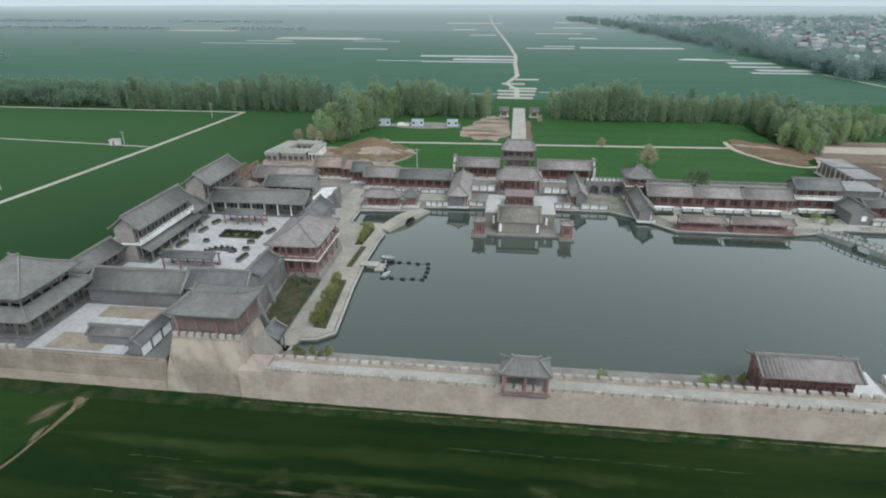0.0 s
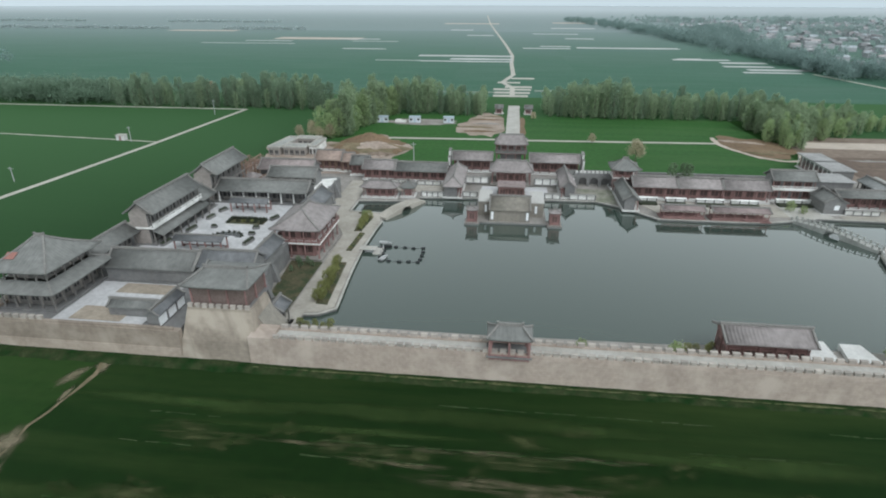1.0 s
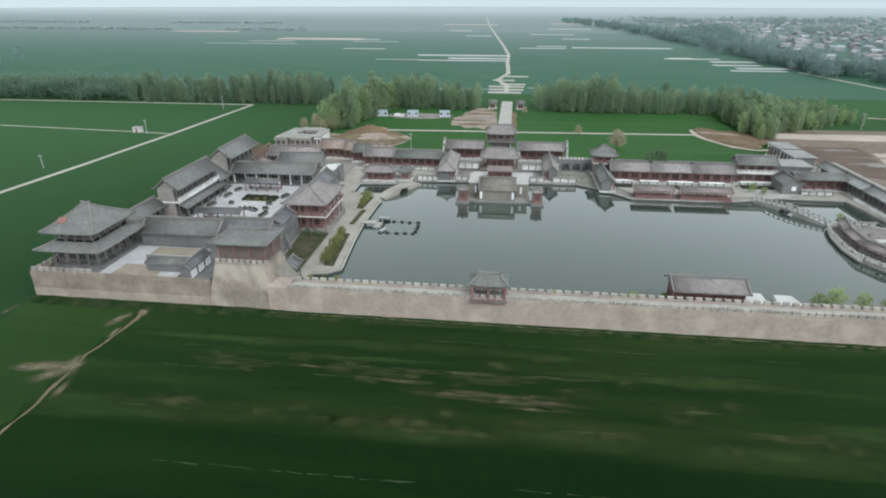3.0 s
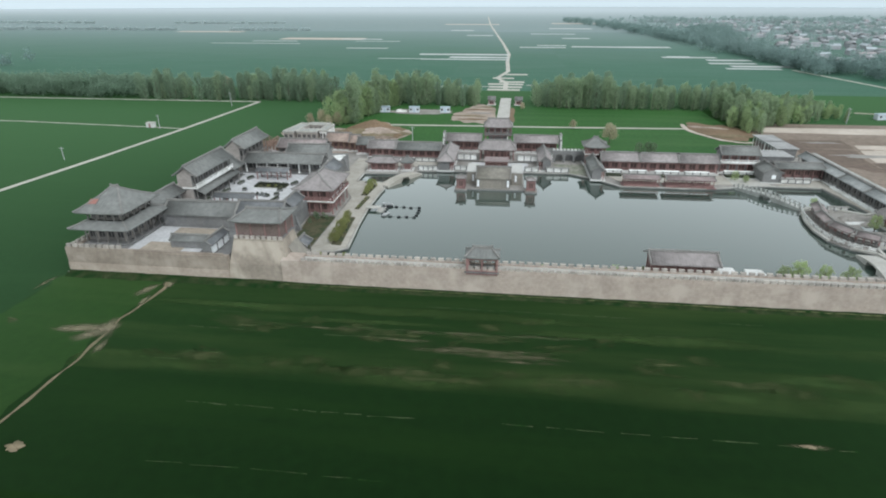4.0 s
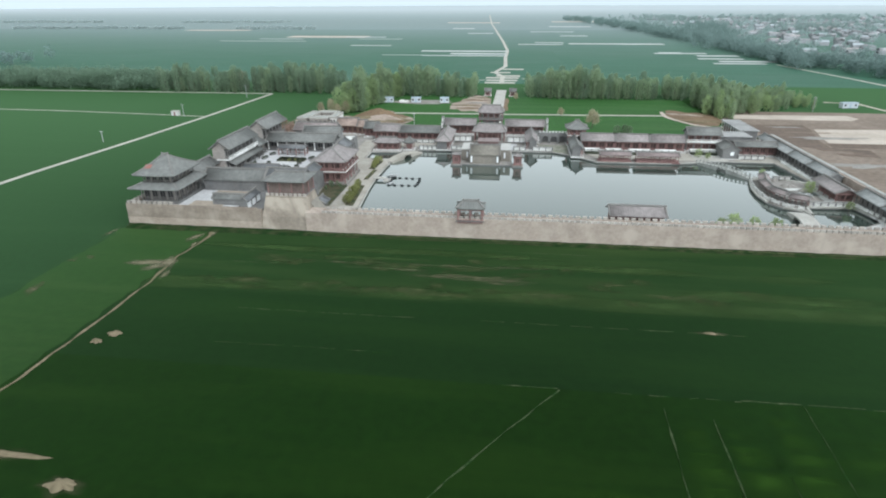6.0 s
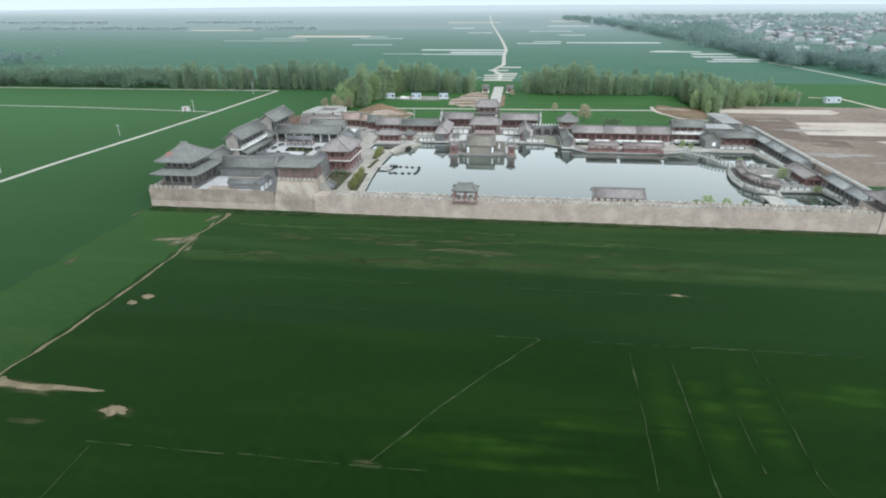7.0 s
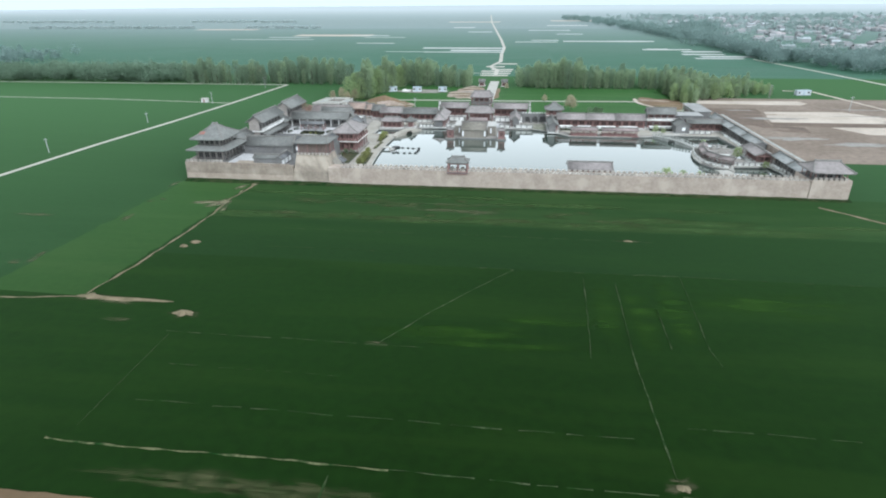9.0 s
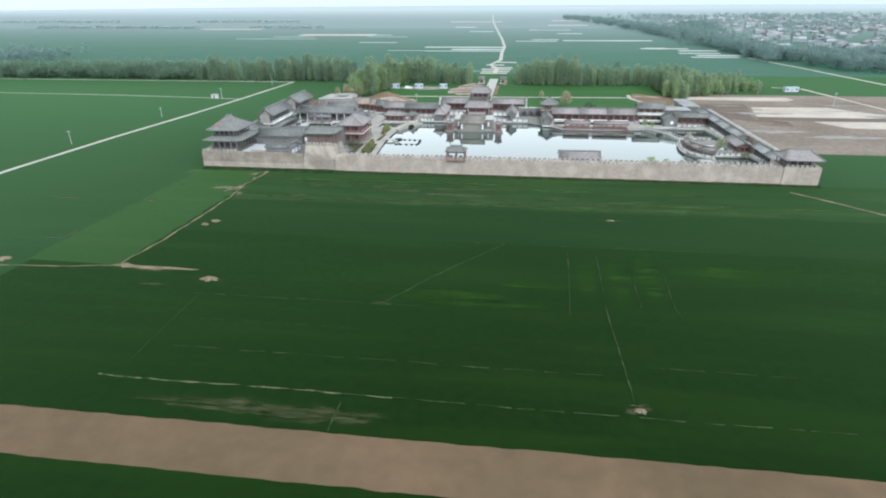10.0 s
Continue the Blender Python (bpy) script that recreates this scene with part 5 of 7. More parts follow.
def hall_frame(u, v, z, w, d, h, bays, turn):
    """The bare timber skeleton of an unfinished hall: posts, beams, ridge and rafters."""
    root = thing("unfinished_hall", "bare brown timber skeleton of an unfinished hall", "building", pose(u, v, z, 0, 0, turn), "unfinished timber frames")
    for i in range(bays + 1):
        x = -w / 2 + w * i / bays
        for y in (-d / 2, 0, d / 2):
            top = h + (1.6 if y == 0 else 0)
            part("post", boxes((x - 0.14, x + 0.14, y - 0.14, y + 0.14, 0, top)), RAWWOOD, root)
        part("tie_beam", boxes((x - 0.1, x + 0.1, -d / 2 - 0.5, d / 2 + 0.5, h - 0.3, h)), RAWWOOD, root)
    for y, top in ((-d / 2, h), (0, h + 1.6), (d / 2, h)):
        part("purlin", boxes((-w / 2 - 0.5, w / 2 + 0.5, y - 0.12, y + 0.12, top, top + 0.24)), RAWWOOD, root)
    for i in range(2 * bays + 1):
        x = -w / 2 + w * i / (2 * bays)
        for s in (-1, 1):
            rf = bmesh.new()
            bar(rf, (x, s * (d / 2 + 0.6), h - 0.05), (x, 0, h + 1.75), 0.13, 0.14)
            part("rafter", rf, RAWWOOD, root)


hall_frame(8.0, 85.0, TER - 0.1, 8.0, 5.0, 2.6, 3, 90)
hall_frame(14.6, 89.6, 0.4, 7.0, 5.0, 5.0, 3, 0)
hall_frame(5.6, 98.5, 0.4, 7.0, 4.6, 3.6, 3, 90)
rngs = random.Random(21)
for i in range(16):
    u, v, a = rngs.uniform(9, 17), rngs.uniform(70, 83), rngs.uniform(0, 180)
    root = thing("timber_stack", "loose stack of brown building timber on the ground", "building material", pose(u, v, TER + 0.12, 0, 0, a), "timber stacks")
    for k in range(4):
        part("beam", stock(("loose_beam", k % 2), lambda: boxes((-2.2, 2.2, -0.13, 0.13, 0, 0.24)), RAWWOOD), RAWWOOD, root, at=(0.3 * (k % 2), -0.45 + 0.3 * k, 0))
    for k in range(2):
        part("beam", stock(("loose_beam", k % 2), lambda: boxes((-2.2, 2.2, -0.13, 0.13, 0, 0.24)), RAWWOOD), RAWWOOD, root, at=pose(0, -0.2 + 0.4 * k, 0.24, 0, 0, 8 - 10 * k))

# ---- north side ----
G2 = "red halls along the north shore"
hall("shore_hall", "long red hall with a grey-tiled roof", 58.4, 98.6, 0.3, 15.6, 5.6, 0, ((3.0, "door"),), 6, 1.3, "f", TIMBER, rise=1.9, over=0.8, group=G2)
hall("shore_hall", "red hall with a grey-tiled roof, one bay shorter", 45.6, 98.9, 0.3, 9.6, 5.6, 0, ((3.2, "door"),), 4, 1.3, "f", TIMBER, rise=2.0, over=0.8, roofmat=ROOF_BROWN, group=G2)
hall("shore_hall", "brown-tiled open hall at the row's end", 27.2, 107.4, 0.3, 8.6, 6.4, 0, ((3.3, "door"),), 4, 1.6, "f", RAWWOOD, rise=2.3, over=0.7, roofmat=ROOF_RUST, group=G2, colmat=RAWWOOD)
hall("shore_hall", "short brown-tiled hall beside the open hall", 33.6, 106.2, 0.3, 3.6, 5.6, 0, ((3.1, "door"),), 2, 1.3, "f", RAWWOOD, rise=2.1, over=0.5, roofmat=ROOF_RUST, group=G2, colmat=RAWWOOD)
hall("shore_hall", "grey-tiled red hall at a bend of the row", 38.4, 103.0, 0.3, 5.4, 5.6, 0, ((3.2, "door"),), 3, 1.3, "f", TIMBER, rise=2.0, over=0.6, group=G2)
hall("tea_pavilion", "small red pavilion with a grey roof above the pond", 49.2, 81.4, 0.3, 9.4, 3.6, 0, ((2.6, "door"),), 4, 0.9, "fblr", TIMBER, "hip", 1.5, 0.7, 0.35, 0.11, 6.2, ROOF_BROWN, 0.3, category="pavilion")
hall("tea_pavilion", "little square pavilion with a grey roof", 57.0, 82.6, 0.3, 3.4, 3.4, 0, ((2.4, ""),), 1, 0.8, "fblr", TIMBER, "hip", 1.6, 0.6, 0.35, 0.11, 0.5, ROOF, 0.3, category="pavilion")
hall("wing_hall", "narrow grey-tiled wing hall running back from the shore", 69.6, 91.2, 0.3, 18.8, 4.6, 90, ((3.0, "door"),), 6, 1.0, "f", BRICK, "hip", 2.3, 0.7, ridge=14.6, up=0.1, roofmat=ROOF_BROWN, group=G2)
hall("wing_hall", "narrow grey-tiled wing hall running back from the shore", 101.6, 92.8, 0.3, 15.6, 3.6, -90, ((2.8, "door"),), 5, 1.0, "f", BRICK, rise=1.9, over=0.6, roofmat=ROOF_BROWN, group=G2)

# lakeside stage: brick block with shallow roof, lower wings and two kiosks
slab("stage_platform", [(74.5, 63.1), (77.8, 63.1), (77.8, 64.6), (94.9, 64.6), (94.9, 63.1), (98.1, 63.1), (98.1, 66.0), (94.5, 66.0), (94.5, 84), (76.9, 84), (76.9, 66.0), (74.5, 66.0)], -2.1, 0.42, YARD, "grey-brown stone platform that stands in the lake", "floor")
DECK = mat("pale_roof_deck", (0.47, 0.465, 0.44), vary=0.15, coarse=0.3, fine=1.6, tint=(0.45, 0.44, 0.42))
STAGE_ROOF = tile_roof("olive_grey_tile", (0.25, 0.235, 0.20), (0.21, 0.195, 0.17))
stage = hall("lake_stage", "grey brick lakeside stage hall with white corner panels", 85.5, 68.9, 0.42, 10.0, 7.8, 0, ((3.0, ""),), 3, 1.0, "", STAGE, "gable", 2.4, 0.35, 0, 0, None, STAGE_ROOF, 0.05)
for x in (-4.35, 4.35):
    opening(stage, x, -3.9, 0.4, 0.85, 2.3, 0, "white")
for u in (79.1, 92.4):
    wing = hall("stage_wing", "grey brick wing of the stage hall with a pale flat roof", u, 73.4, 0.42, 3.2, 9.0, 0, ((3.7, ""),), 1, 1.0, "", STAGE, "flat", 0, 0.12, 0, 0, None, DECK, 0.05, group="wings of the stage")
    opening(wing, 0.3 if u < 85 else -0.3, -4.5, 0.9, 0.8, 2.2, 0, "white")
for u in (76.15, 96.5):
    hall("water_kiosk", "small red kiosk with a grey roof over the water", u, 64.7, 0.42, 2.7, 2.5, 0, ((3.2, "window"),), 1, 0.4, "fblr", TIMBER, "hip", 0.55, 0.2, 0.05, 0.12, 0.5, ROOF_BROWN, 0.1, category="kiosk", group="kiosks of the stage")
hall("inner_hall", "dark red inner hall with a low flat roof", 85.9, 86.0, 0.42, 7.2, 5.0, 0, ((2.9, "door"),), 3, 0.5, "f", PANEL, "flat", 0, 0.3, 0.2, 0.14, None, ROOF_ROSE, 0)
hall("main_hall", "broad red main hall with a grey hipped roof", 85.8, 98.6, 0.5, 11.6, 7.4, 0, ((3.6, "door"),), 5, 1.5, "flr", TIMBER, "hip", 2.3, 0.8, 0.5, 0.17, 9.0, ROOF_BROWN, 0.2)
gate = hall("gatehouse", "two-storey gatehouse on the axis with open upper columns", 85.6, 115.4, 0.3, 9.6, 6.4, 0, ((5.2, "door"), (2.6, "door")), 3, 1.4, "fblr", BRICK, "hip", 2.4, 0.6, 0.3, 0.17, 7.4, ROOF_BROWN, 0.25, balcony="fblr", rails=GREYWOOD, balcony_mat=BRICK, category="gatehouse")
for u, w in ((73.4, 12.0), (99.4, 15.0)):
    ng = hall("north_gallery", "dark open gallery with a grey-tiled roof between pale end walls", u, 110.6, 0.3, w, 5.0, 0, ((3.7, "door"),), 4 if w < 13 else 5, 1.9, "f", PANEL, rise=1.9, over=0.9, roofmat=ROOF_BROWN, group="galleries beside the gatehouse")
    x = (w / 2 + 1.3) * (-1 if u < 85 else 1)
    ew = bmesh.new()
    for y0, y1, z1 in ((-3.7, -1.6, 5.0), (-1.6, 1.6, 6.6), (1.6, 3.7, 5.0)):
        box(ew, x - 0.3, x + 0.3, y0, y1, 0, z1)
    end = part("end_wall", ew, COPING, ng, "pale stepped end wall")
    part("coping", boxes((x - 0.42, x + 0.42, -3.8, -1.602, 5.0, 5.2), (x - 0.42, x + 0.42, -1.75, 1.75, 6.6, 6.8), (x - 0.42, x + 0.42, 1.602, 3.8, 5.0, 5.2)), RIDGE, end)
hall("corner_pavilion", "two-tier grey-tiled pavilion over the arch wall", 118.4, 96.2, 0.3, 6.4, 5.4, 0, ((3.6, "door"), (2.2, "door")), 2, 1.0, "flr", TIMBER, "hip", 2.7, 1.0, 0.3, 0.14, 1.2, ROOF, 0.4, balcony="f", rails=TIMBER, category="pavilion")
hall("wing_hall", "narrow grey-tiled wing hall stepping to the shore", 117.2, 84.0, 0.3, 15.0, 3.6, 90, ((2.6, "door"),), 5, 0.9, "f", BRICK, rise=1.7, over=0.6, group=G2)

# ---- east side ----
G3 = "halls along the east shore"
for i, (a, b) in enumerate(((119.6, 131.4), (131.6, 143.4), (143.6, 155.6))):
    hall("east_hall", "long red hall under a continuous grey-tiled roof", (a + b) / 2, 89.6, 0.3, b - a, 5.4, 0, ((3.4, "door"),), 4, 1.5, "f", TIMBER, rise=1.9, over=0.7 if i else 0.75, group=G3, roofmat=ROOF_BROWN)
for a, b in ((124.2, 134.4), (136.4, 150.0)):
    lg = hall("lake_gallery", "low red lakeside gallery with a thin tiled roof", (a + b) / 2, 73.6, 0.3, b - a, 3.4, 0, ((2.3, "window"),), round((b - a) / 2.6), 0.7, "fb", TIMBER, rise=0.6, over=0.5, group=G3, roofmat=ROOF_ROSE, plinth=0.25, columns=0.12, plinth_mat=TIMBER)
    for ch in list(lg.children_recursive):
        if ch.name.split(".")[0] in ("wall", "window", "pane", "gable_wall"):
            bpy.data.objects.remove(ch)
    for y in (-1.55, 1.55):
        rail(lg, (-(b - a) / 2 + 0.2, y, 0), ((b - a) / 2 - 0.2, y, 0), 0.25, TIMBER, 1.0)
    part("bench", boxes((-(b - a) / 2 + 0.5, (b - a) / 2 - 0.5, 0.7, 1.1, 0.55, 0.65), (-(b - a) / 2 + 0.6, -(b - a) / 2 + 0.9, 0.75, 1.05, 0.25, 0.55), ((b - a) / 2 - 0.9, (b - a) / 2 - 0.6, 0.75, 1.05, 0.25, 0.55)), TIMBER, lg)
hall("gate_house_east", "two-storey grey hall with a white balcony band", 162.4, 91.8, 0.3, 11.0, 5.6, 0, ((3.0, "door"), (2.6, "door")), 4, 1.3, "f", BRICK, rise=1.9, over=0.8, balcony="f", rails=PLASTER, group=G3)
hall("east_hall", "dark hall with open bays in the north-east corner", 178.8, 87.0, 0.3, 13.4, 5.6, 0, ((3.2, "door"),), 5, 1.5, "f", PANEL, rise=1.0, over=0.8, group=G3)
end_hall = hall("east_hall", "grey hall with a white window in its blank gable", 169.0, 83.7, 0.3, 7.8, 5.2, 90, ((3.0, ""),), 3, 1.0, "", BRICK, rise=1.7, over=0.5, group=G3, plinth=0.2, columns=0)
opening(end_hall, -3.9, -0.4, 1.2, 1.5, 1.5, -90, "white")
SHEDROOF = mat("grey_roof_felt", (0.34, 0.34, 0.335), vary=0.2, coarse=0.3, fine=1.5, tint=(0.27, 0.27, 0.265))
hall("plain_block", "grey flat-roofed service block with pale eaves", 173.0, 97.6, 0.3, 14.0, 8.0, 0, ((4.6, "window"),), 4, 0.5, "", BRICK, "flat", 0, 0.4, 0.1, 0, roofmat=SHEDROOF)
for v in (112, 122.5):
    hall("long_shed", "long grey shed with a pale flat roof edge", 184.6, v + 1, 0.0, 10.4, 6.4, -90, ((4.2, "window"),), 4, 0.8, "f", BRICK, "flat", 0, 0.5, 0.1, 0.12, roofmat=SHEDROOF, group="long sheds", colmat=PLASTER)
for a, b in ((49, 62.2), (62.4, 75.4), (75.6, 88), (88.2, 101), (12, 23), (23.2, 34.4)):
    hall("wall_gallery", "grey-tiled gallery backing on the east wall", 187.3, (a + b) / 2, 0.3, b - a, 3.8, -90, ((3.0, "grey"),), 5, 1.2, "f", BRICK, rise=1.3, over=0.45, colmat=GREYWOOD, roofmat=ROOF_PALE, group="galleries of the east wall")
hall("east_pavilion", "red pavilion with a brown-grey roof beside the channel", 183.4, 41.4, 0.3, 12.6, 5.0, -90, ((2.6, "door"),), 4, 1.2, "flr", PANEL, rise=1.3, over=0.8, roofmat=ROOF_BROWN, category="pavilion")
hall("corner_tower", "grey-tiled hall on the corner bastion", 187.0, 5.2, 5.2, 8.4, 8.0, 0, ((2.3, "grey"),), 3, 1.1, "fblr", BRICK, "hip", 2.0, 1.2, 0.1, 0.14, 6.4, ROOF_BROWN, 0.08, category="tower")
hall("boat_hall", "red lakeside hall with a broad brown-grey roof", 124.2, 11.0, 0.3, 12.2, 4.6, 0, ((4.0, "door"),), 5, 0.3, "fblr", TIMBER, rise=1.5, over=0.9, roofmat=ROOF_BROWN, plinth=0.3)
wp = hall("wall_pavilion", "small red open pavilion with a weathered roof on the outer wall", 85.4, 2.3, 4.65, 5.6, 3.2, 0, ((2.9, ""),), 2, 0.2, "fb", TIMBER, roof="hip", ridge=3.4, up=0.12, rise=1.25, over=0.5, roofmat=ROOF, plinth=0.1, columns=0.17, category="pavilion")
for ch in list(wp.children):
    if ch.name.startswith("wall") and not ch.name.startswith("wall_p"):
        bpy.data.objects.remove(ch)
rail(wp, (-2.8, -1.75, 0), (2.8, -1.75, 0), -0.6, TIMBER, 1.2)
for y in (-1.62, 1.62):
    part("beam", boxes((-3.0, 3.0, y - 0.09, y + 0.09, 2.5, 2.98)), TIMBER, wp)
    for x in (-2.8, 0, 2.8):
        part("post", boxes((x - 0.16, x + 0.16, y - 0.13, y + 0.13, 0, 2.5)), TIMBER, wp)

# flat concrete building outside, north-west
for u, v, w, d, h, turn in ((2.6, 130.4, 4.2, 16.5, 2.6, -7), (9.4, 138.4, 8.6, 3.4, 2.6, -4), (8.9, 125.4, 8.0, 5.0, 2.6, 0), (14.9, 131.0, 2.6, 12, 2.7, 0)):
    fb = hall("site_building", "flat-roofed grey concrete building under construction", u, v, 0, w, d, turn, ((h, "grey"),), 2 if w < 5 else 4, 0.4, "", PLASTER if w == 2.6 else WARMWALL, "flat", 0, 0.25, 0, 0, roofmat=SITEROOF, group="unfinished site buildings")
    part("parapet", boxes((-w / 2 - 0.25, w / 2 + 0.25, -d / 2 - 0.25, -d / 2 - 0.02, h + 0.25, h + 0.7), (-w / 2 - 0.25, w / 2 + 0.25, d / 2 + 0.02, d / 2 + 0.25, h + 0.25, h + 0.7), (-w / 2 - 0.25, -w / 2 - 0.02, -d / 2, d / 2, h + 0.25, h + 0.7), (w / 2 + 0.02, w / 2 + 0.25, -d / 2, d / 2, h + 0.25, h + 0.7)), CONCRETE, fb)


# ---- panelled shore walls ----
def panel_wall(u0, u1, v, n, h=1.5, z=0.4, turn=0.0, top=None):
    """A low wall of white panels in grey frames under a small tiled cap."""
    root = thing("panel_wall", "low shore wall of white panels under a tiled cap", "wall", pose(u0, v, z, 0, 0, turn), "panelled shore walls")
    w = (u1 - u0) / n
    part("footing", boxes((0, u1 - u0, -0.16, 0.16, 0, 0.22)), BRICK, root)
    for i in range(n):
        part("white_panel", stock(("shore_panel", round(w, 2), h), lambda: boxes((0.16, w - 0.16, -0.07, 0.07, 0.22, h)), PLASTER), PLASTER, root, at=(i * w, 0, 0))
    for i in range(n + 1):
        part("post", stock(("shore_post", h), lambda: boxes((-0.15, 0.15, -0.15, 0.15, 0.22, h)), BRICK), BRICK, root, at=(i * w, 0, 0))
    cap = bmesh.new()
    prism_pts = ((-0.42, h), (0.42, h), (0.05, h + 0.28), (-0.05, h + 0.28))
    a = [cap.verts.new((-0.2, y, c)) for y, c in prism_pts]
    b = [cap.verts.new((u1 - u0 + 0.2, y, c)) for y, c in prism_pts]
    cap.faces.new(a)
    cap.faces.new(b[::-1])
    for i in range(4):
        cap.faces.new((a[i], a[(i + 1) % 4], b[(i + 1) % 4], b[i]))
    part("tiled_cap", cap, top or RIDGE, root)
    return root


panel_wall(60.8, 67.0, 81.8, 4)
panel_wall(72.4, 76.4, 83.0, 2)
panel_wall(95.2, 99.4, 83.8, 2)
panel_wall(102.0, 109.0, 83.9, 3)
panel_wall(72.4, 79.0, 94.6, 3, 2.0, 0.9)
panel_wall(92.8, 99.6, 94.6, 3, 2.0, 0.9)
panel_wall(50.0, 57.0, 92.6, 3, 1.2)
panel_wall(58.0, 65.0, 92.6, 3, 1.2)
for a, b in ((120.5, 125.5), (128, 133), (136, 143), (145, 152)):
    panel_wall(a, b, 84.4, max(2, round((b - a) / 2.4)), 1.25, 0.5, 0.0, PLASTER)
panel_wall(157.5, 166.5, 86.8, 4, 1.2, 0.5, 0.0, PLASTER)
panel_wall(171.5, 180, 79.6, 4, 1.3)
panel_wall(172.4, 183.4, 32.2, 6, 1.2)
panel_wall(173.5, 178.5, 56.0, 3, 1.0)
for u, v, w in ((123, 82.9, 4.6), (130.5, 82.9, 5.0), (139.5, 82.9, 7), (148.5, 82.9, 7), (160, 85.2, 5), (164.5, 85.2, 3.4)):
    hedge_bed = whole("planting_bed", boxes((u - w / 2, u + w / 2, v - 1.1, v + 1.1, 0.3, 0.95)), HEDGE, "dark clipped hedge bed in the forecourt", "hedge", group="hedge beds")

# quay walls with white coping in the east basin
for pts in ([(184.3, 76.4), (184.6, 54.5)], [(185.2, 33), (186.6, 21.5)], [(174.5, 5.2), (181.8, 5.2)]):
    kerb(pts, 0.7, 0.3, 1.25, PLASTER, "parapet", "white plastered parapet beside the water")

# arch wall beside the corner pavilion
aw = thing("arch_wall", "grey brick wall with three arched gateways and battlements", "wall", pose(104.4, 97.2, 0.3), kind="structure")
bm = bmesh.new()
ARCHES, AR, AH, AL = (2.6, 5.9, 9.2), 1.25, 1.5, 11.0
for yy in (0.0, 0.9):
    xs = [0.0]
    ring = []
    for c in ARCHES:
        ring += [(c - AR, 0), *[(c - AR * math.cos(math.pi * k / 10), AH + AR * math.sin(math.pi * k / 10)) for k in range(11)], (c + AR, 0)]
    loop = [(0, 0), *ring, (AL, 0), (AL, 4.0), (0, 4.0)]
    f = bm.faces.new([bm.verts.new((x, yy, z)) for x, z in loop])
    f.normal_update()
    bmesh.ops.triangulate(bm, faces=[f])
n = len(loop)
bm.verts.ensure_lookup_table()
for i in range(n):
    j = (i + 1) % n
    bm.faces.new((bm.verts[i], bm.verts[j], bm.verts[n + j], bm.verts[n + i]))
part("wall", bm, BRICK, aw)
for i in range(9):
    part("merlon", stock(("arch_merlon",), lambda: boxes((-0.35, 0.35, 0.1, 0.8, 4.0, 4.55)), COPING), COPING, aw, at=(0.7 + i * 1.2, 0, 0))
part("back_screen", boxes((0.2, AL - 0.2, 2.4, 2.6, 0, 3.4)), BRICK, aw)
hall("gate_lodge", "small white-faced lodge with a tiled roof", 103.2, 98.6, 0.3, 3.0, 3.0, 0, ((2.8, ""),), 1, 0.5, "", PLASTER, rise=1.2, over=0.4, plinth=0.1, columns=0)


# ---- bridges ----
def arch_bridge(p, q, wide, rise, gap, material, label, rails_on=True):
    """A humped stone bridge with one arch between p and q."""
    p, q = Vector((*p, 0)), Vector((*q, 0))
    length = (q - p).length
    m = Matrix.Translation(p) @ (q - p).to_track_quat("X", "Z").to_matrix().to_4x4()
    root = thing("arch_bridge", label, "bridge", m)
    n = 14
    deck = [(length * i / n, 0.45 + rise * math.sin(math.pi * i / n)) for i in range(n + 1)]
    lows = []
    for x, z in deck:
        d = abs(x - length / 2)
        lows.append((x, min(z - 0.35, -0.6 + math.sqrt(max(0, gap * gap - d * d)) * 1.0) if d < gap else -2.1))
    bm = bmesh.new()
    cols = []
    for (x, z), (_, zl) in zip(deck, lows):
        cols.append([bm.verts.new((x, y, c)) for y, c in ((-wide / 2, zl), (wide / 2, zl), (wide / 2, z), (-wide / 2, z))])
    for a, b in zip(cols, cols[1:]):
        for k in range(4):
            bm.faces.new((a[k], a[(k + 1) % 4], b[(k + 1) % 4], b[k]))
    bm.faces.new(cols[0])
    bm.faces.new(cols[-1][::-1])
    part("deck", bm, material, root)
    if rails_on:
        for y in (-wide / 2 + 0.12, wide / 2 - 0.12):
            rb = bmesh.new()
            sweep(rb, [(a, y, za) for a, za in deck], 0.12, 0.55)
            part("parapet", rb, COPING, root)
            for x, z in deck[::2]:
                part("post", stock(("bridge_post",), lambda: boxes((-0.13, 0.13, -0.13, 0.13, 0, 0.95)), COPING), COPING, root, at=(x, y, z))
    return root


arch_bridge((53.0, 64.6), (61.0, 79.2), 3.2, 0.95, 2.4, PATHWAY, "low humped pale stone bridge over the mouth of the pond", False)
arch_bridge((157.0, 74.4), (167.6, 56.6), 2.0, 0.8, 2.2, BRIDGE, "long low stone bridge with pale posts to the island", False)
arch_bridge((167.6, 26.8), (166.8, 14.0), 4.0, 0.8, 2.4, CONCRETE, "broad pale humped bridge from the island to the south bank", False)

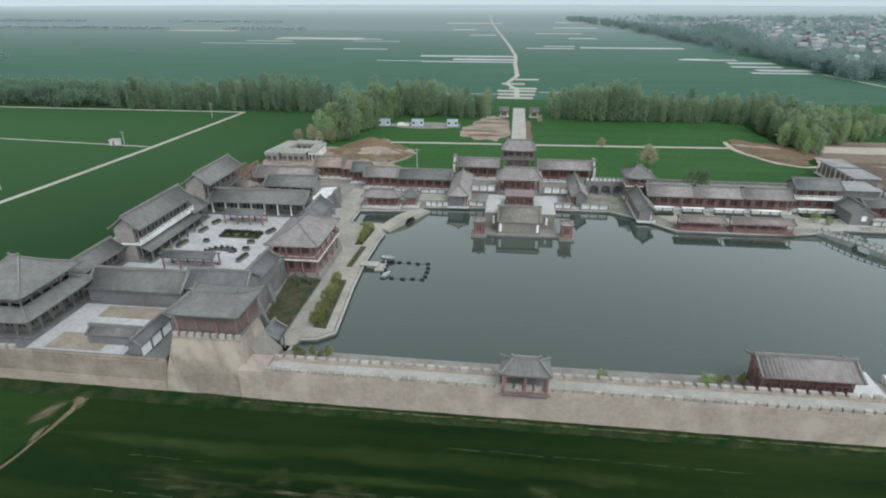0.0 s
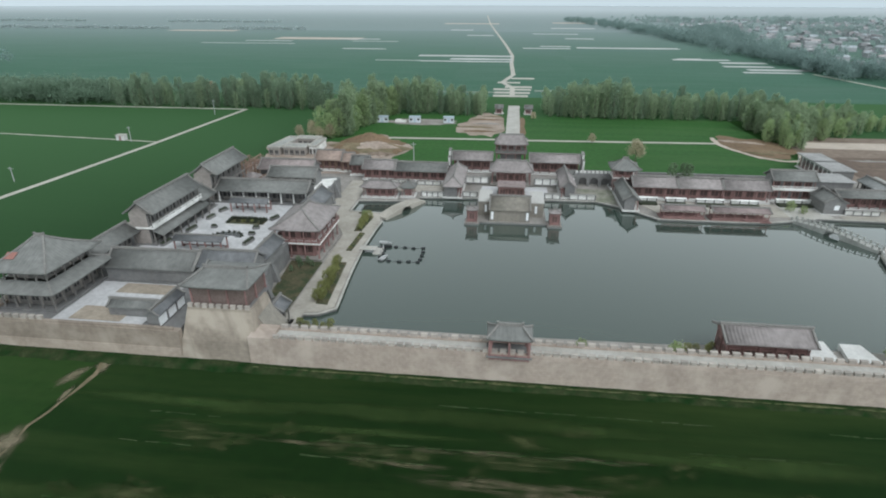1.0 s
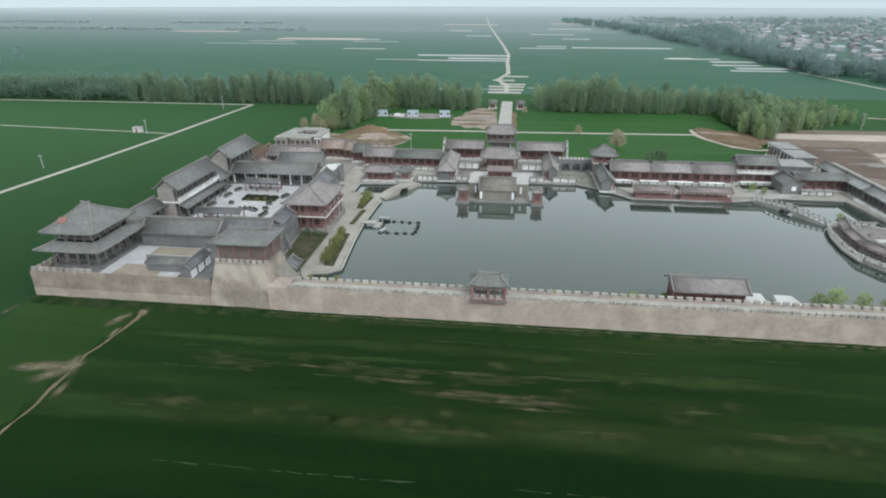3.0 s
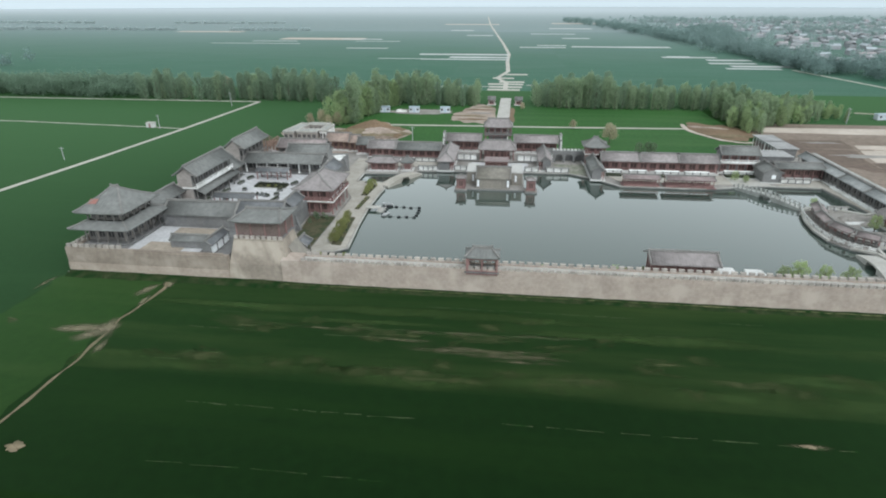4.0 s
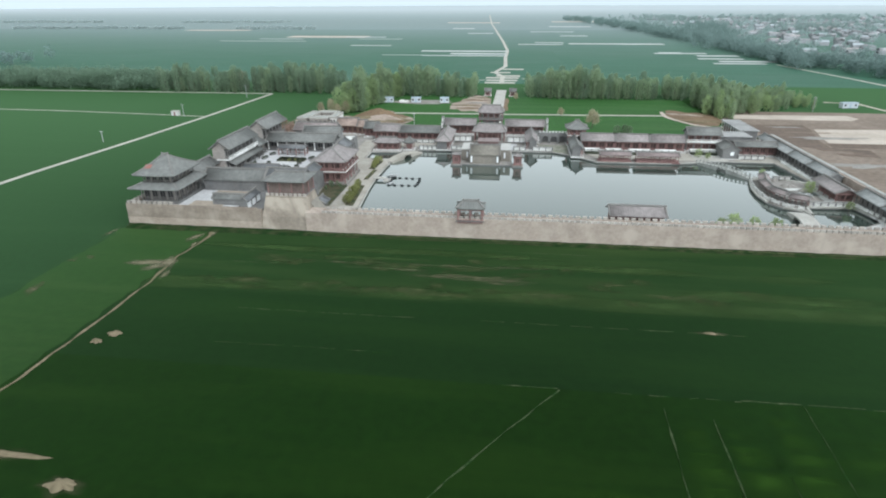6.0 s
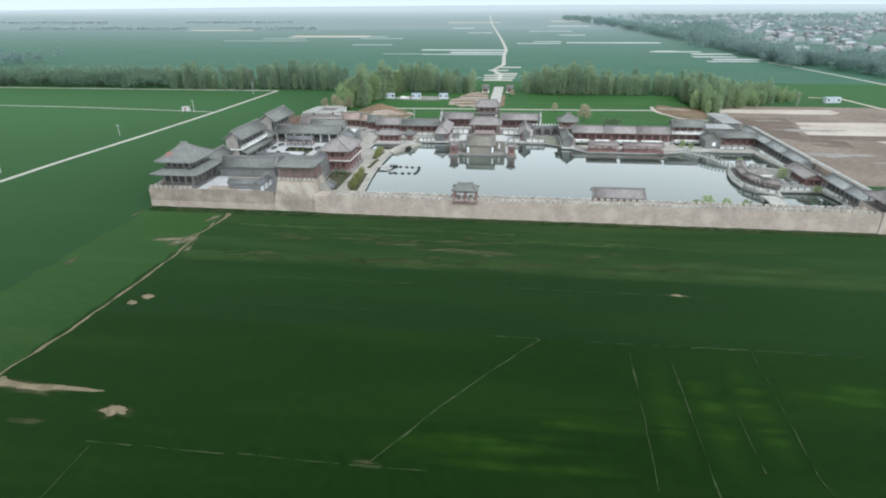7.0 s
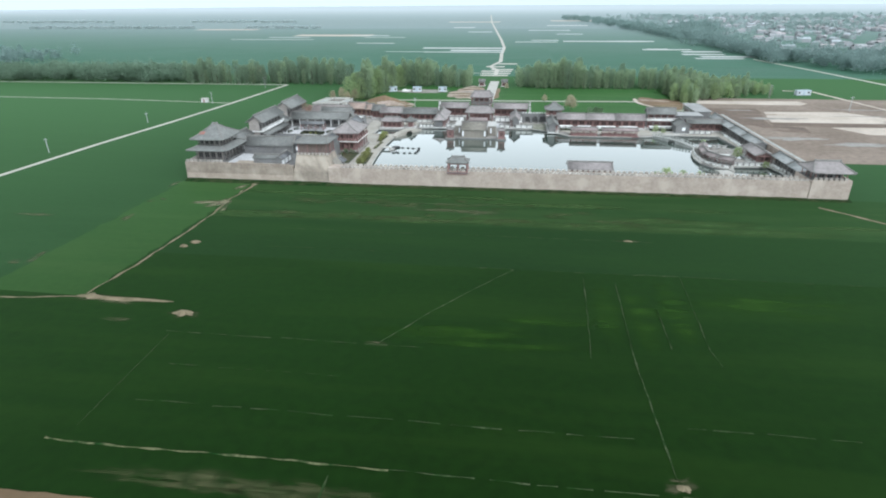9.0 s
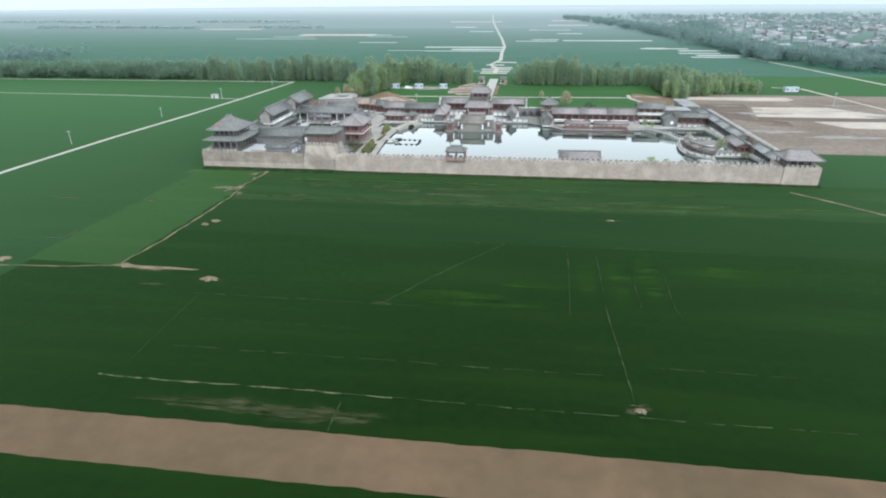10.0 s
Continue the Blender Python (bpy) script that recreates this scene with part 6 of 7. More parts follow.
# posts and hand rails of the low bridge
bf = thing("bridge_railing", "pale posts and thin rails along the low bridge", "railing")
for off in (-0.9, 0.9):
    su, sv = 0.86 * off, 0.51 * off
    rb = bmesh.new()
    sweep(rb, [(157.0 + su + 10.6 * k / 7, 74.4 + sv - 17.8 * k / 7, 1.2 + 0.8 * math.sin(math.pi * k / 7)) for k in range(8)], 0.1, 0.1)
    part("hand_rail", rb, BRIDGE, bf)
    for k in range(15):
        f = k / 14
        part("post", stock(("low_bridge_post",), lambda: boxes((-0.15, 0.15, -0.15, 0.15, -0.02, 1.0)), BRIDGE), BRIDGE, bf, at=(157.0 + su + 10.6 * f, 74.4 + sv - 17.8 * f, 0.42 + 0.8 * math.sin(math.pi * f)))

# island terrace
slab("island_deck", [(167, 55), (165.2, 47), (164.2, 40.5), (164.6, 35), (166.8, 31), (171, 28.6), (173, 33), (172, 42), (173.5, 52)], 0.31, 0.5, YARD, "curved stone deck of the island", "pavement")
for u, v, w, turn in ((168.6, 50.6, 6.2, 74), (167.0, 43.6, 6.4, 84), (167.5, 36.9, 5.4, 112), (170.6, 32.4, 4.6, 142)):
    ip = hall("island_gallery", "low weathered gallery with red posts on the island shore", u, v, 0.5, w, 2.2, turn, ((2.0, ""),), 3, 0.4, "fb", TIMBER, rise=0.7, over=0.45, roofmat=ROOF_WORN, plinth=0.12, columns=0.1, category="pavilion", group="galleries of the island")
    for ch in list(ip.children):
        if ch.name.split(".")[0] in ("wall", "gable_wall"):
            bpy.data.objects.remove(ch)
    for y in (-1.0, 1.0):
        rail(ip, (-w / 2 + 0.1, y, 0), (w / 2 - 0.1, y, 0), 0.12, GREYWOOD if y > 0 or turn > 100 else TIMBER, 0.8)
fence = thing("balustrade", "low pale stone balustrade along the island's curved quay", "railing")
EDGE = [(166.4, 54.2), (165.0, 49.5), (164.3, 45), (163.8, 40.5), (164.0, 36.5), (165.0, 33.2), (167.0, 30.5), (170.4, 28.3)]
rb = bmesh.new()
sweep(rb, [(u, v, 1.35) for u, v in EDGE], 0.16, 0.12)
part("hand_rail", rb, COPING, fence)
for (a, b), (c, d) in zip(EDGE, EDGE[1:]):
    for k in range(3):
        part("post", stock(("quay_post",), lambda: boxes((-0.14, 0.14, -0.14, 0.14, 0, 1.0)), COPING), COPING, fence, at=(a + (c - a) * k / 3, b + (d - b) * k / 3, 0.6))
        if k != 1:
            part("panel", stock(("quay_panel", k), lambda: boxes((-0.05, 0.05, -0.55, 0.55, 0.05, 0.5)), PLASTER), PLASTER, fence, at=pose(a + (c - a) * (k + 0.5) / 3, b + (d - b) * (k + 0.5) / 3, 0.75, 0, 0, math.degrees(math.atan2(d - b, c - a)) - 90))
for u, v, r in ((175.5, 50, 2.2), (178, 46, 1.6), (176.5, 38.5, 2.0), (173.6, 55, 1.2)):
    patch("rockery", u, v, r, r * 0.8, YARD, "low rockery with shrubs on the island", z=0.32, heap=1.0, ragged=0.6)
slab("walk", [(183.8, 54), (185.3, 54), (185.3, 76.2), (181.8, 76.2)], 0.31, 0.5, PATHWAY, "pale stone walk along the basin", "pavement")
slab("pool", [(175.4, 41.5), (181.0, 41.8), (181.0, 45.0), (175.8, 44.6)], 0.31, 0.36, WATER, "small ornamental pool on the island", "water")
slab("walk", [(173.6, 45.6), (181.6, 46.4), (181.6, 48.4), (173.6, 47.4)], 0.31, 0.47, COPING, "pale stone walk across the island", "pavement")
slab("walk", [(179.6, 32.8), (181.4, 32.8), (181.4, 41.2), (179.6, 41.2)], 0.31, 0.47, COPING, "pale stone walk beside the pavilion", "pavement")
slab("plaza", [(172, 10), (188.8, 11), (188.8, 22), (186.6, 21.8), (180.5, 17.6), (172, 16.6)], 0.31, 0.55, COPING, "pale paved corner beside the basin", "pavement")
slab("jetty", [(112.5, 9.0), (118, 9.0), (118, 13.2), (112.5, 13.2)], 0.31, 0.8, YARD, "rocky planted bank beside the boat hall", "ground")
slab("jetty", [(131.6, 9.5), (136.2, 9.5), (136.4, 16.6), (133.6, 16.6)], -2.1, 0.65, COPING, "white stone landing beside the boat hall", "pavement")
slab("jetty", [(137.2, 9.8), (142.4, 9.8), (141.4, 15.6), (138.2, 15.6)], -2.1, 1.0, COPING, "white stone landing beside the boat hall", "pavement")

# ---- on the lake ----
ring = thing("float_ring", "square of dark floats moored on the lake", "floating dock", pose(62.0, 43.5, -0.1))
spots = [(-4.2 + 2.1 * i, y) for y in (-3.6, 3.7) for i in range(5)] + [(x, -1.9 + 1.9 * i) for x in (-4.4, 4.4) for i in range(3)]
me = stock(("float",), lambda: boxes((-0.42, 0.42, -0.28, 0.28, -0.1, 0.3)), FLOAT)
for x, y in spots:
    part("float", me, FLOAT, ring, at=pose(x + random.uniform(-0.2, 0.2), y + random.uniform(-0.2, 0.2), 0, 0, 0, random.uniform(-20, 20)))
rope = bmesh.new()
for a, b in (((-4.3, -3.6), (4.3, -3.6)), ((4.3, -3.6), (4.4, 3.7)), ((4.4, 3.7), (-4.3, 3.7)), ((-4.3, 3.7), (-4.3, -3.6))):
    bar(rope, (*a, 0.05), (*b, 0.05), 0.04, 0.04)
part("boom", rope, FLOAT, ring)
dock = thing("jetty", "small pale floating jetty at the promenade", "jetty", pose(53.0, 44.6, -0.25))
part("gangway", boxes((-0.6, 3.2, -1.0, 1.0, 0.9, 1.05)), CONCRETE, dock)
part("platform", boxes((2.6, 4.6, -1.6, 1.6, 0.1, 0.45)), CONCRETE, dock)
for y in (-1.4, 1.4):
    part("pile", boxes((4.3, 4.5, y - 0.1, y + 0.1, -1.2, 1.3)), POLE, dock)
for i, (u, v, a) in enumerate(((57.6, 46.8, 20), (57.2, 49.2, -12), (58.4, 41.0, 70))):
    bm = bmesh.new()
    hullo = [(-1.5, 0), (-1.3, 0.5), (0, 0.62), (1.2, 0.42), (1.75, 0), (1.2, -0.42), (0, -0.62), (-1.3, -0.5)]
    a0 = [bm.verts.new((x * 0.8, y * 0.6, 0)) for x, y in hullo]
    a1 = [bm.verts.new((x, y, 0.45)) for x, y in hullo]
    a2 = [bm.verts.new((x * 0.86, y * 0.8, 0.42)) for x, y in hullo]
    a3 = [bm.verts.new((x * 0.75, y * 0.6, 0.12)) for x, y in hullo]
    for s, t in ((a0, a1), (a1, a2), (a2, a3)):
        for k in range(8):
            bm.faces.new((s[k], s[(k + 1) % 8], t[(k + 1) % 8], t[k]))
    bm.faces.new(a0[::-1])
    bm.faces.new(a3)
    whole("rowing_boat", bm, POLE if i else FLOAT, "small rowing boat moored by the jetty", "boat", group="rowing boats", m=pose(u, v, -0.18, 0, 0, a))


# ---- great court furniture ----
def leaves(clumps, count, size, seed, flat=0.5, rise=1.0):
    """A mesh of small leaf sprays round the given clump centres (x, y, z, radius); rise turns the sprays upright."""
    rng = np.random.default_rng(seed)
    c = np.array(clumps)
    pick = np.repeat(np.arange(len(c)), count)
    d = rng.normal(size=(len(pick), 3))
    d /= np.linalg.norm(d, axis=1)[:, None]
    mid = c[pick, :3] + d * (c[pick, 3] * rng.uniform(0.35, 1.05, len(pick)))[:, None]
    a = rng.normal(size=(len(pick), 3)) * np.array((1.0, 1.0, rise))
    b = np.cross(a, d + rng.normal(size=d.shape) * 0.4)
    a /= np.linalg.norm(a, axis=1)[:, None]
    b /= np.linalg.norm(b, axis=1)[:, None]
    s = (size * rng.uniform(0.55, 1.3, len(pick)))[:, None]
    pts = np.stack([mid - a * s, mid - b * s * flat, mid + a * s, mid + b * s * flat], 1).reshape(-1, 3)
    me = bpy.data.meshes.new("crown")
    n = len(pick)
    me.vertices.add(4 * n)
    me.vertices.foreach_set("co", pts.ravel())
    me.loops.add(4 * n)
    me.loops.foreach_set("vertex_index", np.arange(4 * n))
    me.polygons.add(n)
    me.polygons.foreach_set("loop_start", np.arange(0, 4 * n, 4))
    me.polygons.foreach_set("loop_total", np.full(n, 4))
    me.update(calc_edges=True)
    return me


def pergola(u, v, w, d, label):
    root = thing("pergola", label, "pergola", pose(u, v, TER + 0.05))
    n = 4
    me = stock(("pergola_post",), lambda: boxes((-0.12, 0.12, -0.12, 0.12, 0, 2.5)), TIMBER)
    for i in range(n):
        for y in (-d / 2 + 0.3, d / 2 - 0.3):
            part("post", me, TIMBER, root, at=(-w / 2 + 0.4 + (w - 0.8) * i / (n - 1), y, 0))
    bm, prof = gable_mesh(w, d, 2.5, 0.7)
    top = part("roof", bm, ROOF_DARK, root)
    rb = bmesh.new()
    bar(rb, (-w / 2, 0, 3.15), (w / 2, 0, 3.15), 0.25, 0.25)
    part("ridge", rb, RIDGE, top)
    part("bench", boxes((-w / 2 + 0.6, w / 2 - 0.6, d / 2 - 0.6, d / 2 - 0.2, 0.4, 0.5), (-w / 2 + 0.7, -w / 2 + 0.9, d / 2 - 0.6, d / 2 - 0.2, 0, 0.4), (w / 2 - 0.9, w / 2 - 0.7, d / 2 - 0.6, d / 2 - 0.2, 0, 0.4)), TIMBER, root)
    return root


pergola(23.4, 54.6, 9.6, 3.2, "open grey-roofed pergola on red timber posts in the court")
pergola(23.0, 31.5, 10.6, 3.2, "open grey-roofed pergola on red timber posts beside a hedge")


def court_bed(u, v, w, d):
    """A rectangular bed with a leafy hedge round its back and ends and loose shrubs in the middle."""
    root = thing("court_bed", "rectangular planting bed with a dark hedge and loose shrubs", "flower bed", pose(u, v, TER + 0.05))
    part("soil", boxes((-w / 2, w / 2, -d / 2, d / 2, 0, 0.14)), GRASS, root)
    part("kerb", boxes((-w / 2 - 0.15, w / 2 + 0.15, -d / 2 - 0.15, -d / 2 - 0.004, 0, 0.22), (-w / 2 - 0.15, w / 2 + 0.15, d / 2 + 0.004, d / 2 + 0.15, 0, 0.22)), COPING, root)
    spots = [(-w / 2 + 0.3 + (w - 0.6) * i / 24, d / 2 - 0.45, 0.5, 0.42) for i in range(25)]
    spots += [(x, -d / 2 + 0.4 + (d - 1.0) * i / 6, 0.45, 0.4) for x in (-w / 2 + 0.4, w / 2 - 0.4) for i in range(7)]
    me = leaves(spots, 34, 0.17, 201, 0.8)
    me.materials.append(HEDGE)
    part("hedge", me, HEDGE, root)
    for i, x in enumerate((-1.9, -0.7, 0.4, 1.3, 2.2)):
        me = leaves([(0, 0, 0.3, 0.36), (0.25, 0.1, 0.2, 0.28), (-0.2, -0.15, 0.25, 0.3)], 26, 0.16, 210 + i, 0.8)
        me.materials.append(LEAF_OLIVE if i % 2 else HEDGE)
        part("shrub", me, LEAF_OLIVE if i % 2 else HEDGE, root, at=(x, -0.35 + 0.3 * (i % 2), 0.14))


def court_pond(u, v, ru, rv):
    """A crescent pond with a stone rim, shrubs on its outer bank."""
    root = thing("court_pond", "dark crescent-shaped ornamental pond with a stone rim", "pond", pose(u, v, TER + 0.05))
    n = 16
    arc = [math.pi * i / n for i in range(n + 1)]
    outer = [(ru * math.cos(t), rv * math.sin(t)) for t in arc]
    inner = [(ru * 0.62 * math.cos(t), rv * 0.3 * math.sin(t)) for t in arc]
    part("rim", prism(bmesh.new(), outer + inner[::-1], 0, 0.16), SLATE, root)
    small = [(x * 0.95, y * 0.93 + 0.02) for x, y in outer] + [(x * 1.06, y * 1.12 + 0.04) for x, y in inner[::-1]]
    part("water_surface", prism(bmesh.new(), small, 0.16, 0.18), POND, root)
    for i in range(1, n, 2):
        me = leaves([(0, 0, 0.1, 0.26), (0.2, 0.1, 0.0, 0.2)], 22, 0.15, 230 + i, 0.8)
        me.materials.append(HEDGE)
        part("shrub", me, HEDGE, root, at=(outer[i][0] * 0.99, outer[i][1] * 0.99, 0.2))


POND = mat("dark_pond_water", (0.018, 0.021, 0.018), rough=0.08, vary=0.2, spec=0.4)
court_bed(25.6, 47.0, 8.6, 3.6)
court_pond(24.9, 38.2, 3.3, 2.6)
for i, (u, v, a, w) in enumerate(((16.2, 48.6, 80, 2.6), (31.0, 35.8, 82, 3.4), (31.2, 49.6, 70, 2.6), (29.9, 39.9, 8, 1.4), (19.8, 43.0, 5, 1.2), (15.6, 41.0, 82, 3.2), (18.4, 35, 4, 1.5), (14.2, 33.4, 84, 3.0), (29.4, 43.4, 10, 1.5), (16.8, 53.4, 70, 2.2))):
    root = thing("planter", "low grey stone planter with dark shrubs on the paving", "planter", pose(u, v, TER + 0.05, 0, 0, a), "court planters")
    part("trough", boxes((-w / 2, w / 2, -0.45, 0.45, 0, 0.5)), BRICK, root)
    part("shrubs", boxes((-w / 2 + 0.1, w / 2 - 0.1, -0.35, 0.35, 0.5, 0.8)), HEDGE, root)

# promenade beds
BEDS = [([(48.4, 54.6), (50.2, 54.6), (51.0, 64.2), (49.2, 64.8)], 0), ([(49.6, 43.2), (50.8, 43.2), (51.4, 53.4), (50.2, 53.6)], 1), ([(50.4, 19.6), (52.6, 19.4), (51.4, 37), (48.8, 37)], 0), ([(46.6, 66.4), (48.4, 66.4), (48.4, 67.2), (46.6, 67.2)], 1)]
for shape, k in BEDS:
    slab("planting_bed", shape, 0.45, 0.62, GRASS, "planting bed in the promenade", "flower bed")


# ---- plants ----
def tree(name, label, height, spread, stem, lean, material, seed, clumps=34, count=26, size=0.42, category="tree", low=0.2):
    """A tapered trunk with limbs, and a crown of leaf sprays on the limbs' ends. Built at the origin."""
    rng = random.Random(seed)
    root = thing(name, label, category)
    bm = bmesh.new()
    top = Vector((lean * height * 0.1, 0, height * 0.86))
    mid = Vector((0, 0, height * 0.4))
    tube(bm, (0, 0, -0.1), mid, stem, stem * 0.7, 7)
    tube(bm, mid, top, stem * 0.7, stem * 0.15, 6)
    bm.verts.ensure_lookup_table()
    bm.faces.new((bm.verts[7], bm.verts[10], bm.verts[14]))
    spots = []
    for i in range(clumps):
        f = low + (1 - low) * (i + rng.random()) / clumps
        a = i * 2.4 + rng.uniform(-0.5, 0.5)
        out = spread * (max(0.0, math.sin(math.pi * (0.06 + 0.88 * f))) ** 0.55) * rng.uniform(0.35, 1.0) + 0.1
        tip = Vector((math.cos(a) * out, math.sin(a) * out, height * (0.98 * f if low < 0.1 else 0.16 + 0.82 * f)))
        if i % 3 == 0 and f < 0.85:
            tube(bm, (0, 0, tip.z * 0.8), tip, stem * 0.3, stem * 0.08, 5)
            bm.verts.ensure_lookup_table()
            bm.faces.new((bm.verts[-6], bm.verts[-9], bm.verts[14]))
        spots.append((*tip, spread * rng.uniform(0.28, 0.48)))
    part("trunk", bm, BARK, root)
    part("crown", leaves(spots, count, size, seed, 0.4, 2.2), material, root)
    return root


def scatter(kinds, places, group):
    for i, (u, v, s) in enumerate(places):
        src = kinds[i % len(kinds)]
        o = copy_thing(src, pose(u, v, 0.0, 0, 0, (i * 137) % 360) @ Matrix.Diagonal((s, s, s * (0.9 + 0.25 * ((i * 7) % 5) / 5), 1)))
        tagged(o, group=group)


rng = random.Random(5)
POPLAR = [tree("poplar", "tall slender poplar with spring-green leaves", 13.8, 2.4, 0.2, 0.1, LEAF, 11 + i, 66, 22, 0.38, low=0.05) for i in range(3)]
DARKP = [tree("poplar", "tall dark poplar in the tree belt", 14.5, 2.7, 0.22, 0, LEAF_DARK, 31 + i, 66, 22, 0.40, low=0.06) for i in range(3)]
FRESH = [tree("sapling", "young fresh-green tree in a dense row", 10.4, 2.2, 0.14, 0, LEAF_FRESH, 51 + i, 58, 22, 0.34, low=0.05) for i in range(2)]
WILLOW = [tree("willow", "small fresh-green willow by the water", 4.6, 1.7, 0.1, 0.2, LEAF_WILLOW, 71 + i, 26, 24, 0.26) for i in range(2)]
BUD = [tree("bare_tree", "budding brownish tree with fine twigs", 8.6, 3.0, 0.16, 0, LEAF_DRY, 81, 60, 26, 0.3)]

belt = []
for v in (211, 217, 224):
    u = -120.0
    while u < -6:
        if rng.random() < 0.85:
            belt.append((u + rng.uniform(-1.5, 1.5), v + rng.uniform(-2, 2), rng.uniform(0.65, 1.12)))
        u += 3.7
scatter(DARKP + POPLAR[:1], belt, "tree belt beyond the west fields")
row = []
for v in (206, 213, 221):
    u = 22.0
    while u < 205:
        gap = 74 < u < 100
        if not gap and rng.random() < 0.82:
            tall = 1.15 if 30 < u < 50 or 112 < u < 140 else 0.85
            row.append((u + rng.uniform(-1.2, 1.2), v + rng.uniform(-2, 2), tall * rng.uniform(0.75, 1.05)))
        u += 3.1
scatter(POPLAR + DARKP[:1], row, "poplar belt across the axis")
diag = []
for i in range(95):
    f = 0.17 + 0.83 * i / 94
    diag.append((15.5 + 14 * f + rng.uniform(-5, 5) - 4, 142 + 66 * f + rng.uniform(-3, 3), rng.uniform(0.85, 1.35)))
scatter(FRESH + POPLAR[:1], diag, "young trees along the field edge")
clump = []
for i in range(215):
    f = rng.random()
    clump.append((186 + 60 * f + rng.uniform(-3, 3), 158 + rng.uniform(2, 46) + (-8 if f < 0.2 else 22 * f), rng.uniform(0.5, 0.92) * (1.1 - 0.5 * f)))
scatter(FRESH + POPLAR + FRESH, clump, "green wood north-east of the walls")
scatter(BUD, [(128.5, 128, 0.95), (2, 148, 0.62), (6.5, 150, 0.7), (10.5, 147.5, 0.6), (14, 149, 0.66), (117, 153, 0.5), (96, 196, 0.45)], "budding trees")
cyp = []
for u, v in ((135.0, 105.5), (137.4, 104)):
    cyp.append((u, v, 1.1))
CYPRESS = [tree("evergreen", "small dark evergreen behind the east hall", 6.0, 1.3, 0.12, 0, EVERGREEN, 91, 26, 26, 0.24)]
scatter(CYPRESS, cyp, "dark evergreens behind the east hall")
scatter(CYPRESS, [(41.5, 35.6, 0.42), (43.4, 35.9, 0.36), (42.6, 33.6, 0.4), (44.8, 34.6, 0.34), (41.2, 31.8, 0.3)], "dark bushes on the bank below the pavilion")
scatter(WILLOW, [(144.2, 11.8, 0.85), (146.9, 12.0, 1.0), (151.6, 11.8, 0.8), (156.6, 12.0, 0.88), (97, 9.4, 0.55), (111.5, 10, 0.7), (177.4, 42, 0.9), (170.8, 57.6, 0.6), (182, 30, 0.6), (158.6, 80.6, 0.7), (161.4, 79.4, 0.6), (65, 9.2, 0.45)], "willows by the water")
beds = []
for i in range(9):
    beds.append((49.7 + rng.uniform(-0.6, 0.6), 55.4 + i * 1.0, rng.uniform(0.4, 0.62)))
for i in range(15):
    beds.append((50.9 - 0.07 * i + rng.uniform(-0.5, 0.5), 20.4 + i * 1.1, rng.uniform(0.42, 0.66)))
for i in range(5):
    beds.append((50.4 + rng.uniform(-0.2, 0.2), 44.5 + i * 1.9, rng.uniform(0.16, 0.24)))
for u, v in ((113.6, 11.2), (115.2, 12.2), (116.8, 11.6), (117.6, 12.6), (51.4, 11.6), (52.8, 12.0), (54.2, 11.8), (55.4, 12.1), (50.3, 11.8)):
    beds.append((u, v, rng.uniform(0.34, 0.5)))
REED = [tree("shrub", "tall olive-green shrub in a planted bed", 4.6, 1.5, 0.08, 0.3, LEAF_OLIVE, 95, 26, 30, 0.22)]
scatter(REED, beds, "shrubs in the planted beds")
for k, src in enumerate(POPLAR + DARKP + FRESH + WILLOW + BUD + CYPRESS + REED):
    src.matrix_basis = pose(-20 - 6 * k, 238 + (k % 3), 0, 0, 0, 40 * k)
    if src in CYPRESS:
        src.matrix_basis = pose(139.6, 104.6, 0)
    if src in REED:
        src.matrix_basis = pose(50.2, 29.4, 0.5) @ Matrix.Scale(0.5, 4)
    if src in WILLOW:
        src.matrix_basis = pose(47.5 + k * 0.2, 62.5, 0.45) @ Matrix.Scale(0.5, 4)


def far_wood(name, label, places, material, seed, size=1.5, count=12):
    """A far wood of many leafy clumps with an uneven outline, past counting."""
    rg = random.Random(seed)
    spots = []
    for u, v, h in places:
        for i in range(5):
            spots.append((u + rg.uniform(-4, 4), v + rg.uniform(-4, 4), h * rg.uniform(0.25, 0.9), h * rg.uniform(0.22, 0.38)))
    me = leaves(spots, count, size, seed, 0.7)
    me.materials.append(material)
    return tagged(new(name, me), label, "woods", kind="stuff")


# far foliage, paler and bluer with distance: haze put into the leaf colour
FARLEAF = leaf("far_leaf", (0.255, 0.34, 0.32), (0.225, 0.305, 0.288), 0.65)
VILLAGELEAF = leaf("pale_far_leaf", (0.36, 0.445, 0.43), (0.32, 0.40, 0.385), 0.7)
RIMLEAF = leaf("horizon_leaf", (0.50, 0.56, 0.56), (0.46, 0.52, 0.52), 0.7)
places = []
for i in range(420):
    f = rng.random() ** 1.4
    places.append((318 - 110 * f ** 2 + rng.uniform(-6, 16 + 40 * f), 370 + 1050 * f + rng.uniform(-20, 20), rng.uniform(8, 14)))
for i in range(170):
    places.append((rng.uniform(338, 425), rng.uniform(285, 385), rng.uniform(8, 14)))
for i in range(150):
    v = rng.uniform(520, 1050)
    places.append((300 + (v - 520) * 0.24 + rng.uniform(-25, 45), v, rng.uniform(8, 14)))
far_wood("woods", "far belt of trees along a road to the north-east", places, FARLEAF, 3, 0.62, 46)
places = []
for i in range(420):
    places.append((rng.uniform(330, 900), rng.uniform(300, 1500), rng.uniform(6, 12)))
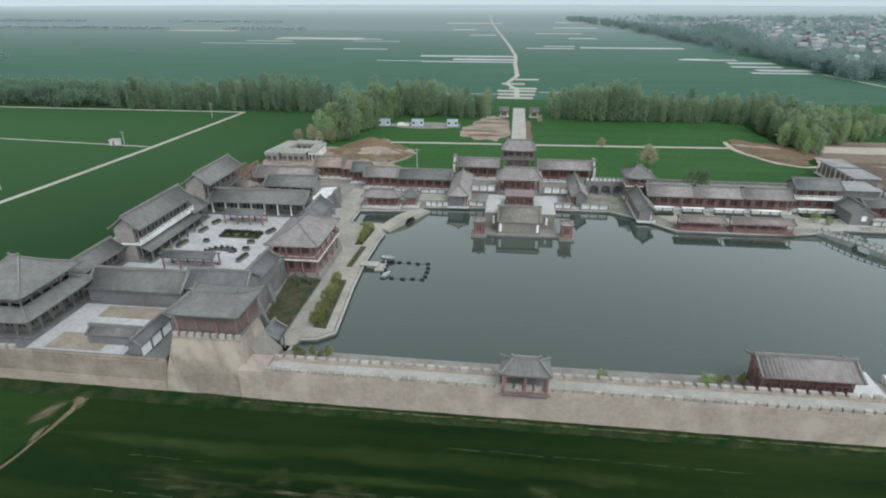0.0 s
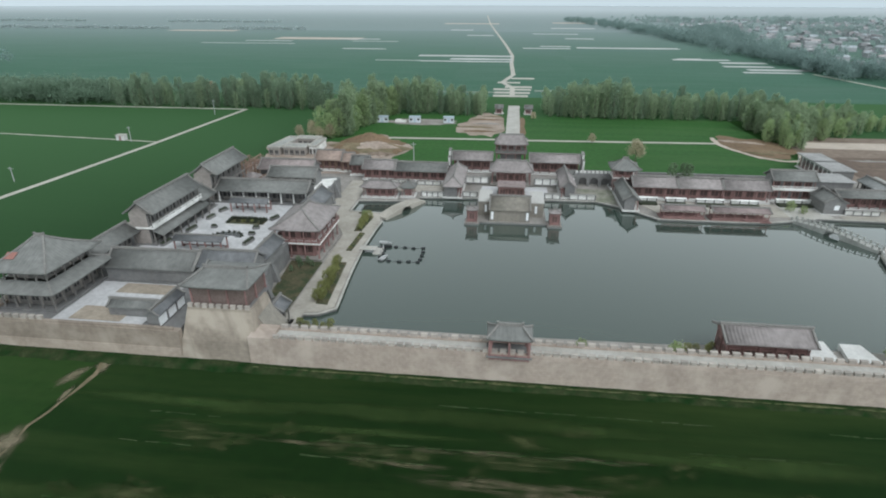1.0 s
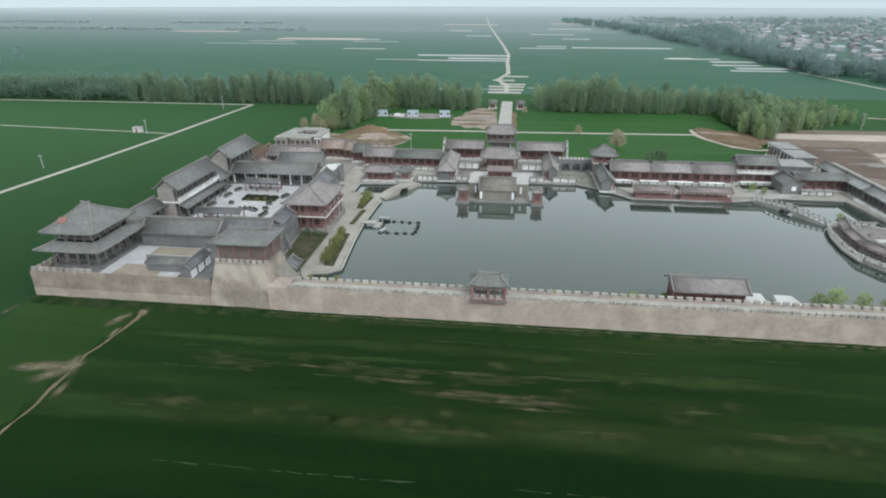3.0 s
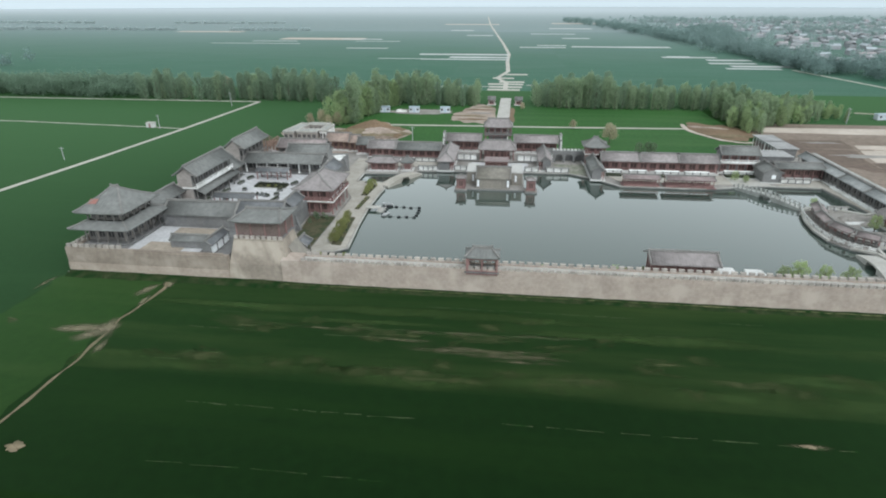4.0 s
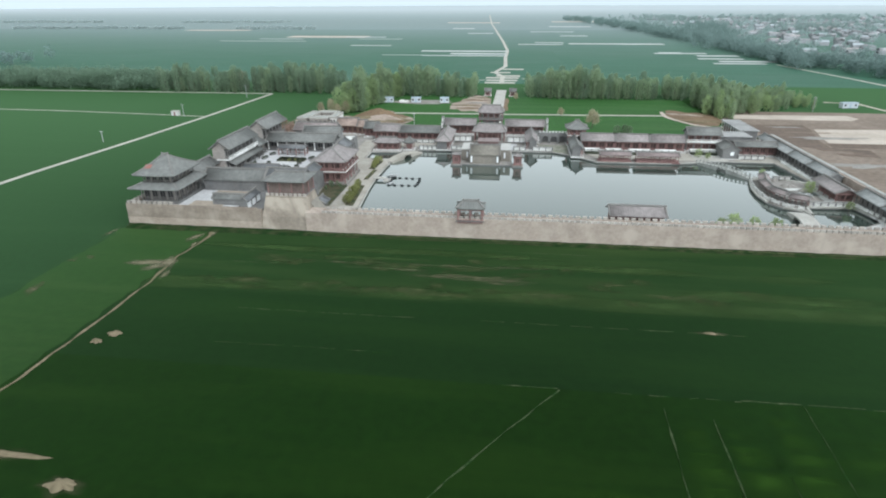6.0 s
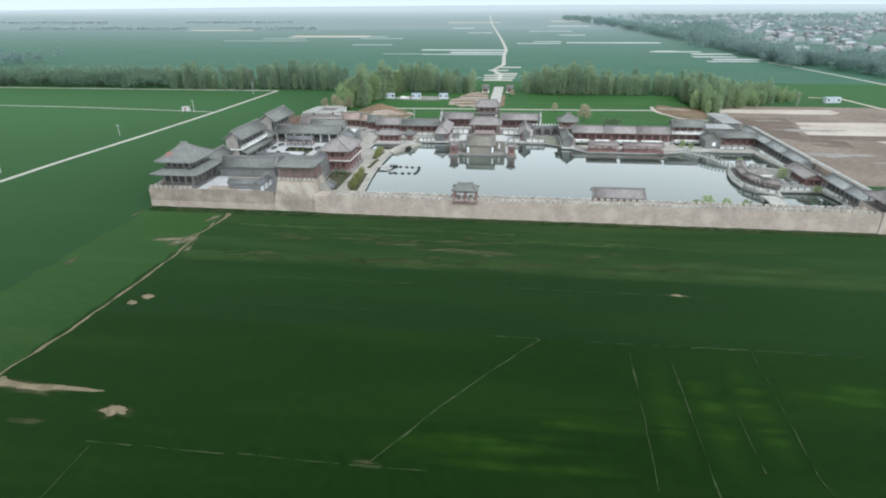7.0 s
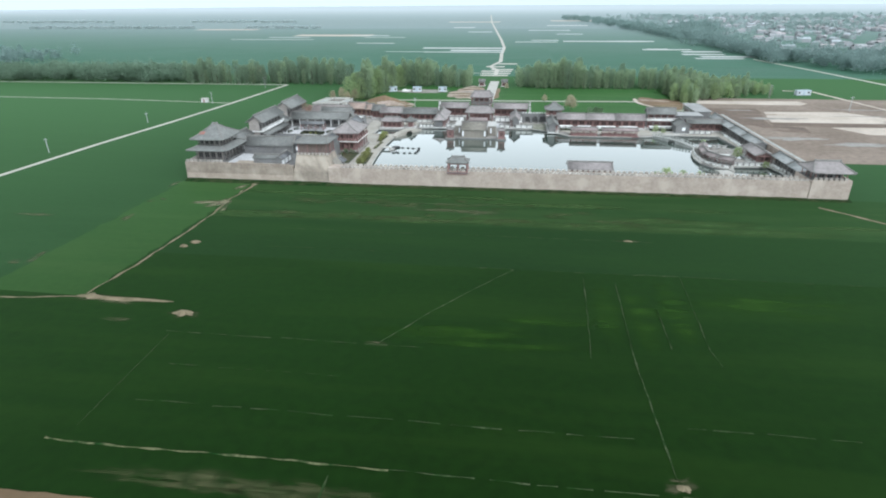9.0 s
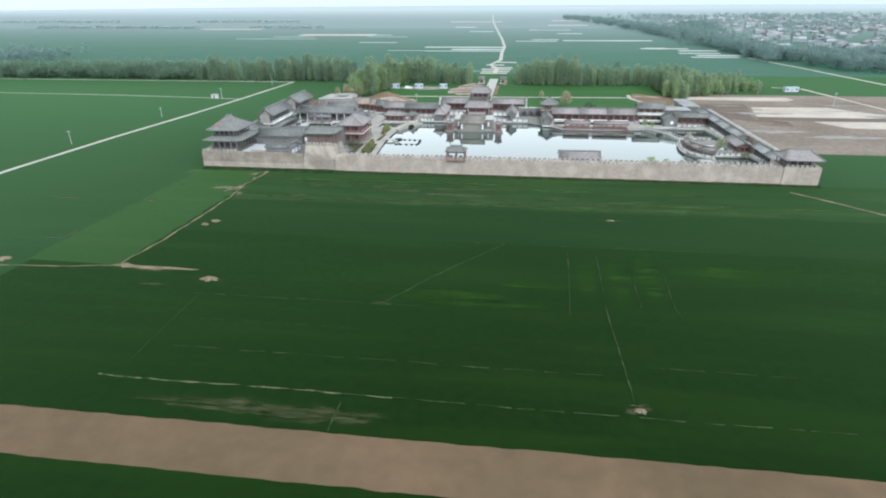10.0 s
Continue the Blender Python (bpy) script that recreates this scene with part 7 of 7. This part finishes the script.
for k in range(34):
    cu, cv = rng.uniform(400, 1100), rng.uniform(420, 1600)
    for i in range(18):
        places.append((cu + rng.gauss(0, 34), cv + rng.gauss(0, 9), rng.uniform(8, 14)))
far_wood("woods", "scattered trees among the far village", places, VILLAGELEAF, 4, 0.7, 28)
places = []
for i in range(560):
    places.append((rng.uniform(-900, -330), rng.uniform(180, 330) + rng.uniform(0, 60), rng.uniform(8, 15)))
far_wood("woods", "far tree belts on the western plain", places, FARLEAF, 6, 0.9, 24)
places = []
for i in range(300):
    places.append((rng.uniform(-335, -118), rng.uniform(210, 236), rng.uniform(8, 12)))
far_wood("woods", "dense poplar belt beyond the western fields", places, LEAF_BELT, 16, 0.5, 60)
places = []
for v, u0, u1, step in ((950, -880, -520, 5), (950, -420, -270, 5), (1250, -1500, -900, 6), (1250, -700, -430, 6)):
    u = u0
    while u < u1:
        places.append((u + rng.uniform(-2, 2), v + rng.uniform(-4, 4), rng.uniform(3.5, 6)))
        u += step
far_wood("woods", "tree rows on the far western plain, paled by painted haze", places, RIMLEAF, 7, 1.0, 14)
# ---- far village ----
vh = thing("village_house", "small brick village house with a tiled roof", "house")
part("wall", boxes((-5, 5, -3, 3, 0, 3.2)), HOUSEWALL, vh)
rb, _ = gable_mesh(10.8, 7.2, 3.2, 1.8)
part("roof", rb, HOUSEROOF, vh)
for x in (-3, 0, 3):
    part("window", boxes((x - 0.7, x + 0.7, -3.06, -2.98, 1.0, 2.4)), SHADEGLASS, vh)
vh.matrix_basis = pose(362, 470, 0, 0, 0, 4)
for i in range(170):
    u, v = 372 + 520 * rng.random(), 400 + 900 * rng.random() ** 1.2
    if u < 372 + (v - 400) * 0.08:
        continue
    s = rng.uniform(0.75, 1.25)
    copy_thing(vh, pose(u, v, 0, 0, 0, rng.choice((0, 90)) + rng.uniform(-6, 6)) @ Matrix.Scale(s, 4))
for ob in bpy.data.objects:
    if ob.name.startswith("village_house"):
        tagged(ob, group="far village houses")


# the crowded rest of the village, past counting
verts, faces, kinds = [], [], []
rv = random.Random(33)
for i in range(520):
    v = 430 + 1150 * rv.random() ** 1.1
    u = 372 + (v - 430) * 0.03 + 760 * rv.random()
    w, d, h, r = rv.uniform(4, 8), rv.uniform(2.6, 4), rv.uniform(2.8, 4.6), rv.uniform(1.0, 2.0)
    if rv.random() < 0.5:
        w, d = d, w
    k = len(verts)
    verts += [(u + a * w, v + b * d, c) for c in (0, h) for a, b in ((-1, -1), (1, -1), (1, 1), (-1, 1))]
    ends = ((-1, 0), (1, 0)) if w > d else ((0, -1), (0, 1))
    verts += [(u + a * w, v + b * d, h + r) for a, b in ends]
    faces += [(k, k + 1, k + 5, k + 4), (k + 1, k + 2, k + 6, k + 5), (k + 2, k + 3, k + 7, k + 6), (k + 3, k, k + 4, k + 7)]
    kinds += [0] * 4
    if w > d:
        faces += [(k + 4, k + 5, k + 9, k + 8), (k + 6, k + 7, k + 8, k + 9), (k + 4, k + 8, k + 7), (k + 5, k + 6, k + 9)]
    else:
        faces += [(k + 5, k + 6, k + 9, k + 8), (k + 7, k + 4, k + 8, k + 9), (k + 4, k + 5, k + 8), (k + 6, k + 7, k + 9)]
    kinds += [1 + rv.randrange(3)] * 2 + [0] * 2
me = bpy.data.meshes.new("village")
me.from_pydata(verts, [], faces)
# the red roofs are greyed by painted distance haze
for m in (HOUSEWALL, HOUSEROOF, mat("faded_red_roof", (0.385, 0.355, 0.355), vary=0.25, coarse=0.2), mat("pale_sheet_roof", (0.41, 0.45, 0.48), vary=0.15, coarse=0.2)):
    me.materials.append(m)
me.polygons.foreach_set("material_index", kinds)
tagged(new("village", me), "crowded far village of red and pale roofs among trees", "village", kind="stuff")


# ---- cabins, hut, poles ----
def cabin(u, v, w, turn, label):
    root = thing("site_cabin", label, "cabin", pose(u, v, 0.04 if u < 100 else 0.0, 0, 0, turn), "site cabins")
    part("body", boxes((-w / 2, w / 2, -1.3, 1.3, 0.15, 2.6)), METAL, root)
    part("roof", boxes((-w / 2 - 0.15, w / 2 + 0.15, -1.45, 1.45, 2.6, 2.78)), BLUE, root)
    part("door", boxes((-0.45, 0.45, -1.36, -1.301, 0.2, 2.2)), BLUE, root)
    for x in (-w / 3, w / 3):
        part("window", boxes((x - 0.5, x + 0.5, -1.36, -1.301, 1.1, 2.0)), SHADEGLASS, root)
    part("skid", boxes((-w / 2, w / 2, -1.1, -0.8, 0, 0.15), (-w / 2, w / 2, 0.8, 1.1, 0, 0.15)), POLE, root)


cabin(27.8, 184.4, 5.2, 6, "white sheet-metal site cabin with a blue roof")
cabin(42.6, 185.6, 5.0, 4, "white sheet-metal site cabin with a blue roof")
cabin(57.9, 186.4, 4.6, 2, "white sheet-metal site cabin with a blue roof")
cabin(262, 189.5, 8.0, 10, "larger white sheet-metal cabin on the bare plots")
whole("block_stack", boxes((33.5, 38.5, 185.2, 186.4, 0.03, 0.9), (34, 36, 185.3, 186.3, 0.9, 1.3)), PLASTER, "stack of white blocks beside the cabins", "building material")
hut = thing("pump_hut", "small pale pump hut with a flat roof on the field path", "hut", pose(-67.5, 138.2, 0, 0, 0, 4))
part("wall", boxes((-1.6, 1.6, -1.2, 1.2, 0, 1.95)), COPING, hut)
part("roof", boxes((-1.8, 1.8, -1.4, 1.4, 1.95, 2.12)), CONCRETE, hut)
part("door", boxes((-0.42, 0.42, -1.26, -1.201, 0, 1.75)), TIMBER, hut)


def pole_at(u, v, h):
    root = thing("utility_pole", "thin concrete utility pole with a cross arm", "pole", pose(u, v, 0), "utility poles")
    bm = bmesh.new()
    tube(bm, (0, 0, 0), (0, 0, h), 0.16, 0.1, 8)
    part("shaft", bm, POLE, root)
    part("cross_arm", boxes((-0.9, 0.9, -0.06, 0.06, h - 0.6, h - 0.46)), POLE, root)


for u, v, h in ((-56.5, 193, 7.0), (-61.8, 135.5, 6.0), (-65.4, 82.7, 4.6), (-68.8, 27.2, 5.4), (53.2, 116, 7.5), (240, 178, 7), (262, 140, 7)):
    pole_at(u, v, h)
# distant gate lodges on the approach road
for u in (80.0, 94.2):
    hall("road_lodge", "small lodge with a tiled roof beside the approach road", u, 212, 0, 3.6, 3.2, 0, ((2.6, "door"),), 1, 0.6, "f", PLASTER, rise=1.2, over=0.5, plinth=0.15, columns=0.1, group="road lodges")


# ---- battlements, piece by piece ----
def merlons(wall, u0, u1, v, z, step, wide, high, thick, along=True):
    me = stock(("merlon", wide, high, thick, along), lambda: merlon_mesh(wide, high, thick, along), MERLON)
    n = int((u1 - u0) / step)
    for i in range(n):
        c = u0 + step * (i + 0.5)
        part("merlon", me, MERLON, wall, at=(c, v, z) if along else (v, c, z))


def merlon_mesh(wide, high, thick, along):
    bm = bmesh.new()
    a, b = (wide / 2, thick / 2) if along else (thick / 2, wide / 2)
    box(bm, -a, a, -b, b, 0, high)
    box(bm, -a - 0.05, a + 0.05, -b - 0.05, b + 0.05, high, high + 0.12)
    return bm


ob = bpy.data.objects
whole("parapet", boxes((0.95, 34.4, 0.95, 1.45, 5.3, 5.7)), STONE_OLD, "low parapet of the outer wall", "wall", kind="structure")
whole("parapet", boxes((50.1, 181.9, 0.75, 1.25, 4.6, 5.15), (50.1, 181.9, 4.0, 4.45, 4.6, 4.95)), STONE, "low parapets of the wall walk", "wall", kind="structure")
whole("parapet", boxes((35.95, 46.25, 3.42, 3.9, 7.7, 8.1), (35.95, 36.4, 3.9, 9.5, 7.7, 8.1), (45.8, 46.25, 3.9, 9.5, 7.7, 8.1)), STONE_GATE, "low parapet round the bastion", "wall", kind="structure")
whole("parapet", boxes((182.05, 192.15, 0.45, 0.95, 5.2, 5.6), (191.7, 192.15, 0.95, 10.4, 5.2, 5.6)), STONE, "low parapet of the corner bastion", "wall", kind="structure")
merlons(ob["wall_south"], 1.1, 13.3, 1.2, 5.7, 1.35, 0.85, 0.55, 0.42)
merlons(ob["wall_west"], 2.1, 60, 1.25, 5.1, 1.5, 0.9, 0.7, 0.42, False)
merlons(ob["wall_south_east"], 50.2, 181.9, 1.0, 5.15, 1.25, 0.85, 0.42, 0.42)
merlons(ob["wall_south_east"], 50.2, 181.9, 4.2, 4.95, 1.55, 0.95, 0.45, 0.4)
merlons(ob["bastion"], 35.9, 46.3, 3.66, 8.1, 1.14, 0.7, 0.5, 0.42)
merlons(ob["bastion_east"], 182.2, 192.1, 0.7, 5.6, 1.3, 0.8, 0.5, 0.42)
